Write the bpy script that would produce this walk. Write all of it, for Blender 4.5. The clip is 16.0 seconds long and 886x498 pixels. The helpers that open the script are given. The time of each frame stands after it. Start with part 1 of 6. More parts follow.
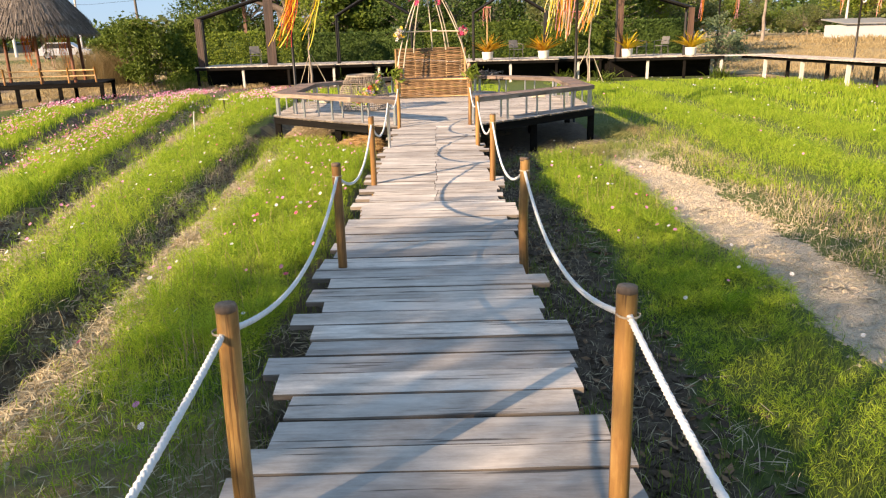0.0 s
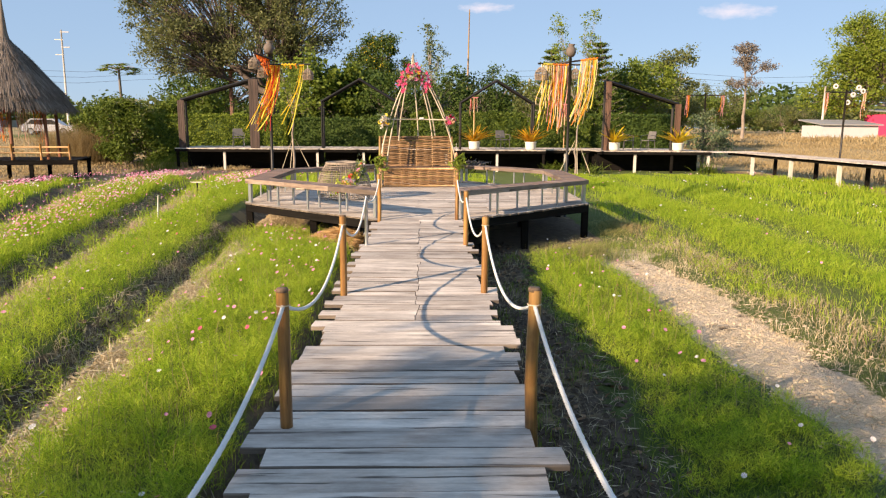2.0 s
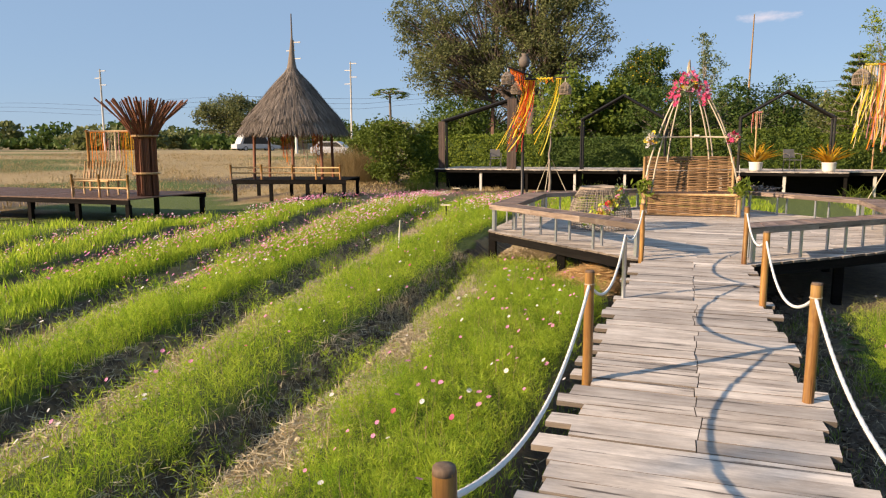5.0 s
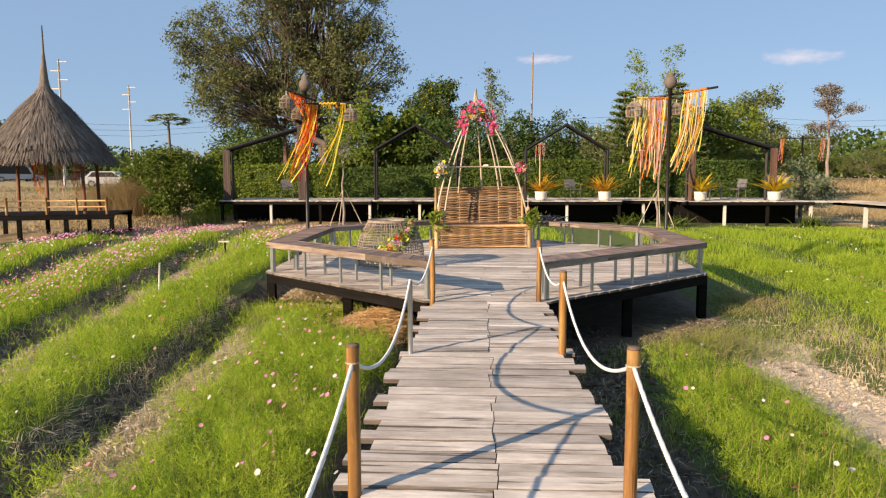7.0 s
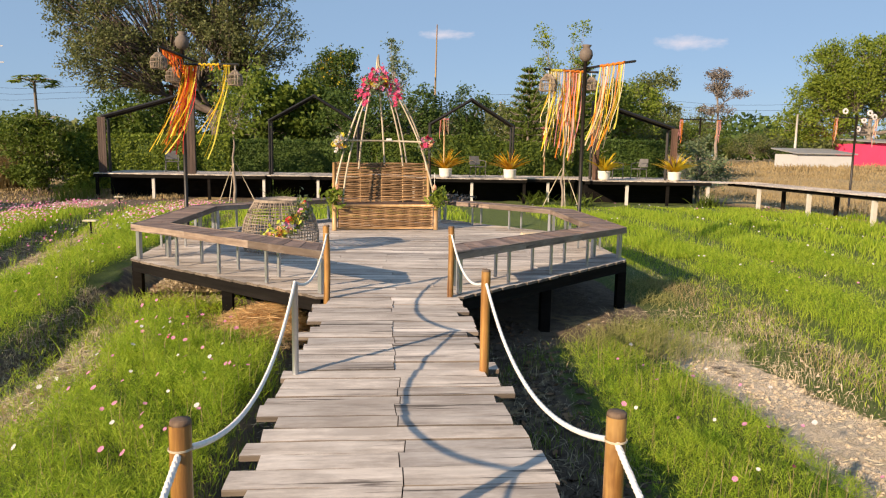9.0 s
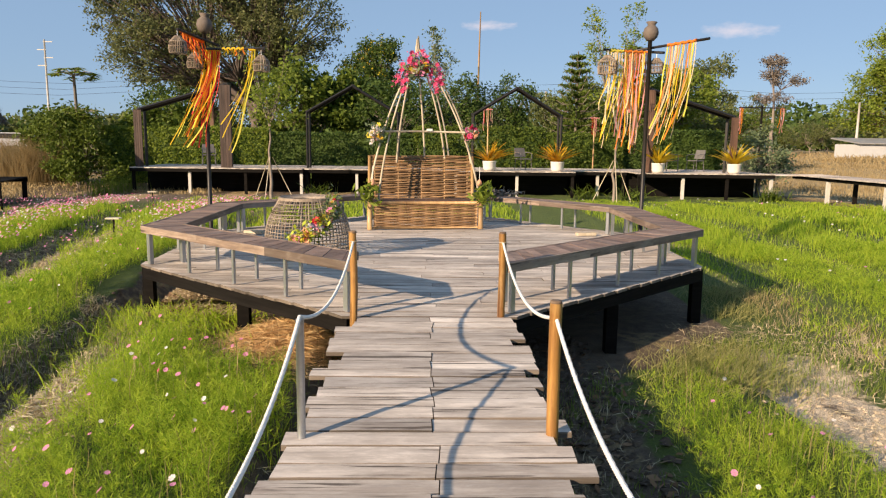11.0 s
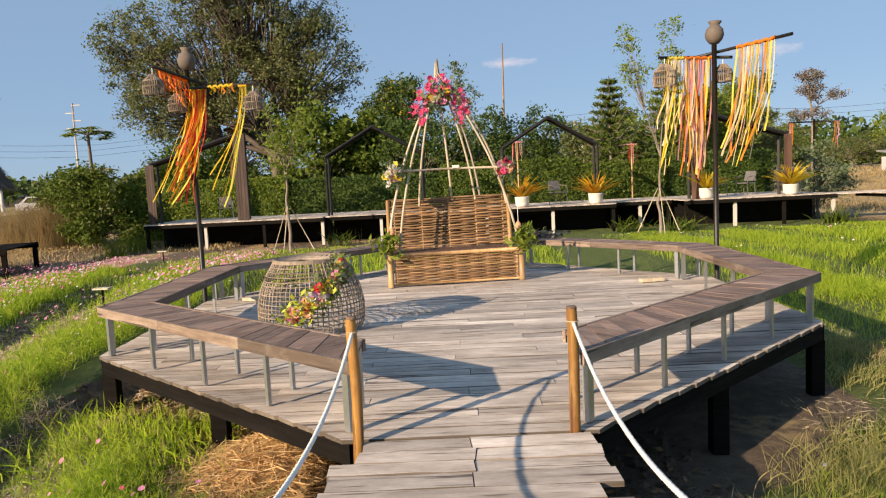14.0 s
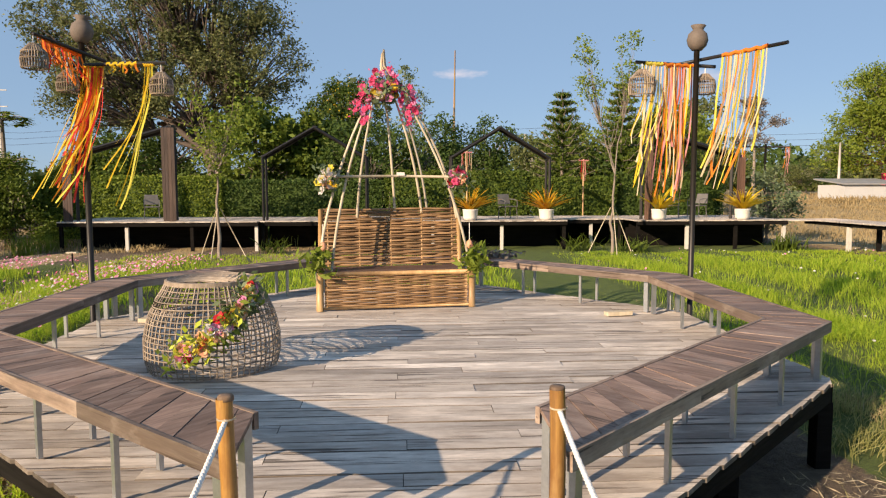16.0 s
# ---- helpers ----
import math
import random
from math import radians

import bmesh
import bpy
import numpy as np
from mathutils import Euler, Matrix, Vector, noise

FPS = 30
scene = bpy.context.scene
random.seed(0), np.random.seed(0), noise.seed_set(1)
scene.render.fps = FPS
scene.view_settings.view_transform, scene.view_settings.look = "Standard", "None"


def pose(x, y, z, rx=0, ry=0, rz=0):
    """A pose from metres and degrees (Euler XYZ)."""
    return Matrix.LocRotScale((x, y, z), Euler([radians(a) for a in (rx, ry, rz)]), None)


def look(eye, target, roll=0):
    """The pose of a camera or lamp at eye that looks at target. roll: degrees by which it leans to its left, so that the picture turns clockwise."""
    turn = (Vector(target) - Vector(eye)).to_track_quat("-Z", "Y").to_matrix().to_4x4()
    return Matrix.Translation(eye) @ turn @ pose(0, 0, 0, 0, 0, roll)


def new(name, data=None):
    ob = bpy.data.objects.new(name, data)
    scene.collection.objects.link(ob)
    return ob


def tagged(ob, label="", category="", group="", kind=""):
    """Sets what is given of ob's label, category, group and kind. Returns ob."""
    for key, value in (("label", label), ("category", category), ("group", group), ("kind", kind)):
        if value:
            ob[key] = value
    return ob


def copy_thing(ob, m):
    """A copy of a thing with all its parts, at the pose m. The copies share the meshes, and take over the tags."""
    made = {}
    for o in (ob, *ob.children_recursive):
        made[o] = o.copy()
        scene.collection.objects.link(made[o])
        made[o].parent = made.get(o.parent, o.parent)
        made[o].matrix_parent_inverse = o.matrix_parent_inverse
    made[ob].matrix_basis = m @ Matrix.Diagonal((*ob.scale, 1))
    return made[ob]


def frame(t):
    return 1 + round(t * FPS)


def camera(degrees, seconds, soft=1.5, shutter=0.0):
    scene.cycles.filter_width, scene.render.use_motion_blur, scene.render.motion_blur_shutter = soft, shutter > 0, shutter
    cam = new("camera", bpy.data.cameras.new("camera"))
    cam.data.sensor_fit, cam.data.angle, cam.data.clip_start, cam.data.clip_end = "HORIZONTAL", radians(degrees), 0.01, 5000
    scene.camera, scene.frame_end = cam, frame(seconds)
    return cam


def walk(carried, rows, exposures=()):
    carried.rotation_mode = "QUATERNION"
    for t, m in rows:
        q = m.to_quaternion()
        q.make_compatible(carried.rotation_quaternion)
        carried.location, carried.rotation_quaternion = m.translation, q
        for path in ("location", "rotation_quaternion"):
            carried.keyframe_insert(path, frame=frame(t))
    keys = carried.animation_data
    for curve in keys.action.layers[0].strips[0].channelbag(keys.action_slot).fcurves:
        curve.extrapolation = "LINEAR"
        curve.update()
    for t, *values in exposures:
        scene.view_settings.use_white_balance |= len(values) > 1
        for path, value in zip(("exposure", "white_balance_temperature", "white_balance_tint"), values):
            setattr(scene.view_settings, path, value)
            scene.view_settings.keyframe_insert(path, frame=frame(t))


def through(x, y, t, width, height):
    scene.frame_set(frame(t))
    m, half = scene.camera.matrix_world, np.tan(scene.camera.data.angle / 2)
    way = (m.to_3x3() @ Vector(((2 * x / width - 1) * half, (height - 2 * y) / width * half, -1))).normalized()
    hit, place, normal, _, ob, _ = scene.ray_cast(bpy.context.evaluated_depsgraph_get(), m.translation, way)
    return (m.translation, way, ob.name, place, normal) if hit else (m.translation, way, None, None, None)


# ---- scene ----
cam = camera(63.8, 16.0, 1.2)
PATH = [
    (0, (0.063, -0.977, 1.466), (0.065, 0.941, 0.898), -1.4),
    (0.5, (0.077, -0.714, 1.481), (0.042, 1.212, 0.943), -2.1),
    (1, (0.0, -0.443, 1.5), (-0.026, 1.499, 1.026), -1.7),
    (1.5, (-0.02, -0.123, 1.477), (0.004, 1.838, 1.085), -0.4),
    (2, (0.069, 0.243, 1.482), (0.124, 2.213, 1.142), 0.4),
    (2.5, (0.02, 0.55, 1.475), (0.065, 2.524, 1.153), 0.8),
    (3, (0.012, 0.858, 1.463), (-0.016, 2.831, 1.133), 0.8),
    (3.5, (0.065, 1.203, 1.468), (-0.122, 3.165, 1.129), 0.8),
    (4, (0.008, 1.451, 1.457), (-0.385, 3.383, 1.119), 0.4),
    (4.2, (-0.045, 1.56, 1.479), (-0.524, 3.473, 1.148), 0.1),
    (4.7, (-0.073, 1.899, 1.473), (-0.688, 3.760, 1.171), -0.0),
    (5.25, (-0.104, 2.272, 1.471), (-0.747, 4.123, 1.201), -0.1),
    (5.8, (-0.136, 2.644, 1.468), (-0.693, 4.523, 1.230), -0.3),
    (6.3, (-0.164, 2.983, 1.466), (-0.564, 4.932, 1.257), -0.4),
    (6.5, (-0.121, 3.093, 1.472), (-0.439, 5.057, 1.268), -0.2),
    (7, (-0.06, 3.36, 1.464), (-0.169, 5.347, 1.259), -0.1),
    (7.5, (-0.11, 3.712, 1.494), (-0.04, 5.7, 1.286), 0.2),
    (8, (-0.057, 3.96, 1.472), (0.107, 5.942, 1.259), 0.7),
    (8.5, (-0.001, 4.261, 1.453), (0.184, 6.238, 1.215), 1.2),
    (9, (-0.078, 4.533, 1.463), (0.089, 6.508, 1.192), 1.0),
    (9.2, (-0.086, 4.629, 1.46), (0.062, 6.604, 1.186), 0.6),
    (11.3, (-0.019, 5.937, 1.45), (0.017, 7.913, 1.145), 0.8),
    (11.5, (0.027, 6.052, 1.451), (0.053, 8.026, 1.13), 0.8),
    (12, (0.026, 6.31, 1.414), (0.039, 8.278, 1.057), 0.7),
    (12.5, (-0.065, 6.658, 1.445), (-0.054, 8.626, 1.087), 0.1),
    (13, (-0.016, 6.99, 1.437), (-0.033, 8.965, 1.123), -0.9),
    (13.5, (0.014, 7.293, 1.437), (-0.026, 9.276, 1.186), -2.0),
    (14, (-0.029, 7.654, 1.455), (-0.067, 9.645, 1.268), -2.8),
    (14.5, (0.009, 7.998, 1.443), (-0.003, 9.992, 1.3), -2.5),
    (15, (0.025, 8.341, 1.434), (0.055, 10.336, 1.294), -1.6),
    (15.5, (-0.044, 8.666, 1.455), (0.038, 10.657, 1.293), -1.0),
    (16, (0.003, 8.99, 1.477), (0.123, 10.979, 1.31), -0.1),
]
walk(cam, [(t, look(eye, target, roll)) for t, eye, target, roll in PATH],
     [(0.0, 1.22, 6950.0, 18.0), (1.5, 1.10, 6950.0, 19.0), (3.5, 0.89, 6900.0, 18.0), (7.0, 0.82, 6700.0, 17.0), (9.0, 0.765, 6700.0, 16.0), (16.0, 0.73, 6700.0, 16.0)])

# ---- world, sun ----
SUN_TO = Vector((0.725, 0.690, -0.375)).normalized()     # the way the light travels
world = bpy.data.worlds.new("sky")
scene.world = world
world.use_nodes = True
wn = world.node_tree
sky = wn.nodes.new("ShaderNodeTexSky")
sky.sky_type, sky.sun_disc = "NISHITA", False
sky.sun_elevation, sky.sun_rotation = radians(20.5), math.atan2(-SUN_TO.x, -SUN_TO.y)
sky.altitude = 1400.0
sky.air_density, sky.dust_density, sky.ozone_density = 0.9, 1.0, 2.2
haze = wn.nodes.new("ShaderNodeMix")
haze.data_type = "RGBA"
haze.inputs[0].default_value = 0.73                       # even pale haze over the whole dome
haze.inputs[7].default_value = (2.4, 3.85, 5.55, 1)
wn.links.new(sky.outputs[0], haze.inputs[6])
wn.links.new(haze.outputs[2], wn.nodes["Background"].inputs[0])
wn.nodes["Background"].inputs[1].default_value = 0.074
sun = new("sun", bpy.data.lights.new("sun", "SUN"))
sun.data.energy, sun.data.angle, sun.data.color = 5.0, radians(0.55), (1.0, 0.80, 0.55)
sun.matrix_world = look((-40, -40, 25), Vector((-40, -40, 25)) + SUN_TO)

# ---- geometry tools ----
RNG = np.random.default_rng(7)


class Geo:
    """Gathers vertices and faces of one mesh."""

    def __init__(self):
        self.v, self.f, self.n = [], [], 0

    def add(self, verts, faces):
        self.v.append(np.asarray(verts, float).reshape(-1, 3))
        self.f += [tuple(i + self.n for i in f) for f in faces]
        self.n += len(self.v[-1])
        return self

    def box(self, x0, y0, z0, x1, y1, z1, m=None, jitter=0.0):
        c = np.array([(x, y, z) for z in (z0, z1) for x, y in ((x0, y0), (x1, y0), (x1, y1), (x0, y1))], float)
        if jitter:
            c = c + RNG.uniform(-jitter, jitter, c.shape)
        return self.add(move(c, m), BOX)

    def prism(self, outline, z0, z1, m=None):
        k = len(outline)
        v = [(x, y, z0) for x, y in outline] + [(x, y, z1) for x, y in outline]
        f = [tuple(range(k - 1, -1, -1)), tuple(range(k, 2 * k))] + [(i, (i + 1) % k, k + (i + 1) % k, k + i) for i in range(k)]
        return self.add(move(np.array(v, float), m), f)

    def tube(self, pts, r, sides=6, closed=False, m=None, caps=True):
        p = np.asarray(pts, float)
        k = len(p)
        rr = np.broadcast_to(np.asarray(r, float), (k,))
        t = np.roll(p, -1, 0) - np.roll(p, 1, 0)
        if not closed:
            t[0], t[-1] = p[1] - p[0], p[-1] - p[-2]
        t /= np.linalg.norm(t, axis=1)[:, None] + 1e-9
        ref = np.where(np.abs(t[:, 2:3]) > 0.9, np.array([[1.0, 0, 0]]), np.array([[0, 0, 1.0]]))
        if closed or np.ptp(np.abs(t[:, 2])) > 0.3:
            ref = np.tile(np.array([[0.13, 0.21, 0.97]]), (k, 1)) if np.abs(t @ np.array([0.13, 0.21, 0.97])).max() < 0.97 else np.tile(np.array([[0.9, 0.4, 0.1]]), (k, 1))
        a = np.cross(t, ref)
        a /= np.linalg.norm(a, axis=1)[:, None] + 1e-9
        b = np.cross(t, a)
        ang = np.linspace(0, 2 * np.pi, sides, endpoint=False)
        v = p[:, None] + rr[:, None, None] * (np.cos(ang)[None, :, None] * a[:, None] + np.sin(ang)[None, :, None] * b[:, None])
        f = []
        for i in range(k if closed else k - 1):
            j = (i + 1) % k
            f += [(i * sides + s, i * sides + (s + 1) % sides, j * sides + (s + 1) % sides, j * sides + s) for s in range(sides)]
        if caps and not closed:
            f += [tuple(range(sides)), tuple(range((k - 1) * sides, k * sides))[::-1]]
        return self.add(move(v.reshape(-1, 3), m), f)

    def lathe(self, profile, sides=20, m=None, closed_ends=True):
        k = len(profile)
        ang = np.linspace(0, 2 * np.pi, sides, endpoint=False)
        v = np.array([(r * math.cos(a), r * math.sin(a), z) for r, z in profile for a in ang])
        f = [(i * sides + s, i * sides + (s + 1) % sides, (i + 1) * sides + (s + 1) % sides, (i + 1) * sides + s) for i in range(k - 1) for s in range(sides)]
        if closed_ends:
            f += [tuple(range(sides))[::-1], tuple(range((k - 1) * sides, k * sides))]
        return self.add(move(v, m), f)

    def mesh(self, name, smooth=False):
        me = bpy.data.meshes.new(name)
        me.from_pydata(np.concatenate(self.v).tolist(), [], self.f)
        if smooth:
            me.polygons.foreach_set("use_smooth", [True] * len(me.polygons))
        return me


BOX = [(3, 2, 1, 0), (4, 5, 6, 7), (0, 1, 5, 4), (1, 2, 6, 5), (2, 3, 7, 6), (3, 0, 4, 7)]


def move(v, m):
    return v if m is None else v @ np.array(m.to_3x3()).T + np.array(m.translation)


def quads(name, verts):
    """A mesh of loose quads from an array (n, 4, 3)."""
    n = len(verts)
    me = bpy.data.meshes.new(name)
    me.vertices.add(4 * n)
    me.vertices.foreach_set("co", np.asarray(verts, np.float32).ravel())
    me.loops.add(4 * n)
    me.loops.foreach_set("vertex_index", np.arange(4 * n, dtype=np.int32))
    me.polygons.add(n)
    me.polygons.foreach_set("loop_start", np.arange(0, 4 * n, 4, dtype=np.int32))
    me.update(calc_edges=True)
    return me


JOINED = {"branch_work", "foliage", "leaf_spray", "tuft_growth", "thatch", "needle_work", "stalk_work"}


def thing(name, label, category, group="", kind="", m=None):
    ob = tagged(new(name), label, category, group, kind)
    ob.empty_display_size = 0.1
    if m is not None:
        ob.matrix_world = m
    return ob


def part(name, geo, material, parent=None, label="", smooth=False, at=None):
    me = geo.mesh(name, smooth) if isinstance(geo, Geo) else geo
    if material and not me.materials:
        me.materials.append(material)
    ob = new(name, me)
    ob.parent = parent
    if at is not None:
        ob.matrix_basis = at
    if label:
        ob["label"] = label
    if name in JOINED:
        ob["kind"] = "stuff"
    return ob


# ---- materials ----
def nodes_of(name):
    m = bpy.data.materials.new(name)
    m.use_nodes = True
    return m, m.node_tree, m.node_tree.nodes["Principled BSDF"]


def noise_node(nt, scale, detail=4.0, stretch=(1, 1, 1), shift=False, rough=0.6):
    co = nt.nodes.new("ShaderNodeTexCoord")
    mp = nt.nodes.new("ShaderNodeMapping")
    mp.inputs["Scale"].default_value = stretch
    nt.links.new(co.outputs["Object"], mp.inputs["Vector"])
    if shift:
        info = nt.nodes.new("ShaderNodeObjectInfo")
        mul = nt.nodes.new("ShaderNodeVectorMath")
        mul.operation = "SCALE"
        mul.inputs[0].default_value = (37.0, 19.0, 53.0)
        nt.links.new(info.outputs["Random"], mul.inputs["Scale"])
        nt.links.new(mul.outputs[0], mp.inputs["Location"])
    n = nt.nodes.new("ShaderNodeTexNoise")
    n.inputs["Scale"].default_value, n.inputs["Detail"].default_value, n.inputs["Roughness"].default_value = scale, detail, rough
    nt.links.new(mp.outputs[0], n.inputs["Vector"])
    return n.outputs["Fac"]


def ramp(nt, fac, stops):
    r = nt.nodes.new("ShaderNodeValToRGB")
    e = r.color_ramp.elements
    while len(e) < len(stops):
        e.new(0.5)
    for el, (p, c) in zip(e, stops):
        el.position, el.color = p, (*c, 1)
    nt.links.new(fac, r.inputs[0])
    return r.outputs[0]


def mix(nt, fac, a, b, mode="MIX"):
    m = nt.nodes.new("ShaderNodeMix")
    m.data_type, m.blend_type = "RGBA", mode
    for sock, val in ((m.inputs[0], fac), (m.inputs[6], a), (m.inputs[7], b)):
        if isinstance(val, (int, float)):
            sock.default_value = val
        elif isinstance(val, tuple):
            sock.default_value = (*val, 1)
        else:
            nt.links.new(val, sock)
    return m.outputs[2]


def bump(nt, bsdf, height, strength=0.4, distance=0.01):
    b = nt.nodes.new("ShaderNodeBump")
    b.inputs["Strength"].default_value, b.inputs["Distance"].default_value = strength, distance
    nt.links.new(height, b.inputs["Height"])
    nt.links.new(b.outputs[0], bsdf.inputs["Normal"])


def random_value(nt, island=False):
    if island:
        return nt.nodes.new("ShaderNodeNewGeometry").outputs["Random Per Island"]
    return nt.nodes.new("ShaderNodeObjectInfo").outputs["Random"]


def wood(name, dark, mid, light, axis="x", rough=0.75, fine=26.0, vary=0.5, island=False, depth=0.004):
    m, nt, b = nodes_of(name)
    s = {"x": (0.06, 1, 1), "y": (1, 0.06, 1), "z": (1, 1, 0.06)}[axis]
    grain = noise_node(nt, fine, 6, s, True, 0.7)
    blot = noise_node(nt, 2.3, 4, tuple(0.3 + 0.7 * q for q in s), True)
    c = ramp(nt, grain, [(0.28, dark), (0.5, mid), (0.72, light)])
    c2 = ramp(nt, blot, [(0.3, tuple(0.55 * q for q in mid)), (0.7, tuple(1.15 * q for q in light))])
    c = mix(nt, 0.4, c, c2)
    tone = ramp(nt, random_value(nt, island), [(0.0, (1 - vary * 0.55,) * 3), (0.5, (1, 0.97, 0.93)), (1.0, (1 + vary * 0.5, 1 + vary * 0.47, 1 + vary * 0.42))])
    nt.links.new(mix(nt, 1.0, c, tone, "MULTIPLY"), b.inputs["Base Color"])
    nt.links.new(ramp(nt, grain, [(0.2, (rough + 0.15,) * 3), (0.8, (rough - 0.12,) * 3)]), b.inputs["Roughness"])
    bump(nt, b, grain, 0.7, depth)
    return m


def plain(name, color, rough=0.6, metal=0.0, scale=8.0, vary=0.35, fine=60.0, bumps=0.25, distance=0.004):
    m, nt, b = nodes_of(name)
    a, f = noise_node(nt, scale, 4, (1, 1, 1), True), noise_node(nt, fine, 3)
    c = ramp(nt, a, [(0.25, tuple(q * (1 - vary) for q in color)), (0.75, tuple(min(1, q * (1 + vary)) for q in color))])
    c = mix(nt, 0.35, c, ramp(nt, f, [(0.3, tuple(q * (1 - vary) for q in color)), (0.7, tuple(min(1, q * (1 + vary)) for q in color))]))
    nt.links.new(c, b.inputs["Base Color"])
    b.inputs["Roughness"].default_value, b.inputs["Metallic"].default_value = rough, metal
    bump(nt, b, f, bumps, distance)
    return m


def leafy(name, a, b_, c, through=0.45, rough=0.55, patch=1.2):
    """Leaves and blades: three tones by piece and by patch, with light passing through."""
    m, nt, b = nodes_of(name)
    tone = ramp(nt, random_value(nt, True), [(0.0, a), (0.5, b_), (1.0, c)])
    big = noise_node(nt, patch, 3)
    tone = mix(nt, ramp(nt, big, [(0.35, (0, 0, 0)), (0.65, (0.6, 0.6, 0.6))]), tone, c)
    nt.links.new(tone, b.inputs["Base Color"])
    b.inputs["Roughness"].default_value = rough
    b.inputs["Specular IOR Level"].default_value = 0.25
    t = nt.nodes.new("ShaderNodeBsdfTranslucent")
    nt.links.new(tone, t.inputs["Color"])
    ms = nt.nodes.new("ShaderNodeMixShader")
    ms.inputs[0].default_value = through
    nt.links.new(b.outputs[0], ms.inputs[1])
    nt.links.new(t.outputs[0], ms.inputs[2])
    nt.links.new(ms.outputs[0], nt.nodes["Material Output"].inputs[0])
    return m


def cracked(m, amount=0.9, tone=(0.07, 0.055, 0.045), along=0, dust=(0.60, 0.555, 0.51)):
    """Adds thin dark splits along the grain and larger stains to a board material."""
    nt = m.node_tree
    b = nt.nodes["Principled BSDF"]
    base = b.inputs["Base Color"].links[0].from_socket
    def way(f):
        return tuple(f if k == along else 1 for k in range(3))
    split = noise_node(nt, 22.0, 4, way(0.04), True, 0.62)
    line = ramp(nt, split, [(0.37, (amount,) * 3), (0.405, (0, 0, 0))])
    stain = noise_node(nt, 5.0, 6, way(0.35), True, 0.75)
    col = mix(nt, ramp(nt, stain, [(0.40, (0.5, 0.5, 0.5)), (0.62, (0, 0, 0))]), base, tuple(2.2 * q for q in tone))
    pale = noise_node(nt, 3.1, 5, way(0.5), True, 0.7)
    col = mix(nt, ramp(nt, pale, [(0.52, (0, 0, 0)), (0.75, (0.55, 0.55, 0.55))]), col, dust)
    nt.links.new(mix(nt, line, col, tone), b.inputs["Base Color"])
    return m


GREY_WOOD = wood("weathered_grey_wood", (0.26, 0.23, 0.20), (0.56, 0.505, 0.455), (0.79, 0.73, 0.67), "x", 0.85, 22.0, 0.6, depth=0.005)
cracked(GREY_WOOD)
BENCH_WOOD = wood("brown_bench_wood", (0.075, 0.046, 0.035), (0.21, 0.135, 0.105), (0.38, 0.28, 0.225), "y", 0.7, vary=0.7)
cracked(BENCH_WOOD, 0.8, (0.04, 0.026, 0.02), 1, (0.40, 0.32, 0.27))
EDGE_WOOD = wood("bench_edge_wood", (0.06, 0.042, 0.033), (0.20, 0.145, 0.115), (0.37, 0.30, 0.245), "x", 0.7, vary=0.9)
cracked(EDGE_WOOD, 0.85, (0.045, 0.03, 0.022), 0, (0.46, 0.40, 0.34))
# Dirt and the gaps' shade between boards, both put into the edge colour
PLANK_EDGE = wood("dirty_shaded_plank_edge", (0.045, 0.036, 0.03), (0.12, 0.098, 0.08), (0.24, 0.205, 0.17), "x", 0.95, 30.0, 0.8)
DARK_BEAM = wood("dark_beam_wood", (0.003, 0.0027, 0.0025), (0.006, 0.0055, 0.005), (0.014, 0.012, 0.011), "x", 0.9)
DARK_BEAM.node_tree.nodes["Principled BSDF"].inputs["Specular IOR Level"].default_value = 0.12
POST_WOOD = wood("varnished_post_wood", (0.06, 0.022, 0.006), (0.27, 0.125, 0.03), (0.58, 0.34, 0.10), "z", 0.4, 42.0)
cracked(POST_WOOD, 0.75, (0.07, 0.028, 0.01), 2, (0.62, 0.42, 0.16))
POST_END = wood("post_end_grain", (0.05, 0.03, 0.02), (0.14, 0.09, 0.06), (0.25, 0.18, 0.12), "z", 0.8, 40.0)
BROWN_BOARD = wood("brown_board_wood", (0.04, 0.022, 0.016), (0.095, 0.05, 0.033), (0.17, 0.095, 0.065), "z", 0.7)
DARK_BOARD = wood("dark_stained_board", (0.018, 0.011, 0.009), (0.042, 0.025, 0.02), (0.085, 0.052, 0.04), "z", 0.7)
ROPE = plain("white_rope", (0.72, 0.71, 0.68), 0.9, 0, 6, 0.12, 160, 0.5)
STEEL = plain("galvanised_steel", (0.42, 0.44, 0.46), 0.42, 0.85, 5, 0.2, 50, 0.1)
BLACK_STEEL = plain("black_steel", (0.022, 0.02, 0.019), 0.45, 0.3, 4, 0.3, 40, 0.1)
CONCRETE = plain("pale_concrete", (0.52, 0.50, 0.46), 0.85, 0, 3, 0.18, 50, 0.4)
BAMBOO = wood("tan_bamboo", (0.20, 0.10, 0.04), (0.40, 0.24, 0.105), (0.58, 0.40, 0.20), "z", 0.45, 14.0, 0.4)
ROD = wood("split_cane", (0.085, 0.042, 0.02), (0.235, 0.135, 0.066), (0.42, 0.28, 0.15), "x", 0.5, 14.0, 0.8)
GREY_CANE = wood("grey_cane", (0.08, 0.06, 0.045), (0.21, 0.165, 0.125), (0.37, 0.305, 0.24), "z", 0.6, 16.0, 0.6)
BASKET_CANE = wood("weathered_basket_cane", (0.09, 0.07, 0.056), (0.24, 0.195, 0.155), (0.42, 0.355, 0.285), "z", 0.6, 16.0, 0.6)
PALE_POLE = wood("pale_pole", (0.26, 0.21, 0.14), (0.50, 0.43, 0.31), (0.66, 0.60, 0.48), "z", 0.6, 14.0, 0.4)
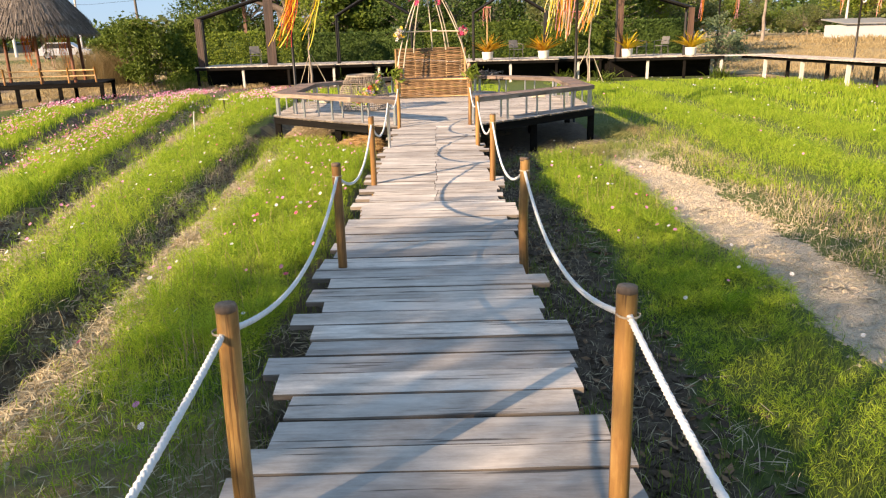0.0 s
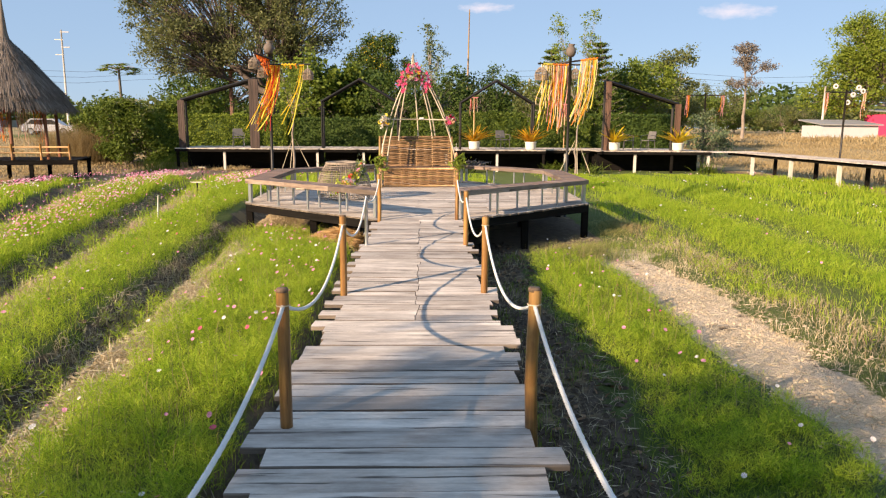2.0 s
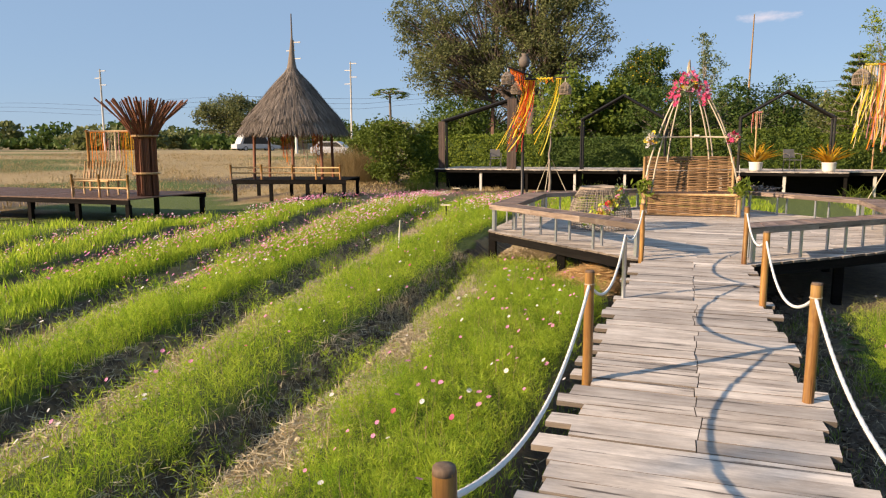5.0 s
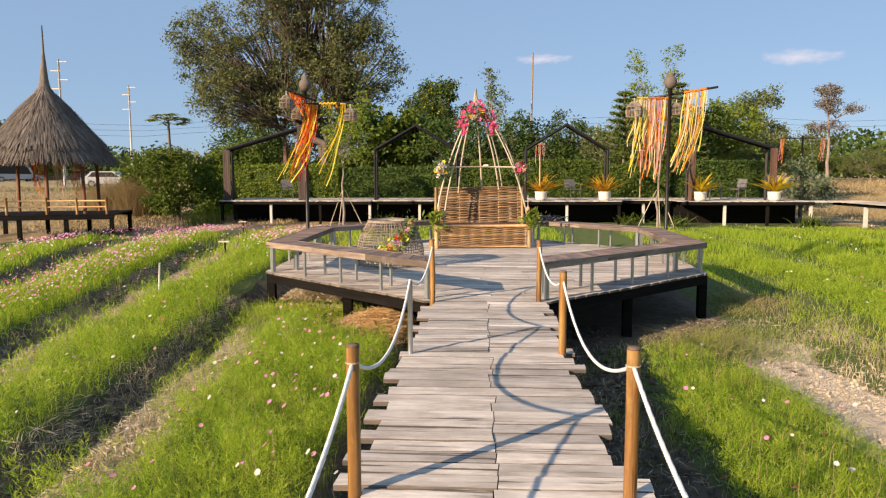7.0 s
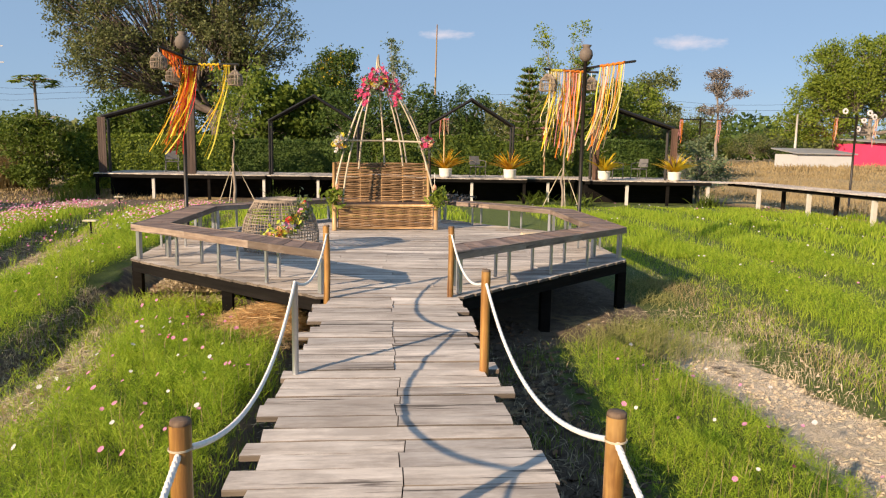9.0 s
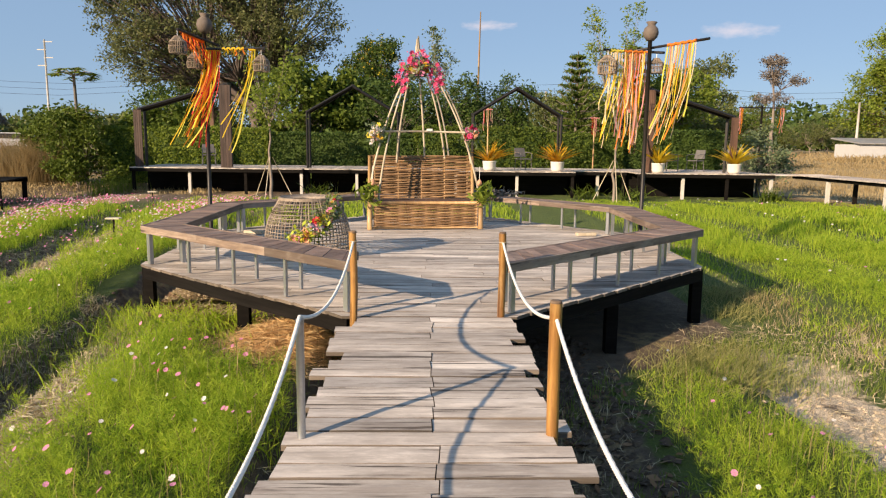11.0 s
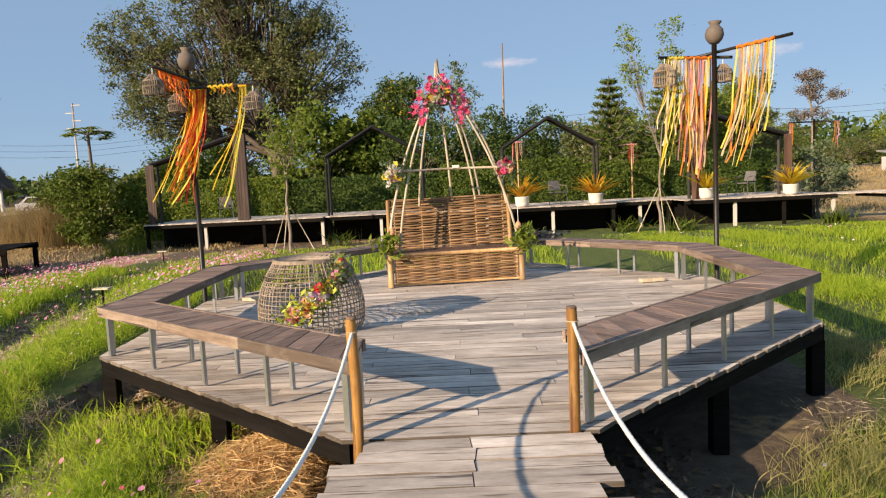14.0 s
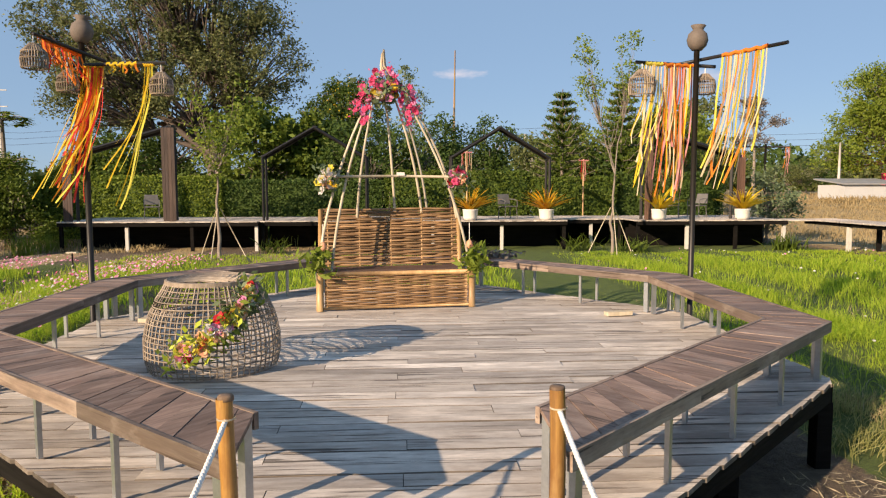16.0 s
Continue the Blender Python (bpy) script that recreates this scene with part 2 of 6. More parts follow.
THATCH = wood("grey_thatch", (0.045, 0.037, 0.032), (0.135, 0.112, 0.096), (0.25, 0.215, 0.185), "z", 0.95, 22.0, 0.9, island=True)
RED_STICK = wood("rust_red_sticks", (0.045, 0.014, 0.006), (0.13, 0.042, 0.017), (0.23, 0.09, 0.04), "z", 0.7, 14, 0.9, island=True)
BARK = plain("grey_bark", (0.24, 0.20, 0.165), 0.9, 0, 4, 0.45, 30, 0.8, 0.02)
DARK_BARK = plain("dark_brown_bark", (0.11, 0.085, 0.07), 0.9, 0, 4, 0.45, 30, 0.8, 0.02)
PALE_BARK = plain("pale_bark", (0.36, 0.30, 0.24), 0.9, 0, 5, 0.35, 30, 0.6, 0.015)
CLAY = plain("grey_clay", (0.13, 0.105, 0.088), 0.8, 0, 9, 0.3, 60, 0.3)
WHITE_POT = plain("white_pot_paint", (0.72, 0.69, 0.64), 0.6, 0, 5, 0.12, 60, 0.15)
WHITE_WALL = plain("white_plaster", (0.46, 0.47, 0.48), 0.85, 0, 0.6, 0.1, 8, 0.1)
PINK_WALL = plain("pink_plaster", (0.75, 0.05, 0.14), 0.75, 0, 0.6, 0.15, 8, 0.1)
GREY_ROOF = plain("grey_sheet_roof", (0.30, 0.30, 0.30), 0.6, 0.2, 1.5, 0.2, 20, 0.1)
SOIL_DARK = plain("dark_soil", (0.085, 0.06, 0.042), 0.95, 0, 3, 0.4, 30, 0.7, 0.02)

GRASS = leafy("fresh_grass_blades", (0.115, 0.24, 0.016), (0.28, 0.45, 0.028), (0.53, 0.61, 0.07), 0.6, patch=2.4)
TUFT_GRASS = leafy("rough_tuft_blades", (0.20, 0.22, 0.06), (0.33, 0.35, 0.11), (0.50, 0.46, 0.20), 0.5)
GRASS_DARK = leafy("dark_grass_blades", (0.09, 0.16, 0.025), (0.16, 0.24, 0.038), (0.26, 0.33, 0.06), 0.5)
DRY_GRASS = leafy("dry_grass_blades", (0.19, 0.135, 0.06), (0.31, 0.23, 0.115), (0.44, 0.35, 0.19), 0.3, 0.8, 0.35)
STRAW = leafy("straw_litter", (0.22, 0.17, 0.10), (0.42, 0.34, 0.21), (0.60, 0.52, 0.36), 0.1, 0.8)
GOLD_STRAW = leafy("golden_straw", (0.40, 0.21, 0.07), (0.62, 0.38, 0.15), (0.78, 0.56, 0.29), 0.2, 0.8)
LEAF_OLIVE = leafy("olive_leaves", (0.06, 0.078, 0.026), (0.115, 0.14, 0.046), (0.19, 0.215, 0.075), 0.4)
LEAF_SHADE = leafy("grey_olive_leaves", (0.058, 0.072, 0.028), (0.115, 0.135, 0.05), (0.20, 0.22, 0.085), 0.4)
LEAF_DARK = leafy("dark_leaves", (0.03, 0.06, 0.014), (0.055, 0.10, 0.02), (0.10, 0.155, 0.032), 0.35)
LEAF_HEDGE = leafy("hedge_leaves", (0.045, 0.078, 0.012), (0.08, 0.125, 0.016), (0.14, 0.19, 0.028), 0.35)
LEAF_LIGHT = leafy("light_leaves", (0.10, 0.16, 0.02), (0.17, 0.235, 0.028), (0.27, 0.33, 0.05), 0.45)
LIME_LEAF = leafy("lime_silk_leaves", (0.34, 0.44, 0.03), (0.48, 0.58, 0.05), (0.62, 0.68, 0.10), 0.35)
LEAF_YELLOW = leafy("yellow_leaves", (0.46, 0.27, 0.01), (0.62, 0.42, 0.015), (0.72, 0.55, 0.04), 0.4)
LEAF_ORANGE = leafy("orange_leaves", (0.50, 0.20, 0.01), (0.62, 0.32, 0.015), (0.70, 0.45, 0.03), 0.4)
LEAF_BLUE = leafy("grey_green_leaves", (0.08, 0.12, 0.06), (0.13, 0.18, 0.09), (0.20, 0.25, 0.13), 0.35)
FALLEN = leafy("fallen_brown_leaves", (0.10, 0.05, 0.025), (0.19, 0.10, 0.05), (0.30, 0.19, 0.11), 0.15, 0.8)
LEAF_DRY = leafy("dry_brown_leaves", (0.11, 0.095, 0.08), (0.18, 0.155, 0.135), (0.26, 0.23, 0.20), 0.3)


def petal(name, col, vary=0.25):
    return leafy(name, tuple(q * (1 - vary) for q in col), col, tuple(min(0.9, q * (1 + vary)) for q in col), 0.35)


PINK, DEEP_PINK, WHITE_P, RED_P = petal("pink_petals", (0.74, 0.28, 0.47)), petal("deep_pink_petals", (0.66, 0.09, 0.21)), petal("white_petals", (0.78, 0.74, 0.74), 0.08), petal("red_petals", (0.55, 0.03, 0.04))
YELLOW_P, ORANGE_P, PEACH_P = petal("yellow_petals", (0.75, 0.50, 0.05)), petal("orange_petals", (0.72, 0.20, 0.03)), petal("peach_petals", (0.78, 0.42, 0.26))
CLOTH = {k: leafy(k + "_ribbon_cloth", tuple(0.8 * q for q in c), c, tuple(min(0.85, 1.1 * q) for q in c), 0.4, 0.7) for k, c in
         dict(yellow=(0.78, 0.52, 0.03), orange=(0.80, 0.24, 0.03), red=(0.62, 0.05, 0.04), lemon=(0.76, 0.66, 0.10), cream=(0.76, 0.62, 0.40), pink=(0.72, 0.30, 0.30)).items()}


# ---- ground ----
def step(a, b, v):
    t = np.clip((v - a) / (b - a), 0, 1)
    return t * t * (3 - 2 * t)


def wave(x, y, s, seed=0.0):
    """Cheap smooth unevenness between -1 and 1."""
    return (np.sin(x * s + 1.7 * np.sin(y * s * 0.6 + seed)) + np.sin(y * s * 1.3 + 2.1 * np.sin(x * s * 0.8 + 2 * seed)) + np.sin((x + y) * s * 0.7 + seed)) / 3


def lanes(x, y):
    """Place across the flower beds: whole numbers run along the pale furrow shoulders, which fan out with distance."""
    d = np.clip(y - 6.5, -5.5, 18)
    return (-x - 2.6 - 0.06 * d) / (1.75 + 0.09 * d)


def within(w):
    """Place inside one bed's repeat, 0 on the furrow's pale shoulder; the first bed has no furrow on its near side."""
    return np.where(w < -0.5, -0.5, np.mod(w + 0.5, 1) - 0.5)


def relief(x, y):
    z = -0.70 + 0.17 * step(14, 30, y) - 0.28 * step(-11, -13.5, x) * step(15, 19, y) * step(37, 33, y) + 0.1 * step(20, 40, np.abs(x))
    far = np.maximum(np.hypot(x, y - 12) - 38, 0)
    z = z + 1.35 * step(0, 55, far)
    left = step(-0.75, -1.1, x) * step(-18, -13, x) * step(28, 22, y) * step(-14, -8, y)
    m = within(lanes(x + 0.05 * wave(x, y, 3.1, 0.4), y))
    ridge = np.interp(m, [-0.5, -0.2, -0.1, 0.09, 0.17, 0.23, 0.38, 0.5], [1, 1, 0.92, 0.8, -0.5, -0.4, 1.0, 1])
    near = step(-3.2, -2.5, x) * step(13.2, 14.6, y)
    z = z + left * 0.21 * ridge * (1 - near) + left * near * 0.05
    right = step(1.0, 1.5, x) * step(30, 22, y) * step(-14, -8, y)
    hump = step(1.15, 1.7, x) * step(3.1, 2.7, x) * 0.09 * step(12.8, 11.8, y) + 0.10 * step(3.8, 4.6, x) * (0.6 + 0.4 * np.sin((x - 5.6) * 2 * np.pi / 2.3))
    z = z + right * hump
    under = np.exp(-((x - 0.0) / 0.95) ** 4) * step(22, 19, y)
    z = z - 0.05 * under
    return z + 0.018 * wave(x, y, 2.3) + 0.012 * wave(x, y, 6.1, 1.3)


def bed_green(x, y, rag=1.0):
    """1 where a left bed is planted, 0 over its shoulder, trench and bank."""
    w = lanes(x + rag * (0.07 * wave(x, y, 4.6) + 0.05 * wave(x, y, 9.1, 2.0)), y)
    m = within(w)
    return step(-0.12, -0.22, m) + step(0.33, 0.43, m)


def furrow(x, y):
    """1 along the pale littered shoulder, and along the bank with its dry stalks."""
    m = within(lanes(x + 0.05 * wave(x, y, 5.1, 1.0), y))
    return step(-0.26, -0.15, m) * step(0.15, 0.10, m), step(0.18, 0.23, m) * step(0.42, 0.34, m)


def sand_path(x, y):
    xe = x + 0.13 * wave(x, y, 1.9) + 0.10 * wave(x, y, 5.3, 1.0) + 0.05 * wave(x, y, 13.0, 2.0)
    return step(2.8, 3.05, xe) * step(4.15, 3.75, xe) * step(13.4, 12.3, y) * step(-14, -10, y)


def beside_deck(x, y):
    """Distance out from the deck's two slanting front edges, uneven like the growth there."""
    return (np.abs(x) - 0.72) * 0.696 - (y - 11.64) * 0.718 + 0.12 * wave(x, y, 4.1)


def below_deck(x, y):
    return step(1.0, 0.92, np.maximum(np.abs(x) / 3.75, np.abs(y - 15.8) / 4.4)) * step(0.7, 0.4, beside_deck(x, y))


def cover(x, y):
    """Fractions of green, sand and dry litter over the ground."""
    left = step(-0.8, -1.05, x) * step(-28, -20, x)
    pale, bank = furrow(x, y)
    green_l = bed_green(x, y) * left * step(30, 27, y) * (0.35 + 0.65 * step(2.0, 4.0, y)) * step(-1.0, -1.3, x + 0.1 * wave(x, y, 4.0))
    litter_l = (pale + 0.3 * bank + 0.8 * step(4.0, 1.5, y) * (x > -2.4)) * left
    sand = sand_path(x, y) * np.clip(0.90 + 0.35 * wave(x, y, 2.9, 0.7) + 0.25 * wave(x, y, 8.3, 2.0), 0.3, 1)
    green_r = step(1.35, 1.75, x + 0.1 * wave(x, y, 3)) * step(15, 13, x) * (1 - sand_path(x, y))
    dry = step(36, 46, np.hypot(x, y - 12)) + step(13.5, 16, x)
    g = np.clip(green_l + green_r, 0, 1) * (1 - np.clip(dry, 0, 1)) * (1 - below_deck(x, y))
    g = np.maximum(g, 0.8 * step(0.0, 0.45, wave(x, y, 0.23, 2.0)) * step(-13, -15, x) * step(90, 70, y) * step(12, 18, y))
    verge = step(3.6, 4.0, x) * step(5.0, 4.4, x) * step(15, 13, y) * 0.55
    litter = np.clip(litter_l + 1.0 * dry + verge + 0.35 * step(0.2, 0.6, wave(x, y, 2.0, 4.0)) * (1 - g), 0, 1)
    return g, sand, litter


def axis_points(lo, hi, fine, reach):
    inner = np.arange(lo, hi + fine / 2, fine)
    out = [fine * 1.25 ** i for i in range(1, 80)]
    steps = np.cumsum(out)
    steps = steps[steps < reach]
    return np.concatenate([(lo - steps)[::-1], inner, hi + steps])


def build_ground():
    xs, ys = axis_points(-12, 8, 0.075, 1500), axis_points(-4, 19, 0.14, 1500)
    X, Y = np.meshgrid(xs, ys)
    Z = relief(X, Y)
    me = bpy.data.meshes.new("ground")
    nx, ny = len(xs), len(ys)
    idx = np.arange(nx * ny).reshape(ny, nx)
    f = np.stack([idx[:-1, :-1], idx[:-1, 1:], idx[1:, 1:], idx[1:, :-1]], -1).reshape(-1, 4)
    me.vertices.add(nx * ny)
    me.vertices.foreach_set("co", np.stack([X, Y, Z], -1).astype(np.float32).ravel())
    me.loops.add(f.size)
    me.loops.foreach_set("vertex_index", f.astype(np.int32).ravel())
    me.polygons.add(len(f))
    me.polygons.foreach_set("loop_start", np.arange(0, f.size, 4, dtype=np.int32))
    me.update(calc_edges=True)
    me.polygons.foreach_set("use_smooth", [True] * len(f))
    g, s, l = cover(X, Y)
    col = me.color_attributes.new("cover", "FLOAT_COLOR", "POINT")
    col.data.foreach_set("color", np.stack([g, s, l, np.ones_like(g)], -1).astype(np.float32).ravel())
    m, nt, b = nodes_of("field_soil")
    at = nt.nodes.new("ShaderNodeVertexColor")
    at.layer_name = "cover"
    sep = nt.nodes.new("ShaderNodeSeparateColor")
    nt.links.new(at.outputs[0], sep.inputs[0])
    big, mid, fine = noise_node(nt, 0.9, 5), noise_node(nt, 7, 5), noise_node(nt, 45, 5, rough=0.75)
    soil = ramp(nt, mid, [(0.3, (0.085, 0.06, 0.04)), (0.7, (0.23, 0.17, 0.115))])
    soil = mix(nt, 0.4, soil, ramp(nt, fine, [(0.3, (0.03, 0.02, 0.013)), (0.7, (0.21, 0.16, 0.11))]))
    green = ramp(nt, mid, [(0.3, (0.05, 0.085, 0.014)), (0.7, (0.12, 0.17, 0.025))])
    green = mix(nt, 0.45, green, ramp(nt, fine, [(0.35, (0.035, 0.06, 0.01)), (0.7, (0.17, 0.22, 0.04))]))
    sand = ramp(nt, mid, [(0.3, (0.62, 0.495, 0.35)), (0.7, (0.86, 0.73, 0.56))])
    sand = mix(nt, 0.5, sand, ramp(nt, fine, [(0.3, (0.45, 0.34, 0.235)), (0.65, (0.86, 0.74, 0.57))]))
    straw = ramp(nt, fine, [(0.32, (0.20, 0.145, 0.075)), (0.7, (0.47, 0.37, 0.21))])
    straw = mix(nt, 0.4, straw, ramp(nt, big, [(0.3, (0.36, 0.25, 0.10)), (0.7, (0.56, 0.42, 0.19))]))

    def edge(sock, lo, hi):
        add = nt.nodes.new("ShaderNodeMath")
        add.operation = "MULTIPLY_ADD"
        nt.links.new(mid, add.inputs[0])
        add.inputs[1].default_value = 0.9
        nt.links.new(sock, add.inputs[2])
        return ramp(nt, add.outputs[0], [(lo, (0, 0, 0)), (hi, (1, 1, 1))])
    c = mix(nt, edge(sep.outputs[2], 0.70, 1.0), soil, straw)
    c = mix(nt, edge(sep.outputs[0], 0.72, 1.0), c, green)
    c = mix(nt, edge(sep.outputs[1], 0.80, 1.0), c, sand)
    nt.links.new(c, b.inputs["Base Color"])
    b.inputs["Roughness"].default_value = 0.95
    bump(nt, b, mix(nt, 0.5, mid, fine), 1.0, 0.09)
    me.materials.append(m)
    return tagged(new("ground", me), "brown field soil with green beds, sandy path and dry litter", "ground", kind="structure")


build_ground()


# ---- grass and flowers ----
def scatter(n, x0, x1, y0, y1, keep):
    x, y = RNG.uniform(x0, x1, n), RNG.uniform(y0, y1, n)
    k = RNG.random(n) < keep(x, y)
    return x[k], y[k]


def blades(x, y, height, width, lean=0.6, up=None):
    """Upright tapering blades as quads, each with a bend."""
    n = len(x)
    z = relief(x, y) - 0.015
    h = height * RNG.uniform(0.55, 1.2, n) * (0.85 + 0.4 * wave(x, y, 2.9, 1.0)) * (1 - 0.55 * step(26, 30, y))
    a, ln = RNG.uniform(0, 2 * np.pi, n), lean * RNG.uniform(0.1, 1.0, n) * h
    w = width * RNG.uniform(0.6, 1.3, n)
    b = RNG.uniform(0, 2 * np.pi, n)
    base = np.stack([x, y, z], -1)
    side = np.stack([np.cos(b), np.sin(b), np.zeros(n)], -1) * w[:, None]
    tip = base + np.stack([ln * np.cos(a), ln * np.sin(a), h], -1)
    mid = base + np.stack([0.3 * ln * np.cos(a), 0.3 * ln * np.sin(a), 0.6 * h], -1)
    return np.stack([base - 0.3 * side, mid - 0.5 * side, tip, mid + 0.5 * side], 1)


def litter(x, y, length, width, lift=0.03):
    n = len(x)
    z = relief(x, y) + RNG.uniform(0.0, lift, n)
    a = RNG.uniform(0, 2 * np.pi, n)
    l = length * RNG.uniform(0.4, 1.3, n)
    d = np.stack([np.cos(a), np.sin(a), RNG.normal(0, 0.18, n)], -1) * l[:, None] / 2
    s = np.stack([-np.sin(a), np.cos(a), RNG.normal(0, 0.5, n)], -1) * width / 2
    c = np.stack([x, y, z], -1)
    return np.stack([c - d, c - s, c + d, c + s], 1)


def stuff(name, verts, material, label, category):
    me = quads(name, np.concatenate(verts) if isinstance(verts, list) else verts)
    me.materials.append(material)
    return tagged(new(name, me), label, category, kind="stuff")


def left_green(x, y):
    k = bed_green(x, y)
    k = np.maximum(k, 0.05 + 0.08 * wave(x, y, 3.7, 2.0)) * step(-0.98, -1.28, x + 0.14 * wave(x, y, 3.3) + 0.07 * wave(x, y, 8.3))
    k = k * (1 - step(-13, -14.2, x) * step(16.5, 18, y)) * (1 - step(-11.5, -13, x) * step(23.5, 25, y))
    k = k * np.where((y > 11.2) & (x > -4.4), step(0.25, 0.75, beside_deck(x, y)), 1.0)
    return np.clip(k * (1 - step(-3.3, -2.6, x) * step(13.4, 14.6, y) * step(19.5, 19, y)) * (1 - step(-2.5, -1.9, x) * step(11.2, 11.9, y)), 0, 1)


def right_green(x, y):
    xe = x + 0.15 * wave(x, y, 2.1) + 0.08 * wave(x, y, 6.7, 1.0)
    strip = step(1.5, 1.9, xe) * step(2.9, 2.55, xe)
    field = step(3.95, 5.1, xe + 0.25 * wave(x, y, 1.3))
    strip = strip * (1 - 0.8 * step(10.5, 11.5, y + 0.3 * wave(x, y, 2.4)))
    rows = np.where(x > 4, 0.18 + 0.82 * step(-0.55, 0.15, np.sin((x - 5.6 + 0.2 * wave(x, y, 1.1)) * 2 * np.pi / 2.3)), 1.0)
    bare = np.where((y > 11.2) & (x < 4.6), step(0.75, 1.25, beside_deck(x, y)), 1.0)
    return np.clip(strip + field, 0, 1) * rows * bare * (1 - step(1, 0.5, np.maximum(np.abs(x) / 3.4, np.abs(y - 15.8) / 4.2)))


def mound(x, y):
    """How well the plants stand from spot to spot, between about 0.1 and 1.2."""
    return np.clip(0.58 + 0.40 * wave(x, y, 4.3, 0.3) + 0.30 * wave(x, y, 9.7, 2.0) + 0.18 * wave(x, y, 19.0, 1.1), 0.1, 1.2)


def plumes(x, y, height, per, length, width):
    """Feathery plants: round each stem a plume of fine leaflets that point up and outwards."""
    n = len(x)
    c = mound(x, y)
    h = height * (0.5 + 0.62 * c) * RNG.uniform(0.7, 1.2, n)
    lean = RNG.normal(0, 0.16, (n, 2))
    t = RNG.random((n, per)) ** 0.65
    a = RNG.uniform(0, 2 * np.pi, (n, per))
    zz = h[:, None] * t
    reach = length * (0.2 + 0.55 * (1 - t)) * RNG.uniform(0, 1, (n, per))
    px = x[:, None] + lean[:, :1] * zz + reach * np.cos(a)
    py = y[:, None] + lean[:, 1:] * zz + reach * np.sin(a)
    pz = relief(x, y)[:, None] + zz
    e = RNG.uniform(0.15, 1.25, (n, per))
    l = length * RNG.uniform(0.6, 1.3, (n, per))
    d = np.stack([np.cos(a) * np.cos(e), np.sin(a) * np.cos(e), np.sin(e)], -1).reshape(-1, 3) * l.reshape(-1, 1)
    s = np.cross(d, RNG.normal(0, 1, d.shape))
    s *= (width * RNG.uniform(0.6, 1.3, len(s)) / (np.linalg.norm(s, axis=1) + 1e-9) / 2)[:, None]
    p = np.stack([px, py, pz], -1).reshape(-1, 3)
    return np.stack([p, p + 0.45 * d + s, p + d, p + 0.45 * d - s], 1)


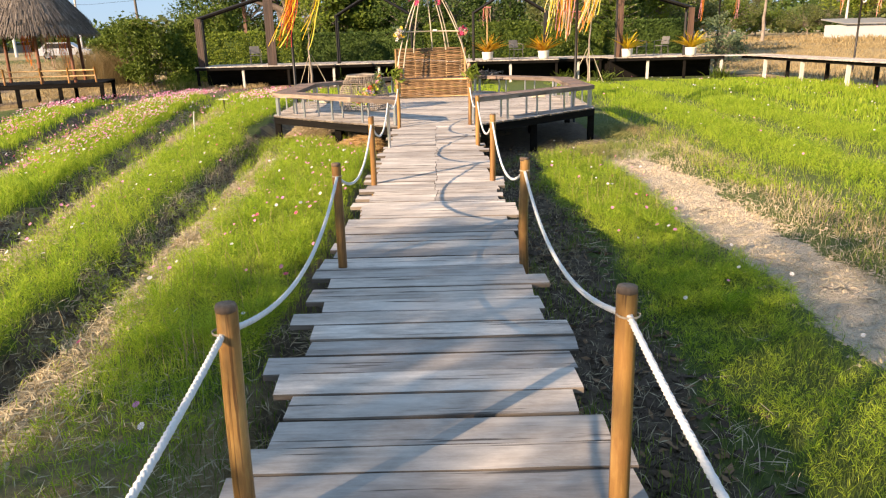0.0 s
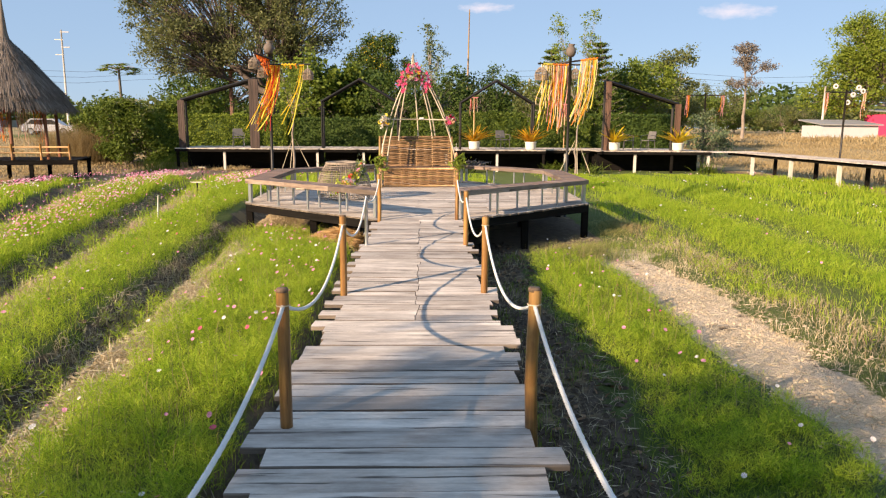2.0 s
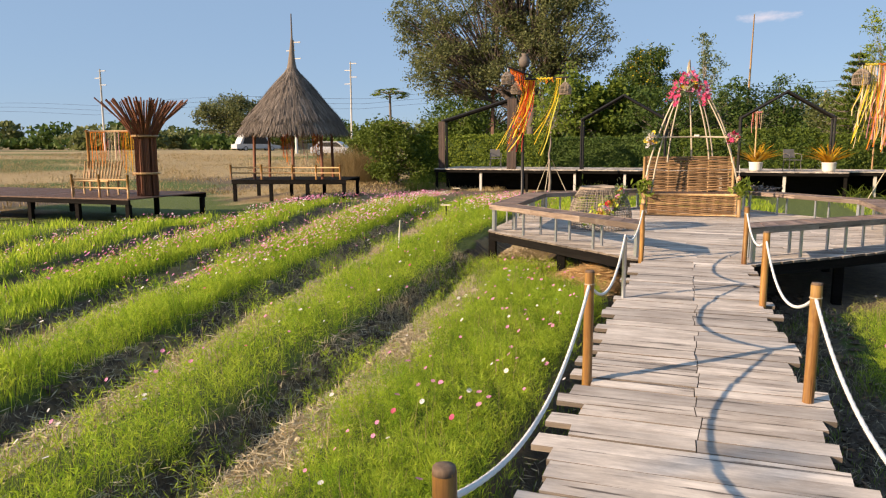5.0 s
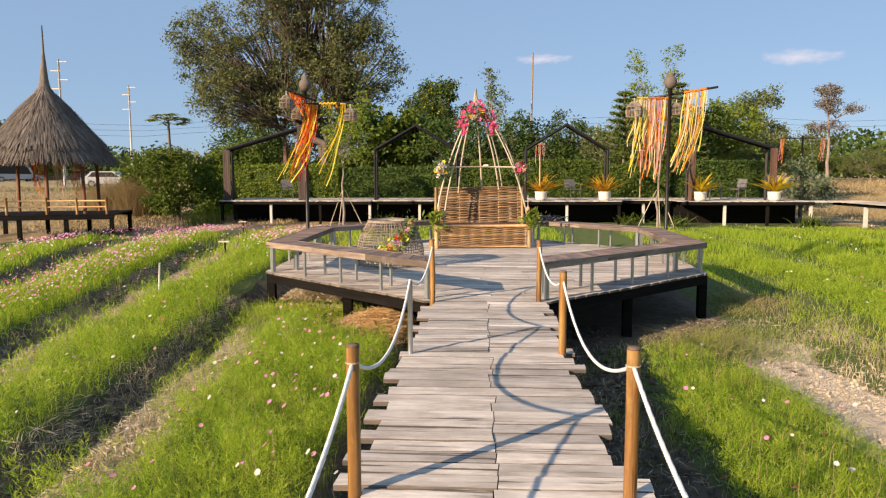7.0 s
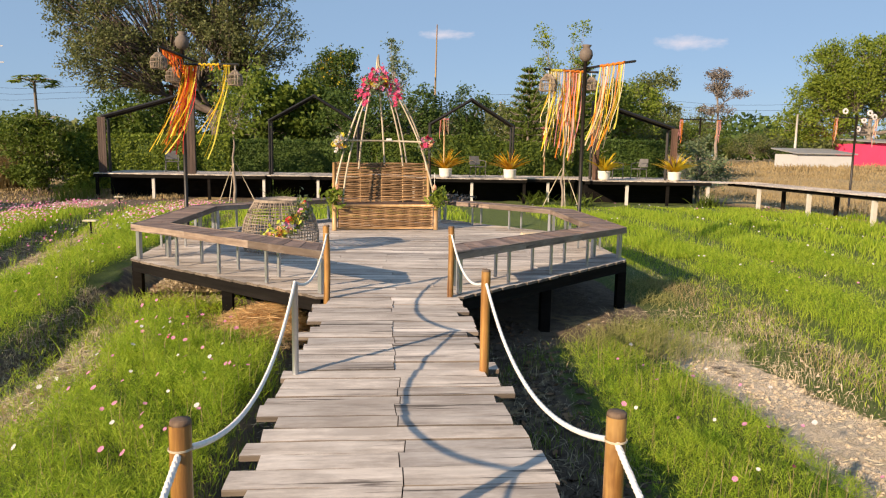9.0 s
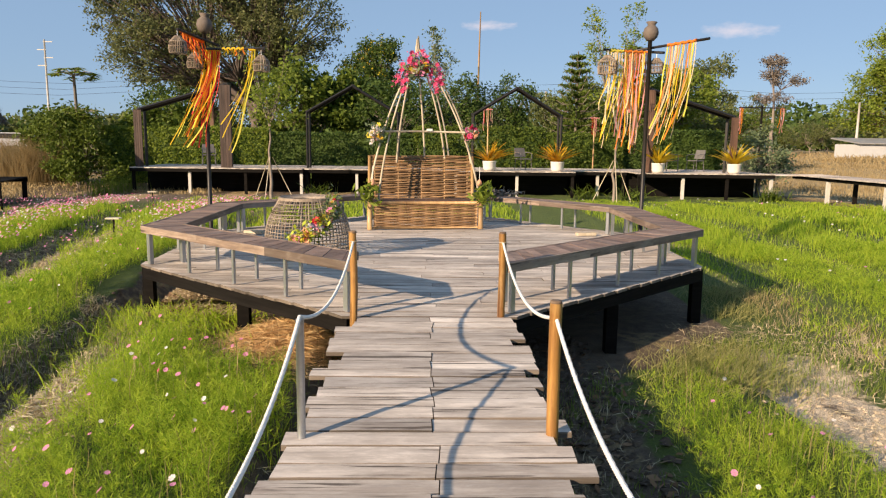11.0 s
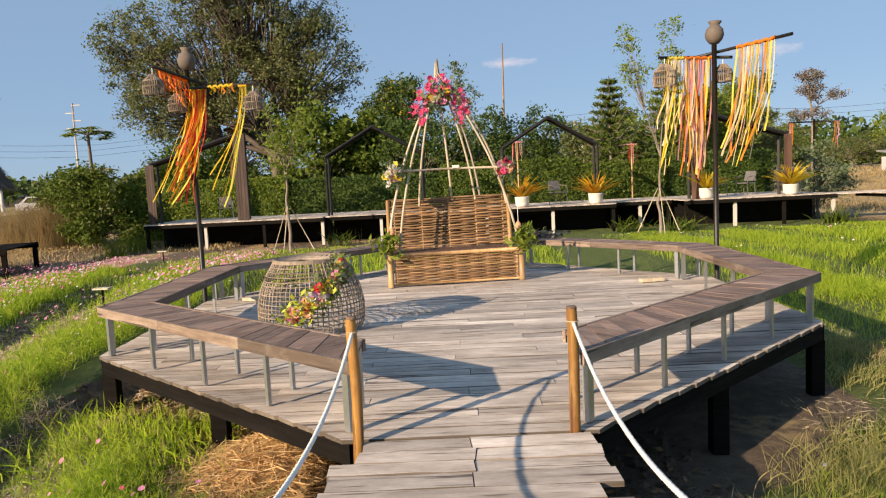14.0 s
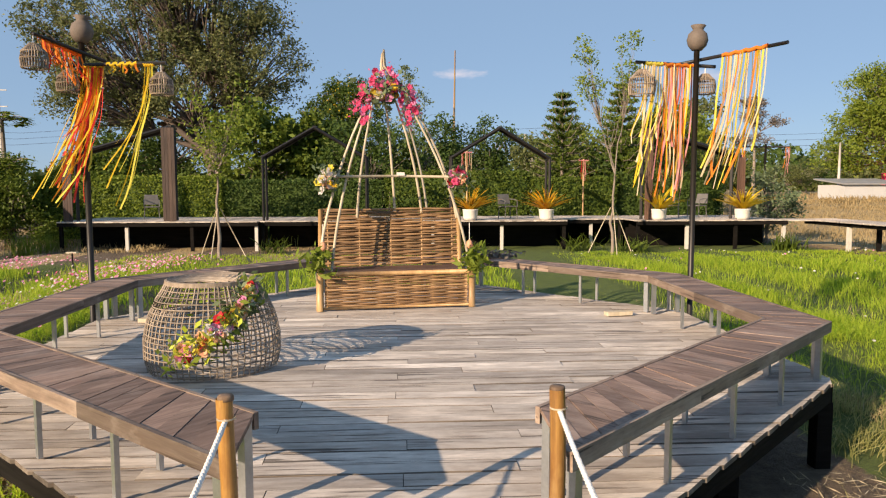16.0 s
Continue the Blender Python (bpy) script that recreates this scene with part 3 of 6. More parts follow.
def grow():
    fresh, dark = [], []
    for n, box, h, w, k in ((16000, (-3.2, -0.85, 2.6, 14), 0.21, 0.0034, left_green), (9000, (-2.75, -0.85, -2, 3.4), 0.12, 0.005, left_green),
                            (26000, (-6.4, -2.6, 2, 20), 0.25, 0.0045, left_green), (50000, (-9.6, -4.6, 4, 24), 0.27, 0.010, left_green),
                            (44000, (-14, -7.2, 8, 26), 0.28, 0.018, left_green), (15000, (-26, -14, 12, 27), 0.28, 0.024, left_green),
                            (14000, (1.2, 3.4, 6, 12.8), 0.18, 0.0034, right_green), (46000, (3.9, 9, 7, 20), 0.20, 0.007, right_green),
                            (42000, (9, 15, 10, 31), 0.27, 0.021, right_green), (46000, (2.5, 9, 18, 31), 0.24, 0.013, right_green),
                            (18000, (-8, 2.5, 20.5, 31), 0.26, 0.021, lambda x, y: 0.8 + 0 * x)):
        x, y = scatter(n, *box, k)
        fresh.append(blades(x, y, h, w))
    for n, box, h, w, k in ((40000, (1.2, 3.4, -1, 6.5), 0.10, 0.0042, right_green), (50000, (3.9, 9, -1, 8), 0.16, 0.010, right_green),
                            (9000, (-1.3, -0.7, 0, 13), 0.12, 0.007, lambda x, y: 0.40 + 0.6 * wave(x, y, 3)),
                            (14000, (0.75, 1.6, 0, 12), 0.12, 0.007, lambda x, y: 0.25 + 0.75 * wave(x, y, 3.6)),
                            (7000, (-3.8, -0.8, 11.6, 14.8), 0.18, 0.009, lambda x, y: 0.6 * step(0.2, 0.7, beside_deck(x, y))),
                            (7000, (1.7, 4.2, 11.6, 15.0), 0.16, 0.008, lambda x, y: step(0.45, 1.1, beside_deck(x, y)) * 0.6)):
        x, y = scatter(n, *box, k)
        dark.append(blades(x, y, h, w, 0.6))
    for n, box, hh, per, ln, wd, k in ((14500, (-3.2, -0.85, 3.2, 13.4), 0.25, 26, 0.062, 0.0040, left_green), (3200, (-3.2, -0.85, 0.6, 3.6), 0.14, 16, 0.05, 0.004, lambda x, y: left_green(x, y) * step(0.8, 3.6, y)),
                                       (11500, (-6.0, -2.6, 3, 15), 0.27, 17, 0.075, 0.0058, left_green), (7500, (-8.6, -4.4, 9, 21), 0.28, 13, 0.10, 0.009, left_green),
                                       (9500, (1.2, 3.4, 4, 12.8), 0.175, 24, 0.058, 0.0040, right_green), (3500, (1.2, 3.4, 0, 4.2), 0.13, 16, 0.05, 0.004, right_green),
                                       (8500, (3.9, 9.5, 6, 20), 0.22, 14, 0.085, 0.008, right_green)):
        x, y = scatter(n, *box, lambda x, y: k(x, y) * (0.25 + 0.75 * mound(x, y)))
        fresh.append(plumes(x, y, hh, per, ln, wd))
    stuff("cosmos_foliage", fresh, GRASS, "dense feathery light green cosmos foliage on the beds", "foliage")
    stuff("short_grass", dark, GRASS_DARK, "short dark green grass along the boardwalk", "grass")
    st = []
    for n, box, l, w in ((60000, (-4.4, -2.2, -1, 14.5), 0.15, 0.007), (40000, (-7.0, -4.4, 2, 20), 0.17, 0.009), (24000, (-9.4, -6.8, 4, 24), 0.2, 0.012),
                         (16000, (-2.5, -0.8, -1, 4.0), 0.16, 0.006), (5000, (-1.0, -0.65, -1, 11.5), 0.13, 0.006), (2500, (0.7, 1.7, -1, 12), 0.11, 0.005),
                         (9000, (1.5, 6.5, -1, 8), 0.15, 0.007), (9000, (2.8, 5.0, 3, 14), 0.13, 0.006)):
        x, y = scatter(n, *box, lambda x, y: (0.6 + 0.5 * wave(x, y, 2.4, 5.0)) * np.clip((0.35 + furrow(x, y)[0] + 0.5 * furrow(x, y)[1]) * (1 - 0.97 * left_green(x, y) * step(2.5, 4, y)) if box[1] < 0 else 1 - 0.9 * right_green(x, y), 0.02, 1))
        st.append(litter(x, y, l, w, 0.05))
    stuff("straw_litter", st, STRAW, "pale dry straw and stalks strewn in furrows", "straw")
    x, y = scatter(48000, -2.6, -0.7, 11.2, 13.6, lambda x, y: np.exp(-((x + 1.36) / 0.46) ** 2 - ((y - 12.35) / 0.5) ** 2))
    q = litter(x, y, 0.21, 0.006, 0.04) + (np.exp(-((x + 1.36) / 0.5) ** 2 - ((y - 12.35) / 0.55) ** 2) * RNG.uniform(0, 0.24, len(x)))[:, None, None] * np.array([0, 0, 1.0])
    stuff("straw_heap", q, GOLD_STRAW, "loose heap of golden straw beside the deck", "straw")
    x, y = scatter(5200, -3.9, -1.2, 11.4, 14.9, lambda x, y: step(-0.6, 0.0, beside_deck(x, y)) * step(0.8, 0.3, beside_deck(x, y)))
    x2, y2 = scatter(1200, 0.75, 1.7, -1, 13, lambda x, y: 0.5 + 0.5 * wave(x, y, 2.7))
    fallen = np.stack([np.concatenate([x, x2]), np.concatenate([y, y2])])
    p = np.stack([fallen[0], fallen[1], relief(fallen[0], fallen[1]) + RNG.uniform(0.005, 0.03, fallen.shape[1])], -1)
    d = RNG.normal(0, 1, p.shape) * np.array([1, 1, 0.3])
    d *= (RNG.uniform(0.03, 0.055, len(p)) / np.linalg.norm(d, axis=1))[:, None]
    side = np.cross(d, np.array([0, 0, 1.0]) + RNG.normal(0, 0.35, p.shape)) * 0.4
    stuff("fallen_leaves", np.stack([p - d, p + side, p + d, p - side], 1), FALLEN, "dry brown fallen leaves on bare soil beside the deck", "leaves")
    stub = []
    for n, box in ((52000, (-4.6, -2.2, 0, 14.5)), (34000, (-7.0, -4.6, 2, 20)), (20000, (-9.4, -6.7, 4, 24)), (9000, (4.3, 10, 3, 22)), (12000, (3.8, 5.0, 2, 14)), (3000, (0.9, 1.8, 0, 12)), (5000, (-2.4, -0.9, -1, 4))):
        x, y = scatter(n, *box, lambda x, y: np.clip(1 - 1.2 * (left_green(x, y) if box[1] < 0 else right_green(x, y)), 0, 1) * (0.45 + 0.55 * (furrow(x, y)[1] if box[1] < 0 else 1)) * (0.55 + 0.5 * wave(x, y, 2.7, 6.0)))
        stub.append(blades(x, y, 0.13, 0.006, 1.3))
    stuff("dry_stubble", stub, STRAW, "short dry stalks and dead grass between beds", "straw")
    x, y = scatter(5000, 4.2, 5.2, 2, 16, lambda x, y: 0.6 + 0.4 * wave(x, y, 2.2, 3.0))
    stems = [blades(x, y, 0.16, 0.006, 0.9)]
    for n, box in ((2000, (-3.3, -0.95, 2.6, 13.5)), (1600, (-6.0, -3.4, 3, 18)), (900, (1.7, 3.2, 5, 12.6))):
        x, y = scatter(n, *box, left_green if box[1] < 0 else right_green)
        stems.append(blades(x, y, 0.40, 0.0035, 0.25))
    stuff("dry_stems", stems, DRY_GRASS, "thin yellowed flower stems and dry grass among the green", "stems")
    dry = []
    for n, box, h, w in ((64000, (15.7, 38, 14, 62), 0.6, 0.028), (36000, (34, 70, 34, 82), 0.8, 0.07), (12000, (15, 36, 60, 84), 0.7, 0.07), (3000, (36, 48, 64, 69), 1.3, 0.07), (60000, (-62, -14, 30, 68), 0.38, 0.045), (9000, (-20, -8, 32, 38), 0.4, 0.03), (14000, (-60, -24, 12, 33), 0.4, 0.04)):
        x, y = scatter(n, *box, lambda x, y: 0.55 + 0.5 * wave(x, y, 0.5))
        dry.append(blades(x, y, h, w, 0.6))
    stuff("dry_grass", dry, DRY_GRASS, "tall dry straw-coloured grass across the far field", "grass")


grow()


def clods(name, x, y, r, material, label):
    """Small broken lumps of earth, each a squashed octahedron with shifted corners."""
    n = len(x)
    c = np.stack([x, y, relief(x, y)], -1)
    s = (r * RNG.uniform(0.35, 1.3, n))[:, None]
    d = [s * (np.array(v) + RNG.normal(0, 0.22, (n, 3))) for v in ((1, 0, 0.1), (0, 1, 0.1), (-1, 0, 0.1), (0, -1, 0.1), (0, 0, 0.5))]
    out = []
    for i in range(4):
        a, e, t = c + d[i], c + d[(i + 1) % 4], c + d[4]
        out.append(np.stack([a, e, 0.5 * (e + t) + 0.12 * s, t], 1))
    stuff(name, out, material, label, "soil")


SAND_CLOD = plain("sandy_clods", (0.50, 0.405, 0.29), 0.95, 0, 6, 0.25, 40, 0.5, 0.01)
x, y = scatter(24000, 2.7, 4.4, -1, 13.6, lambda x, y: cover(x, y)[1] * 0.8 * (0.5 + 0.6 * wave(x, y, 3.3)) + 0.03)
clods("sandy_clods", x, y, 0.022, SAND_CLOD, "crumbled pale sandy lumps along the bare path")
x, y = scatter(38000, -8.2, -1.9, 0.5, 18, lambda x, y: furrow(x, y)[0] * (0.55 + 0.5 * wave(x, y, 3.1, 2.0)))
clods("crumbled_soil", x, y, 0.021, plain("crumbled_soil", (0.46, 0.37, 0.25), 0.95, 0, 6, 0.35, 40, 0.5, 0.01), "crumbled light brown soil along the furrows")
x, y = scatter(7000, 0.72, 1.9, -2, 13.5, lambda x, y: 0.7 * step(1.9, 1.2, x))
x2, y2 = scatter(7000, -5.6, -2.5, 0, 15, lambda x, y: 0.5 * furrow(x, y)[1])
clods("dark_clods", np.concatenate([x, x2]), np.concatenate([y, y2]), 0.04, SOIL_DARK, "dark lumps of turned soil beside the boardwalk")


def blooms(name, x, y, r, z, material, label, petals=7):
    """Open cosmos flowers, petal by petal, facing up and towards the light."""
    n = len(x)
    c = np.stack([x, y, relief(x, y) + z * RNG.uniform(0.75, 1.25, n)], -1)
    nrm = np.stack([RNG.normal(-0.35, 0.35, n), RNG.normal(-0.45, 0.35, n), np.ones(n)], -1)
    nrm /= np.linalg.norm(nrm, axis=1)[:, None]
    a = np.cross(nrm, np.array([0, 1.0, 0]))
    a /= np.linalg.norm(a, axis=1)[:, None]
    b = np.cross(nrm, a)
    rr = r * RNG.uniform(0.6, 1.15, n)
    out = []
    for i in range(petals):
        t0, t1 = 2 * np.pi * i / petals, 2 * np.pi * (i + 0.86) / petals
        e0 = c + rr[:, None] * (math.cos(t0) * a + math.sin(t0) * b) + 0.15 * rr[:, None] * nrm
        e1 = c + rr[:, None] * (math.cos(t1) * a + math.sin(t1) * b) + 0.15 * rr[:, None] * nrm
        tm = (t0 + t1) / 2
        m_ = c + 1.08 * rr[:, None] * (math.cos(tm) * a + math.sin(tm) * b) + 0.15 * rr[:, None] * nrm
        out.append(np.stack([c, e0, m_, e1], 1))
    stuff(name, out, material, label, "flowers")


def flower_beds():
    spots = {"pink": [], "white": [], "deep": []}
    for key, n, box in (("pink", 120, (-2.9, -0.95, 5, 12.5)), ("pink", 40, (-2.7, -0.95, 1, 13)), ("white", 50, (-2.7, -0.95, 1, 13)), ("deep", 12, (-2.7, -0.95, 1, 13)),
                        ("pink", 70, (-5.0, -3.2, 2, 18)), ("white", 80, (-5.0, -3.2, 2, 18)), ("deep", 12, (-5.0, -3.2, 2, 18)),
                        ("pink", 900, (-14, -5.2, 10, 26)), ("pink", 1500, (-12, -5.6, 10, 22)), ("pink", 1500, (-9.8, -5.9, 9, 19)), ("white", 700, (-12, -5.6, 10, 22)), ("deep", 260, (-11, -6.2, 9, 20)), ("white", 520, (-14, -5.2, 7, 26)), ("deep", 200, (-12, -5.2, 9, 24)),
                        ("pink", 3000, (-15, -3.5, 21, 28)), ("white", 1100, (-20, -3.5, 20, 28)), ("deep", 500, (-15, -3.5, 21, 28)),
                        ("pink", 30, (1.5, 3.2, 4, 12.5)), ("white", 34, (1.4, 3.2, 3, 12.5)), ("deep", 6, (1.5, 3.2, 6, 12.5)),
                        ("white", 150, (4.5, 14, 8, 29)), ("pink", 60, (4.5, 14, 6, 29))):
        keep = (lambda x, y: np.clip(left_green(x, y) * 1.2, 0, 1)) if box[1] < 0 else right_green
        spots[key].append(scatter(n, *box, keep))
    for key, mat, nm in (("pink", PINK, "pink"), ("white", WHITE_P, "white"), ("deep", DEEP_PINK, "magenta")):
        x, y = np.concatenate([s[0] for s in spots[key]]), np.concatenate([s[1] for s in spots[key]])
        far = step(14, 24, np.hypot(x, y))
        blooms(nm + "_cosmos", x, y, 0.0175 + 0.006 * far, 0.29, mat, "small open " + nm + " cosmos flowers over the beds")


flower_beds()

# ---- boardwalk ----


def plank_geo(x0, x1, y0, y1, z1, thick=0.032, skew=0.0, ends=None):
    """A board with slightly uneven ends and softened top edges."""
    e = 0.003
    j = RNG.uniform(-0.0008, 0.0008, 8)
    xa0, xa1 = (x0, x0) if ends is None else ends[0]
    xb0, xb1 = (x1, x1) if ends is None else ends[1]
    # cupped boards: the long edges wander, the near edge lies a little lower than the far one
    n = 6
    s = np.linspace(0, 1, n)
    sag = 0.0025 + RNG.uniform(0, 0.003)
    w0, w1 = RNG.uniform(-0.004, 0.004, n), RNG.uniform(-0.004, 0.004, n)
    q0, q1 = RNG.uniform(-0.0012, 0.0012, n), RNG.uniform(-0.0012, 0.0012, n)
    c0, c1 = RNG.uniform(0.002, 0.007, n), RNG.uniform(0.001, 0.004, n)
    rows = [[(xa0 + (xb0 - xa0) * t, y0 + w0[i], z1 - sag - 0.006 + q0[i]) for i, t in enumerate(s)],
            [(xa0 + (xb0 - xa0) * t, y0 + w0[i] + c0[i], z1 - sag + q0[i]) for i, t in enumerate(s)],
            [(0.5 * (xa0 + xa1) + 0.5 * (xb0 + xb1 - xa0 - xa1) * t, 0.5 * (y0 + y1), z1 - 0.3 * sag) for t in s],
            [(xa1 + (xb1 - xa1) * t, y1 + w1[i] - c1[i], z1 + q1[i]) for i, t in enumerate(s)],
            [(xa1 + (xb1 - xa1) * t, y1 + w1[i], z1 - 0.005 + q1[i]) for i, t in enumerate(s)]]
    low = [[(x, y, z1 - thick) for x, y, _ in (rows[k][0], rows[k][-1])] for k in (0, 4)]
    g = Geo()
    f = [(r * n + i, r * n + i + 1, (r + 1) * n + i + 1, (r + 1) * n + i) for r in (1, 2, 0, 3) for i in range(n - 1)]
    o = 5 * n
    f += [(o, o + 1, *range(n - 1, -1, -1)), (o + 3, o + 2, *range(4 * n, 5 * n))]
    f += [(o + 1, o, o + 2, o + 3), (o + 2, o, 0, n, 2 * n, 3 * n, 4 * n), (o + 1, o + 3, 5 * n - 1, 4 * n - 1, 3 * n - 1, 2 * n - 1, n - 1)]
    g.add(sum(rows, []) + low[0] + low[1], f)
    me = g.mesh("plank")
    me.materials.append(GREY_WOOD)
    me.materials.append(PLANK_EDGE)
    # all faces but the top take the edge colour that draws shaded gap lines
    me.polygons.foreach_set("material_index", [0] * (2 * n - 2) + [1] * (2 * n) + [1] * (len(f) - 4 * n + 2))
    return me


def boardwalk():
    top = thing("boardwalk", "weathered grey plank boardwalk on dark joists", "boardwalk", kind="structure")
    for x in (-0.48, 0.0, 0.48):
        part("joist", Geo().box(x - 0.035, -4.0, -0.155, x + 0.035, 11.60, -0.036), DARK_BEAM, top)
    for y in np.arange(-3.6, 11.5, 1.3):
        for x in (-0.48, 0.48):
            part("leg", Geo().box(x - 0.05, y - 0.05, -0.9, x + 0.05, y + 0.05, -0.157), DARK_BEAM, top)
    y = -4.0
    while y < 11.55:
        w = min(RNG.uniform(0.17, 0.225) if y < 4.6 else RNG.uniform(0.14, 0.195), 11.62 - y)
        l, r = -0.66 + RNG.uniform(-0.13, 0.06), 0.64 + RNG.uniform(-0.05, 0.11)
        sk = RNG.uniform(-0.012, 0.012)
        gap = RNG.choice([0.006, 0.010, 0.014, 0.020])
        spans = [(l, r)] if y < 5.6 or RNG.random() < 0.12 else [(l, 0.01 + (cut := RNG.uniform(-0.012, 0.02)) - 0.003), (0.01 + cut + 0.003, r)]
        for a, b in spans:
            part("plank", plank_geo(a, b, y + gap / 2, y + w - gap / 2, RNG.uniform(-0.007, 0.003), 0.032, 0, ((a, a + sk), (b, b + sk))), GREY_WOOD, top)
        y += w


# ---- deck ----
DECK = [(-0.72, 11.64), (0.72, 11.64), (3.36, 14.20), (3.42, 17.40), (1.25, 19.95), (-1.25, 19.95), (-3.46, 17.40), (-3.40, 14.10)]


def deck_span(y):
    xs = []
    for (x0, y0), (x1, y1) in zip(DECK, DECK[1:] + DECK[:1]):
        if min(y0, y1) <= y <= max(y0, y1) and y0 != y1:
            xs.append(x0 + (x1 - x0) * (y - y0) / (y1 - y0))
    return min(xs), max(xs)


def deck():
    top = thing("deck", "octagonal weathered grey timber deck on black legs", "deck", kind="structure")
    y, row = 11.645, 0
    while y < 19.93:
        w = min(RNG.uniform(0.14, 0.18), 19.945 - y)
        g = RNG.choice([0.007, 0.011, 0.015, 0.021])
        (l0, r0), (l1, r1) = deck_span(y + g), deck_span(y + w - g)
        l, r = max(l0, l1), min(r0, r1)
        cuts = [c for c in np.arange(-3.4 + (row % 3) * 0.66 + RNG.uniform(-0.15, 0.15), 3.4, 2.0) if l + 0.35 < c < r - 0.35]
        edges = [None, *cuts, None]
        for a, b in zip(edges, edges[1:]):
            ea = (l0, l1) if a is None else (a + 0.002, a + 0.002)
            eb = (r0, r1) if b is None else (b - 0.002, b - 0.002)
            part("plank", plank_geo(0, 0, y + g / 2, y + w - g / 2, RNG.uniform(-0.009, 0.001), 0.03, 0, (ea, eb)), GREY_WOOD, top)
        y, row = y + w, row + 1
    for (x0, y0), (x1, y1) in zip(DECK, DECK[1:] + DECK[:1]):
        if y0 == y1 == 11.64:
            continue
        ln, an = math.hypot(x1 - x0, y1 - y0), math.degrees(math.atan2(y1 - y0, x1 - x0))
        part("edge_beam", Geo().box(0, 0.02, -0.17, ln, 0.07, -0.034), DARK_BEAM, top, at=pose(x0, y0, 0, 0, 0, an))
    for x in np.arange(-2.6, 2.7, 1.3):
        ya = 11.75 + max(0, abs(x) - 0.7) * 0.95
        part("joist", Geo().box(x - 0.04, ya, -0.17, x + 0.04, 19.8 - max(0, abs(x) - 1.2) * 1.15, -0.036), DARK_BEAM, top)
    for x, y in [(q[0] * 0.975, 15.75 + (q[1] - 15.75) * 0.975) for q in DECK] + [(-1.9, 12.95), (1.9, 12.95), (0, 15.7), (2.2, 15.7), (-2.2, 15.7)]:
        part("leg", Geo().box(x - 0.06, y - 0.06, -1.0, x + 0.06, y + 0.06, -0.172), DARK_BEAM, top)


# ---- rope rails ----
def rope_post(x, y, h, lean=0.0, r=0.0305):
    ob = thing("rope_post", "round varnished brown timber post beside the boardwalk", "post", "posts of the rope rail", m=pose(x, y, 0, lean, RNG.uniform(-1, 1), RNG.uniform(0, 360)))
    zs = np.linspace(-0.55, h - 0.012, 9)
    wob = 0.004 * np.sin(zs * 7 + x * 9 + y)
    part("pole", Geo().tube([(wob[i], -wob[i], z) for i, z in enumerate(zs)], [r * (1.04 - 0.03 * i / 8) for i in range(9)], 14, caps=False), POST_WOOD, ob, smooth=True)
    part("top", Geo().lathe([(r * 1.0, h - 0.02), (r * 0.99, h - 0.006), (r * 0.90, h), (r * 0.3, h + 0.001)], 14), POST_END, ob, "darkened end grain", True)
    return ob


def rope_span(a, b, sag):
    """A laid rope of three strands hanging between two holes."""
    n = 200
    t = np.linspace(0, 1, n)
    p = np.outer(1 - t, a) + np.outer(t, b)
    p[:, 2] -= sag * 4 * t * (1 - t)
    ln = np.linalg.norm(np.diff(p, axis=0), axis=1).sum()
    d = np.gradient(p, axis=0)
    d /= np.linalg.norm(d, axis=1)[:, None]
    s = np.cross(d, (0, 0, 1.0))
    s /= np.linalg.norm(s, axis=1)[:, None]
    u = np.cross(s, d)
    ob = thing("rope", "white twisted rope slung between rail posts", "rope", "ropes of the rail")
    for k in range(3):
        ph = t * ln / 0.055 * 2 * np.pi + k * 2 * np.pi / 3
        part("strand", Geo().tube(p + 0.0036 * (np.cos(ph)[:, None] * s + np.sin(ph)[:, None] * u), 0.0078, 5), ROPE, ob, smooth=True)
    return ob


def rails():
    left = [(-0.60, -1.7, 0.74), (-0.555, 0.88, 0.775), (-0.615, 3.64, 0.70), (-0.645, 6.50, 0.705), (-0.648, 9.12, 0.60), (-0.635, 11.57, 0.73)]
    right = [(0.60, -1.7, 0.74), (0.595, 0.93, 0.775), (0.61, 3.60, 0.715), (0.62, 6.52, 0.70), (0.607, 9.17, 0.69), (0.61, 11.65, 0.72)]
    for side in (left, right):
        holes = []
        for x, y, h in side:
            if h == 0.60:
                ob = thing("metal_post", "thin grey galvanised pipe post of the rope rail", "post", "posts of the rope rail", m=pose(x, y, 0))
                part("pipe", Geo().tube([(0, 0, -0.5), (0, 0, h)], 0.021, 12), STEEL, ob, smooth=True)
                holes.append((x, y, h + 0.012))
            else:
                rope_post(x, y, h, RNG.uniform(-0.8, 0.8))
                holes.append((x, y, h - 0.085))
        for a, b in zip(holes, holes[1:]):
            rope_span(a, b, 0.10 if a[1] < 0 else 0.21 if a[1] < 3 else 0.26 if a[1] < 8.5 else 0.18)
        for x, y, z in holes[1:]:
            if z < 0.605 or z > 0.614:
                wrap = thing("rope_wrap", "thin cord lashed round a timber rail post", "cord", "lashings of the rope rail", m=pose(x, y, z))
                ang = np.linspace(0, 4 * np.pi, 26)
                part("coil", Geo().tube(np.stack([0.0335 * np.cos(ang), 0.0335 * np.sin(ang), np.linspace(-0.003, 0.004, 26)], -1), 0.0018, 5), PALE_POLE, wrap, smooth=True)


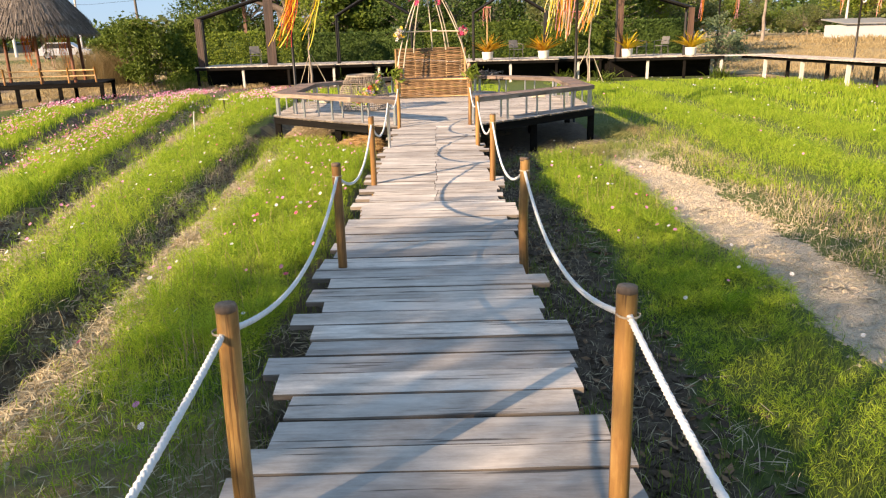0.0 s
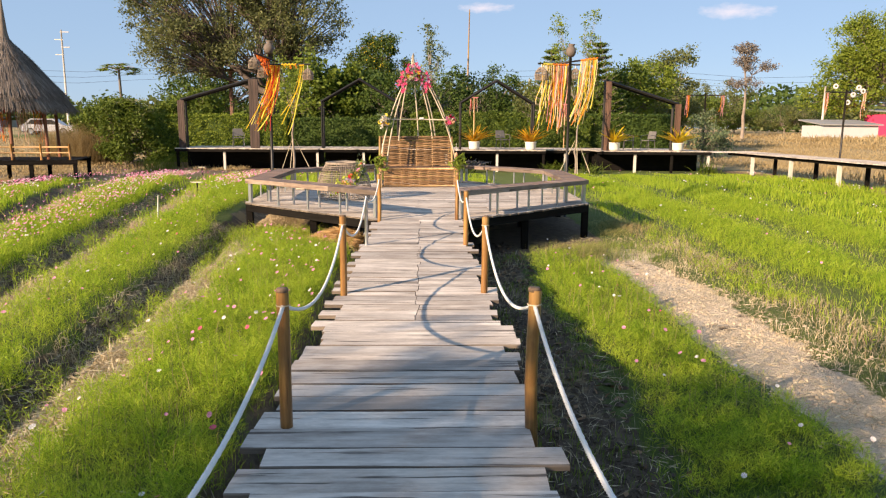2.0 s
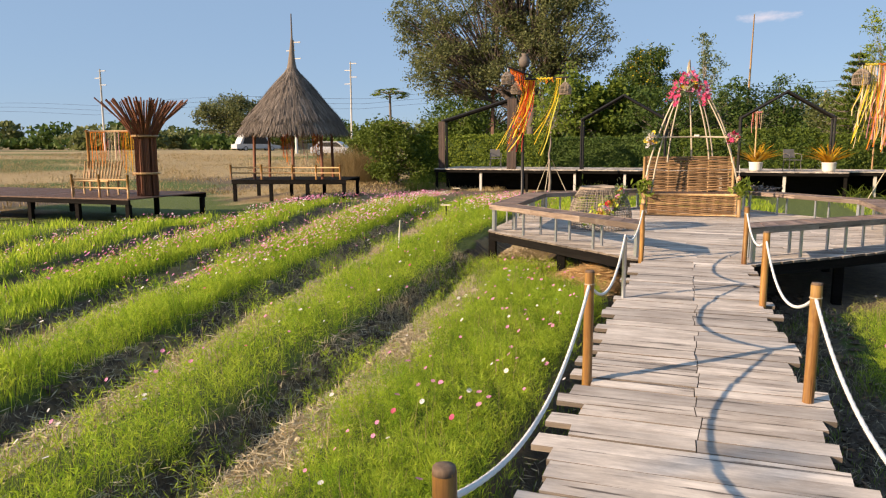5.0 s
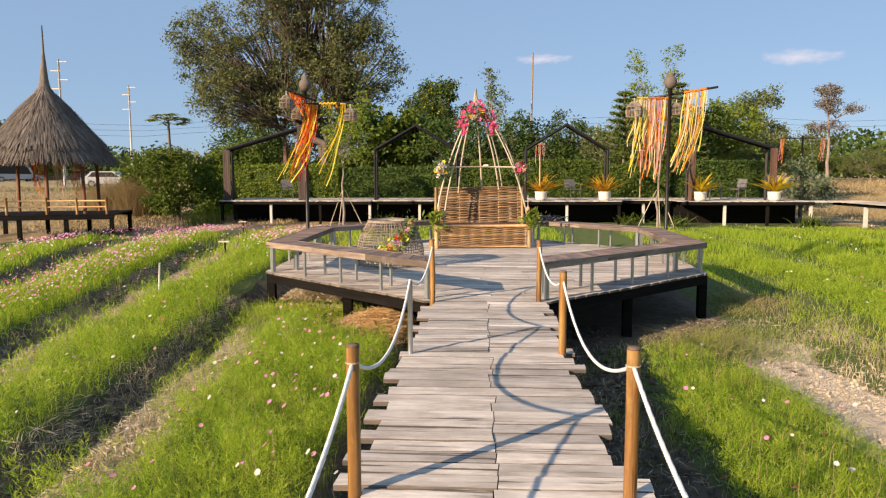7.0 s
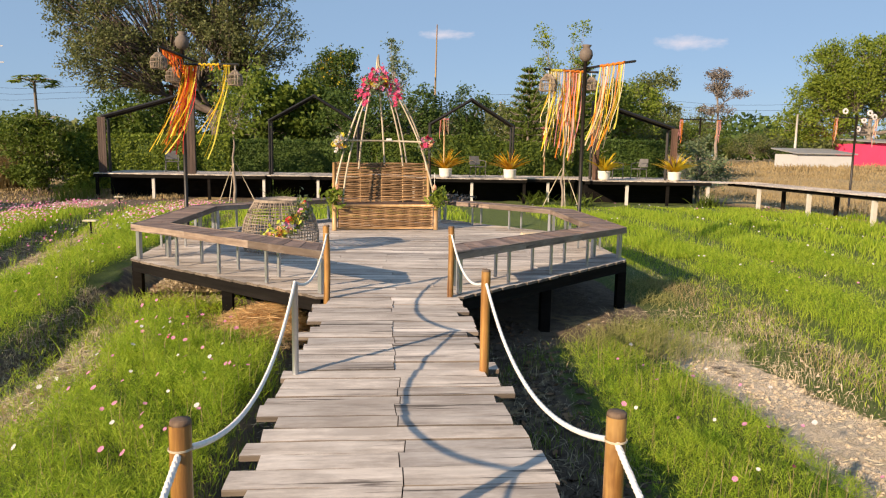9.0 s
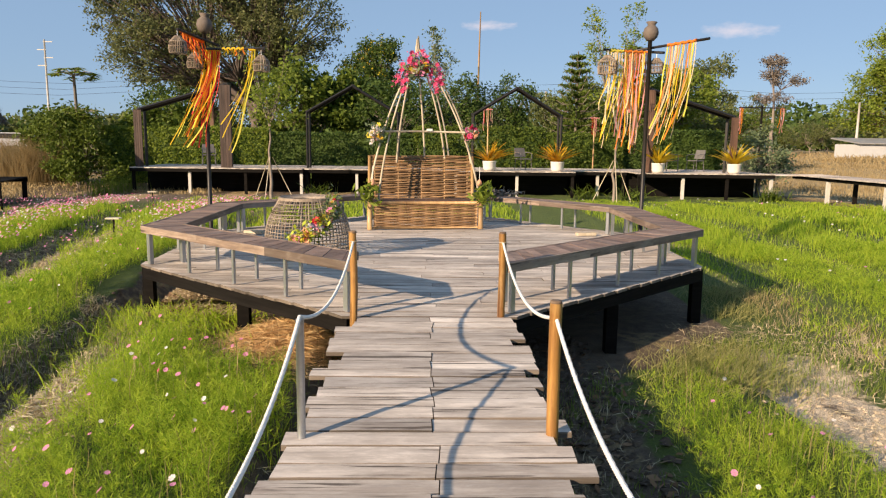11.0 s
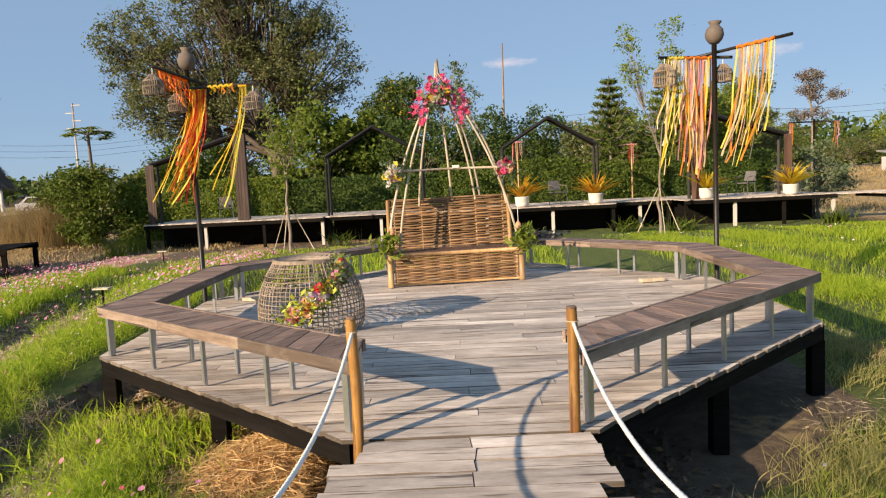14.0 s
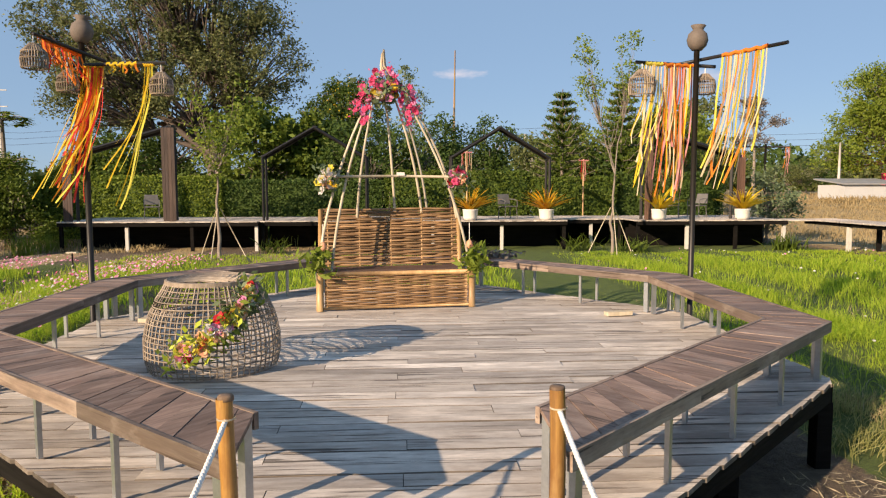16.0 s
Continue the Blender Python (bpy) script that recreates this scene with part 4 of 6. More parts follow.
# ---- benches round the deck ----
def bench(i, p, q, ends):
    """One straight run along the deck's edge from p to q; its ends are cut at the given ways."""
    p, q = Vector((*p, 0)), Vector((*q, 0))
    d = (q - p).normalized()
    n = Vector((-d.y, d.x, 0))
    ln, W, top = (q - p).length, 0.43, 0.45
    an = math.degrees(math.atan2(d.y, d.x))
    ob = thing("bench", "low slatted brown timber bench on steel legs along the deck edge", "bench", "benches round the deck", m=pose(p.x, p.y, 0, 0, 0, an))

    def cut(end, v):
        return (v * ends[0]) if end == 0 else ln - v * ends[1]
    g0, g1 = 0.0, W
    count = max(3, round(ln / 0.135))
    edges_out = np.linspace(cut(0, 0.0), cut(1, 0.0), count + 1)
    edges_in = np.linspace(cut(0, W), cut(1, W), count + 1)
    for k in range(count):
        a0, a1, b0, b1 = edges_out[k] + 0.002, edges_out[k + 1] - 0.002, edges_in[k] + 0.002, edges_in[k + 1] - 0.002
        z = top + RNG.uniform(-0.003, 0.003)
        part("slat", Geo().prism([(a0, 0.016), (a1, 0.016), (b1, W - 0.016), (b0, W - 0.016)], z - 0.024, z), BENCH_WOOD, ob)
    cuts = np.linspace(0, 1, max(2, round(ln / 1.4)) + 1)
    for u0, u1 in zip(cuts, cuts[1:]):
        a, b = cut(0, 0) + (cut(1, 0) - cut(0, 0)) * u0, cut(0, 0) + (cut(1, 0) - cut(0, 0)) * u1
        part("edge_board", Geo().box(a + 0.001, -0.012, top - 0.078, b - 0.001, 0.013, top + 0.004), EDGE_WOOD, ob)
        a, b = cut(0, W) + (cut(1, W) - cut(0, W)) * u0, cut(0, W) + (cut(1, W) - cut(0, W)) * u1
        part("edge_board", Geo().box(a + 0.001, W - 0.013, top - 0.078, b - 0.001, W + 0.012, top + 0.004), EDGE_WOOD, ob)
    legs = max(2, round(ln / 0.95))
    for k in range(legs + 1):
        for v in (0.05, W - 0.05):
            a, b = cut(0, v) + 0.07, cut(1, v) - 0.07
            x = a + (b - a) * k / legs
            r = 0.0165 if k not in (0, legs) else 0.027
            part("leg", Geo().box(x - r, v - 0.8 * r, 0.004, x + r, v + 0.8 * r, top - 0.026), STEEL, ob)


def benches():
    # each run keeps its mitre: the share of the width by which an end is cut back
    o = [(0.66, 11.66), (3.32, 14.24), (3.38, 17.38), (1.22, 19.90), (-1.22, 19.90), (-3.42, 17.38), (-3.37, 14.12), (-0.66, 11.66)]
    t = []
    for a, b, c in zip(o, o[1:], o[2:]):
        u, w = (Vector(b) - Vector(a)).normalized(), (Vector(c) - Vector(b)).normalized()
        t.append(math.tan(abs(u.angle(w)) / 2))
    runs = list(zip(o, o[1:]))
    for i, (p, q) in enumerate(runs):
        d = (Vector(q) - Vector(p)).normalized()
        s = 0.92 if i == 0 else t[i - 1]
        e = 0.92 if i == len(runs) - 1 else t[i]
        bench(i, p, q, (s, e))


boardwalk()
deck()
rails()
benches()


# ---- leaves, flowers, trees ----
def leaf_quads(c, size, up=0.0, narrow=0.5):
    """Loose diamond leaves at the points c, turned at random; up lifts their faces to the sky."""
    n = len(c)
    d = RNG.normal(0, 1, (n, 3))
    d[:, 2] *= 1 - 0.6 * up
    d /= np.linalg.norm(d, axis=1)[:, None]
    s = np.cross(d, RNG.normal(0, 1, (n, 3)) * (1 - up) + np.array([0, 0, 1.0]) * up * 3)
    s /= np.linalg.norm(s, axis=1)[:, None] + 1e-9
    l = size * RNG.uniform(0.6, 1.25, n)
    d, s = d * l[:, None] / 2, s * (l * narrow)[:, None] / 2
    return np.stack([c - d, c + s - 0.1 * d, c + d, c - s - 0.1 * d], 1)


def in_blob(centre, radii, n, inner=0.35):
    v = RNG.normal(0, 1, (n, 3))
    v /= np.linalg.norm(v, axis=1)[:, None]
    return np.array(centre) + v * np.array(radii) * (RNG.uniform(inner ** 3, 1, n) ** (1 / 3))[:, None]


def limb_path(a, b, bend, n=6):
    a, b = np.array(a, float), np.array(b, float)
    t = np.linspace(0, 1, n)[:, None]
    p = a + (b - a) * t
    p[:, 2] += bend * np.linalg.norm(b - a) * (4 * t * (1 - t))[:, 0] * 0.25
    p[1:-1] += RNG.normal(0, 0.016, (n - 2, 3)) * np.linalg.norm(b - a)
    return p


def tree(name, label, base, fork, blobs, limbs, leaves, size, leaf_mat, bark=BARK, r=0.2, spread=0.5, stems=1, up=0.2, narrow=0.5, group="", second=None):
    """A tapered trunk, limbs that reach into each mass of the crown, and leaves in clumps round the limbs' ends."""
    ob = thing(name, label, "tree", group, m=Matrix.Translation(base))
    b = np.array(base, float)
    trunk, arms, tips = Geo(), Geo(), []
    forks = []
    for s in range(stems):
        off = np.array([0, 0, 0]) if stems == 1 else np.append(RNG.normal(0, r * 1.2, 2), 0)
        top = np.array([fork[0], fork[1], fork[2]]) + (0 if stems == 1 else np.append(RNG.normal(0, 0.12 * fork[2], 2), RNG.uniform(-0.1, 0.1) * fork[2]))
        trunk.tube(limb_path(off + (0, 0, -0.25), top, 0.0, 8), np.linspace(r * (1.25 if stems == 1 else 0.8), r * 0.55, 8), 9)
        forks.append(top)
    total = sum(w for _, _, w in blobs)
    for centre, radii, w in blobs:
        k = max(3, int(limbs * w / total))
        ends = in_blob(np.array(centre) - b, radii, k)
        mid = np.array(centre) - b
        f = forks[int(RNG.integers(len(forks)))]
        hub = f + (mid - f) * 0.55 + np.array([0, 0, -0.2 * radii[2]])
        arms.tube(limb_path(f - (0, 0, 0.05), hub, 0.1), np.linspace(r * 0.5, r * 0.28, 6), 7)
        for e in ends:
            arms.tube(limb_path(hub, e, 0.15, 5), np.linspace(r * 0.22, r * 0.03, 5), 4, caps=False)
        tips.append((ends, max(6, int(leaves * w / total / k))))
    part("trunk", trunk, bark, ob, smooth=True)
    part("branch_work", arms, bark, ob, smooth=True)
    pts = np.concatenate([np.repeat(e, n, 0) + RNG.normal(0, 1, (len(e) * n, 3)) * spread * np.array([1, 1, 0.75]) * RNG.uniform(0.5, 1.1, (len(e), 1, 1)).repeat(n, 1).reshape(-1, 1) for e, n in tips])
    me = quads("crown", leaf_quads(pts, size, up, narrow))
    part("foliage", me, leaf_mat, ob)
    # second tone: flowers, or on the broadleaf tree lighter leaves painted as sunlit
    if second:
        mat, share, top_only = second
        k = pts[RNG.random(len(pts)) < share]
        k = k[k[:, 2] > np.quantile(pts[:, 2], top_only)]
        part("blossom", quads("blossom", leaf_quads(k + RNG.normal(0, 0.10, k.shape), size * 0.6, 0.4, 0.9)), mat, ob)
    return ob


def hedge(x0, x1, y0, y1, h, n, mat=LEAF_HEDGE, size=0.11, base=-0.42, group="clipped hedges"):
    ob = thing("hedge", "clipped dense green leafy hedge behind the terrace", "hedge", group, m=pose((x0 + x1) / 2, (y0 + y1) / 2, base))
    w, d = (x1 - x0) / 2, (y1 - y0) / 2
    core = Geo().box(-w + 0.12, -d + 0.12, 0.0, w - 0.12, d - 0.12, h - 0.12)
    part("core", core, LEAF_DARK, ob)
    p = RNG.uniform(-1, 1, (n, 3))
    f = RNG.random(n)
    p[f < 0.55, 1] = -1
    p[(f >= 0.55) & (f < 0.82), 2] = 1
    p[(f >= 0.82) & (f < 0.91), 0] = -1
    p[f >= 0.91, 0] = 1
    c = p * np.array([w, d, h / 2]) + np.array([0, 0, h / 2]) + RNG.normal(0, 0.05, (n, 3))
    c += (0.09 * wave(c[:, 0] * 2, c[:, 2] * 2, 2.7))[:, None] * np.array([0.2, -1, 0.5])
    c[:, 2] = np.maximum(c[:, 2], 0.02)
    part("foliage", quads("foliage", leaf_quads(c, size, 0.1, 0.6)), mat, ob)


def strap(path, width, twist=0.0):
    """A flat band along a path, as quads."""
    p = np.asarray(path, float)
    t = np.gradient(p, axis=0)
    s = np.cross(t, np.array([0.3, 0.2, 1.0]) if abs(t[0, 2]) < 0.8 * np.linalg.norm(t[0]) else np.array([math.cos(twist), math.sin(twist), 0.0]))
    s /= np.linalg.norm(s, axis=1)[:, None] + 1e-9
    w = (np.broadcast_to(np.asarray(width, float), (len(p),)) / 2)[:, None]
    a, b = p - s * w, p + s * w
    return np.stack([a[:-1], a[1:], b[1:], b[:-1]], 1)


def flower_head(mat, r=0.05):
    """A cupped bloom of two rings of petals, as a mesh that may be shared."""
    out = []
    for ring, (rad, lift, k) in enumerate(((1.0, 0.25, 6), (0.65, 0.5, 5))):
        for i in range(k):
            a = 2 * math.pi * (i + 0.5 * ring) / k
            d, s = np.array([math.cos(a), math.sin(a), 0]), np.array([-math.sin(a), math.cos(a), 0])
            tip = d * r * rad + np.array([0, 0, r * lift])
            out.append(np.stack([np.zeros(3), tip * 0.75 - s * r * 0.42, tip * 1.08, tip * 0.75 + s * r * 0.42]))
    me = quads("flower", np.array(out))
    me.materials.append(mat)
    return me


HEADS = {k: flower_head(m) for k, m in dict(pink=PINK, deep=DEEP_PINK, white=WHITE_P, red=RED_P, yellow=YELLOW_P, orange=ORANGE_P, peach=PEACH_P, lemon=CLOTH["lemon"]).items()}


def bouquet(label, spots, kinds, leaf_mat, leaf_n, leaf_spread, facing=(0, -1, 0.3), leaf_size=0.09, size=1.0, group="silk flower bouquets", name="bouquet"):
    """Blooms at the given spots over a spray of leaves."""
    spots = np.asarray(spots, float)
    o = spots.mean(0)
    ob = thing(name, label, "flowers", group, m=Matrix.Translation(o))
    f = Vector(facing).normalized()
    for i, p in enumerate(spots - o):
        q = (f + Vector(RNG.normal(0, 0.45, 3))).normalized().to_track_quat("Z", "Y")
        k = kinds[i % len(kinds)]
        part("flower", HEADS[k], None, ob, at=Matrix.LocRotScale(Vector(p) + f * 0.03, q, Vector((1, 1, 1)) * size * RNG.uniform(0.75, 1.25)))
    if leaf_n:
        c = np.repeat(spots - o, leaf_n, 0)
        c = c + RNG.normal(0, leaf_spread, c.shape) - np.array(f) * 0.02
        part("leaf_spray", quads("leaf_spray", leaf_quads(c, leaf_size, 0.0, 0.42)), leaf_mat, ob)
    return ob


# ---- the woven love seat ----
SEAT = pose(-0.035, 17.74, 0.004, 0, 0, 7.6)


def love_seat():
    ob = thing("love_seat", "woven cane love seat under a cone of bent poles", "seat", m=SEAT)
    for x in (-0.945, 0.945):
        part("front_post", Geo().tube([(x, 0, 0), (x * 1.0, 0, 0.27), (x * 0.995, 0, 0.55)], [0.046, 0.043, 0.041], 12), BAMBOO, ob, smooth=True)
        part("back_post", Geo().tube([(x * 0.98, 0.58, 0), (x * 0.96, 0.64, 1.22)], 0.032, 10), BAMBOO, ob, smooth=True)
    for k in range(3):
        y0 = -0.01 + k * 0.2
        part("seat_board", Geo().box(-0.885, y0, 0.452, 0.885, y0 + 0.193, 0.478), BROWN_BOARD, ob)
    part("front_bar", Geo().tube([(-0.9, -0.03, 0.452), (0, -0.034, 0.45), (0.9, -0.03, 0.452)], 0.027, 10), BAMBOO, ob, smooth=True)
    part("bottom_bar", Geo().tube([(-0.9, -0.01, 0.03), (0.9, -0.01, 0.03)], 0.018, 8), BAMBOO, ob, smooth=True)
    xs = np.linspace(-0.885, 0.885, 46)
    for i in range(17):
        z = 0.058 + i * 0.0225
        y = -0.012 + 0.013 * np.sin(np.pi * xs / 0.22 + i * np.pi)
        part("cane", Geo().tube(np.stack([xs, y, np.full(46, z) + 0.003 * np.sin(xs * 5 + i)], -1), 0.0118, 5), ROD, ob, smooth=True)
    for x in (-0.86, -0.44, 0.0, 0.44, 0.86):
        part("front_stake", Geo().box(x - 0.01, -0.016, 0.02, x + 0.01, -0.008, 0.43), BAMBOO, ob)
    for i in range(27):
        z = 0.50 + i * 0.0275
        y = 0.60 + 0.06 * (z - 0.45) + 0.017 * np.sin(np.pi * xs / 0.205 + i * np.pi)
        part("cane", Geo().tube(np.stack([xs * 1.03, y, np.full(46, z) + 0.006 * np.sin(xs * 4 + 1.7 * i)], -1), 0.0142, 5), ROD, ob, smooth=True)
    for x in (-0.82, -0.41, 0.0, 0.41, 0.82):
        part("back_stake", Geo().tube([(x, 0.60, 0.40), (x, 0.648, 1.24)], 0.013, 6), BAMBOO, ob, smooth=True)
    apex = np.array([-0.11, 0.40, 3.02])
    feet = [(-0.965, 0.05, 0.50), (-0.80, 0.06, 0.47), (-0.44, 0.64, 1.1), (0.06, 0.68, 1.1), (0.42, 0.66, 1.1), (0.93, 0.05, 0.50), (0.88, 0.62, 1.1), (0.50, 0.70, 1.1)]
    for k, f in enumerate(feet):
        f = np.array(f)
        t = np.linspace(0, 1.0, 12)[:, None]
        p = f + (apex + 0.03 * np.array([math.cos(k), math.sin(k), 0]) - f) * t
        out = np.array([f[0] - apex[0], 0.3 * (f[1] - apex[1]), 0])
        p += out * 0.16 * (4 * t * (1 - t))
        p = np.concatenate([p, [apex + 0.012 * np.array([math.cos(k), math.sin(k), 0]) + (0, 0, 0.10 + 0.015 * k)]])
        part("arch_pole", Geo().tube(p, np.linspace(0.019, 0.011, 13), 7), PALE_POLE, ob, smooth=True)
    part("cross_bar", Geo().tube([(-0.76, 0.16, 1.63), (0, 0.18, 1.64), (0.76, 0.16, 1.63)], 0.016, 8), PALE_POLE, ob, smooth=True)
    part("tie_plate", Geo().box(0.02, 0.145, 1.645, 0.12, 0.16, 1.685), WHITE_POT, ob)


love_seat()


def seat_point(x, y, z):
    return SEAT @ Vector((x, y, z))


def seat_flowers():
    top = [seat_point(-0.11 + dx, 0.33 + dy, 2.66 + dz) for dx, dy, dz in [(RNG.uniform(-0.17, 0.17), RNG.uniform(-0.14, 0.02), RNG.uniform(-0.08, 0.13)) for _ in range(26)]]
    bouquet("pink and cream silk flowers round the peak of the poles", top, ["peach", "lemon", "pink", "white", "deep", "yellow"], LEAF_BLUE, 7, 0.08, (0, -1, 0.2), 0.13, 1.1)
    for sx, h in ((-0.28, 0.02), (-0.24, -0.14), (0.26, 0.0), (0.20, -0.16), (-0.10, 0.20), (0.08, 0.22)):
        tail = [seat_point(-0.08 + sx + RNG.uniform(-0.05, 0.05) + 0.05 * np.sign(sx) * k / 4, 0.28, 2.74 + h - 0.05 * k + RNG.uniform(-0.03, 0.03)) for k in range(7)]
        bouquet("drooping spray of deep pink silk flowers on the poles", tail, ["deep", "pink", "deep"], DEEP_PINK, 12, 0.035, (0, -1, 0.0), 0.05, 0.8)
    for x, kinds in ((-0.86, ["lemon", "white", "yellow", "peach", "white"]), (0.80, ["red", "pink", "peach", "deep", "white"])):
        c = [seat_point(x + RNG.normal(0, 0.05), 0.12 + RNG.normal(0, 0.03), 1.62 + RNG.normal(0, 0.07)) for _ in range(22)]
        bouquet("small round silk bouquet tied to a pole of the seat", c, kinds, LEAF_BLUE, 8, 0.06, (0, -1, 0.2), 0.09, 1.0)
    for x in (-0.97, 0.97):
        ob = thing("fern_bunch", "fresh green leaf bunch tied to the seat's front post", "foliage", "leaf bunches", m=Matrix.Translation(seat_point(x, -0.04, 0.60)))
        c = RNG.normal(0, 1, (130, 3)) * np.array([0.085, 0.05, 0.095])
        part("leaf_spray", quads("leaf_spray", leaf_quads(c, 0.15, 0.1, 0.35)), LEAF_LIGHT, ob)
        p = seat_point(x * 0.93, -0.05, 0.80)
        drop = thing("hanging_shell", "small pale pink hanging ornament beside the seat", "ornament", "ornaments of the seat", m=Matrix.Translation(p))
        part("cord", Geo().tube([(0, 0, 0.04), (0, 0.02, 0.26)], 0.004, 5), ROPE, drop)
        part("shell", Geo().lathe([(0.008, 0.05), (0.035, 0.02), (0.045, -0.03), (0.02, -0.06)], 10), PEACH_P, drop, smooth=True)


seat_flowers()


# ---- the basket on the deck ----
def basket_radius(z):
    return float(np.interp(z, [0, 0.12, 0.3, 0.5, 0.68, 0.78, 0.84], [0.60, 0.635, 0.635, 0.595, 0.51, 0.44, 0.415]))


def basket():
    ob = thing("basket", "large domed grey cane chicken basket upturned on the deck", "basket", m=pose(-1.57, 15.0, 0.006) @ Matrix.Diagonal((0.86, 0.86, 0.87, 1)))
    zs = np.linspace(0.0, 0.82, 12)
    for k in range(64):
        a = 2 * math.pi * k / 64
        tw = 0.015 * (1 if k % 2 else -1)
        p = [(basket_radius(z) * math.cos(a + tw * z), basket_radius(z) * math.sin(a + tw * z), z) for z in zs]
        part("rib", Geo().tube(p, 0.0066, 4, caps=False), BASKET_CANE, ob, smooth=True)
    for z in np.arange(0.015, 0.80, 0.05):
        ang = np.linspace(0, 2 * math.pi, 64, endpoint=False)
        r = basket_radius(z) + 0.005 * np.sin(ang * 32)
        part("hoop", Geo().tube(np.stack([r * np.cos(ang), r * np.sin(ang), z + 0.003 * np.sin(3 * ang + z * 30)], -1), 0.0068, 4, closed=True), BASKET_CANE, ob, smooth=True)
    ang = np.linspace(0, 2 * math.pi, 40, endpoint=False)
    part("rim", Geo().lathe([(0.41, 0.80), (0.432, 0.805), (0.432, 0.845), (0.41, 0.85)], 40, closed_ends=False), BASKET_CANE, ob, smooth=False)
    for k in range(15):
        q = -0.385 + 0.055 * k
        h = math.sqrt(max(0.0, 0.405 ** 2 - q * q))
        for turn in (0, 90):
            part("top_cane", Geo().tube([(q, -h, 0.845), (q, 0, 0.862), (q, h, 0.845)], 0.009, 4), BASKET_CANE, ob, at=pose(0, 0, 0.004 * (turn > 0), 0, 0, turn), smooth=True)


basket()


def garland():
    spots = []
    for k in range(46):
        u = k / 45
        a = radians(-103 + 76 * u) + RNG.normal(0, 0.05)
        z = 0.24 + 0.54 * u ** 1.1 + RNG.normal(0, 0.035)
        r = basket_radius(z) + 0.04
        spots.append((-1.57 + 0.86 * r * math.cos(a), 15.0 + 0.86 * r * math.sin(a), 0.87 * z))
    ob = bouquet("garland of silk roses and yellow-green leaves on the basket", spots, ["peach", "lemon", "pink", "white", "red", "lemon", "peach", "white"], LEAF_LIGHT, 8, 0.055, (0.25, -1, 0.35), 0.085, 1.05)
    o = np.array(spots).mean(0)
    low, high = np.array(spots[:26:2]) - o, np.array(spots[24::2]) - o
    part("leaf_spray", quads("leaf_spray", leaf_quads(np.repeat(low, 7, 0) + RNG.normal(0, 0.06, (91, 3)) + np.array([0.0, -0.015, 0.0]), 0.095, 0, 0.45)), LIME_LEAF, ob, "yellow-green leaves")
    part("leaf_spray", quads("leaf_spray", leaf_quads(np.repeat(high, 22, 0) + RNG.normal(0, 0.065, (len(high) * 22, 3)), 0.085, 0, 0.45)), LEAF_BLUE, ob, "blue-green leaves")


garland()


# ---- ribbon poles ----
def clay_jar(m):
    ob = thing("clay_jar", "round-bellied grey clay jar upturned on a pole", "jar", "jars on the ribbon poles", m=m @ Matrix.Diagonal((0.84, 0.84, 0.9, 1)))
    part("body", Geo().lathe([(0.02, 0.0), (0.07, 0.0), (0.125, 0.06), (0.145, 0.13), (0.125, 0.21), (0.075, 0.255), (0.07, 0.27), (0.105, 0.315), (0.098, 0.32), (0.06, 0.275)], 20), CLAY, ob, smooth=True)


def fish_basket(x, y, z, s=1.0):
    ob = thing("hanging_basket", "small grey woven cane basket hanging from a bar", "basket", "hanging baskets", m=pose(x, y, z))
    prof = [(0.05, 0.03), (0.075, 0.0), (0.135, -0.06), (0.15, -0.14), (0.14, -0.25)]
    for k in range(30):
        a = 2 * math.pi * k / 30
        part("rib", Geo().tube([(s * r * math.cos(a), s * r * math.sin(a), s * h) for r, h in prof], 0.007, 4), GREY_CANE, ob)
    for r, h in prof:
        ang = np.linspace(0, 2 * math.pi, 18, endpoint=False)
        part("hoop", Geo().tube(np.stack([s * r * np.cos(ang), s * r * np.sin(ang), np.full(18, s * h)], -1), 0.008, 4, closed=True), GREY_CANE, ob)
    part("cord", Geo().tube([(0, 0, 0), (0, 0, 0.12)], 0.006, 4), ROPE, ob)


def ribbons(label, a, b, n, colours, length, wind, spread=0.03, gather=None):
    """Strips of cloth that hang from a bar between a and b and drift with the wind."""
    a, b = np.array(a), np.array(b)
    ob = thing("ribbon_bunch", label, "ribbons", "ribbons on the poles", m=Matrix.Translation(a))
    for k in range(n):
        t = (k + RNG.uniform(0, 0.9)) / n
        p0 = (b - a) * t + RNG.normal(0, 0.01, 3)
        l = length * RNG.uniform(0.6, 1.15)
        s = np.linspace(0, 1, 12)
        w = np.array(wind) * RNG.uniform(0.5, 1.3)
        p = p0 + np.outer(s ** 1.6, w * l) + np.outer(s, (0, 0, -l * math.sqrt(max(0.1, 1 - float(w @ w)))))
        p[:, 0] += spread * np.sin(s * RNG.uniform(3, 8) + RNG.uniform(0, 6)) * s
        p[:, 1] += spread * np.sin(s * RNG.uniform(3, 8) + RNG.uniform(0, 6)) * s
        g = strap(p, RNG.uniform(0.010, 0.024), RNG.uniform(0, 3.1))
        part("ribbon", quads("ribbon", g), CLOTH[colours[int(RNG.integers(len(colours)))]], ob)
    p = np.linspace(0, 1, 14)[:, None] * (b - a)
    p[:, 2] += 0.01 * np.sin(np.arange(14) * 2.1)
    part("wrapping", Geo().tube(p, 0.022, 6), CLOTH[colours[0]], ob, smooth=True)
    return ob


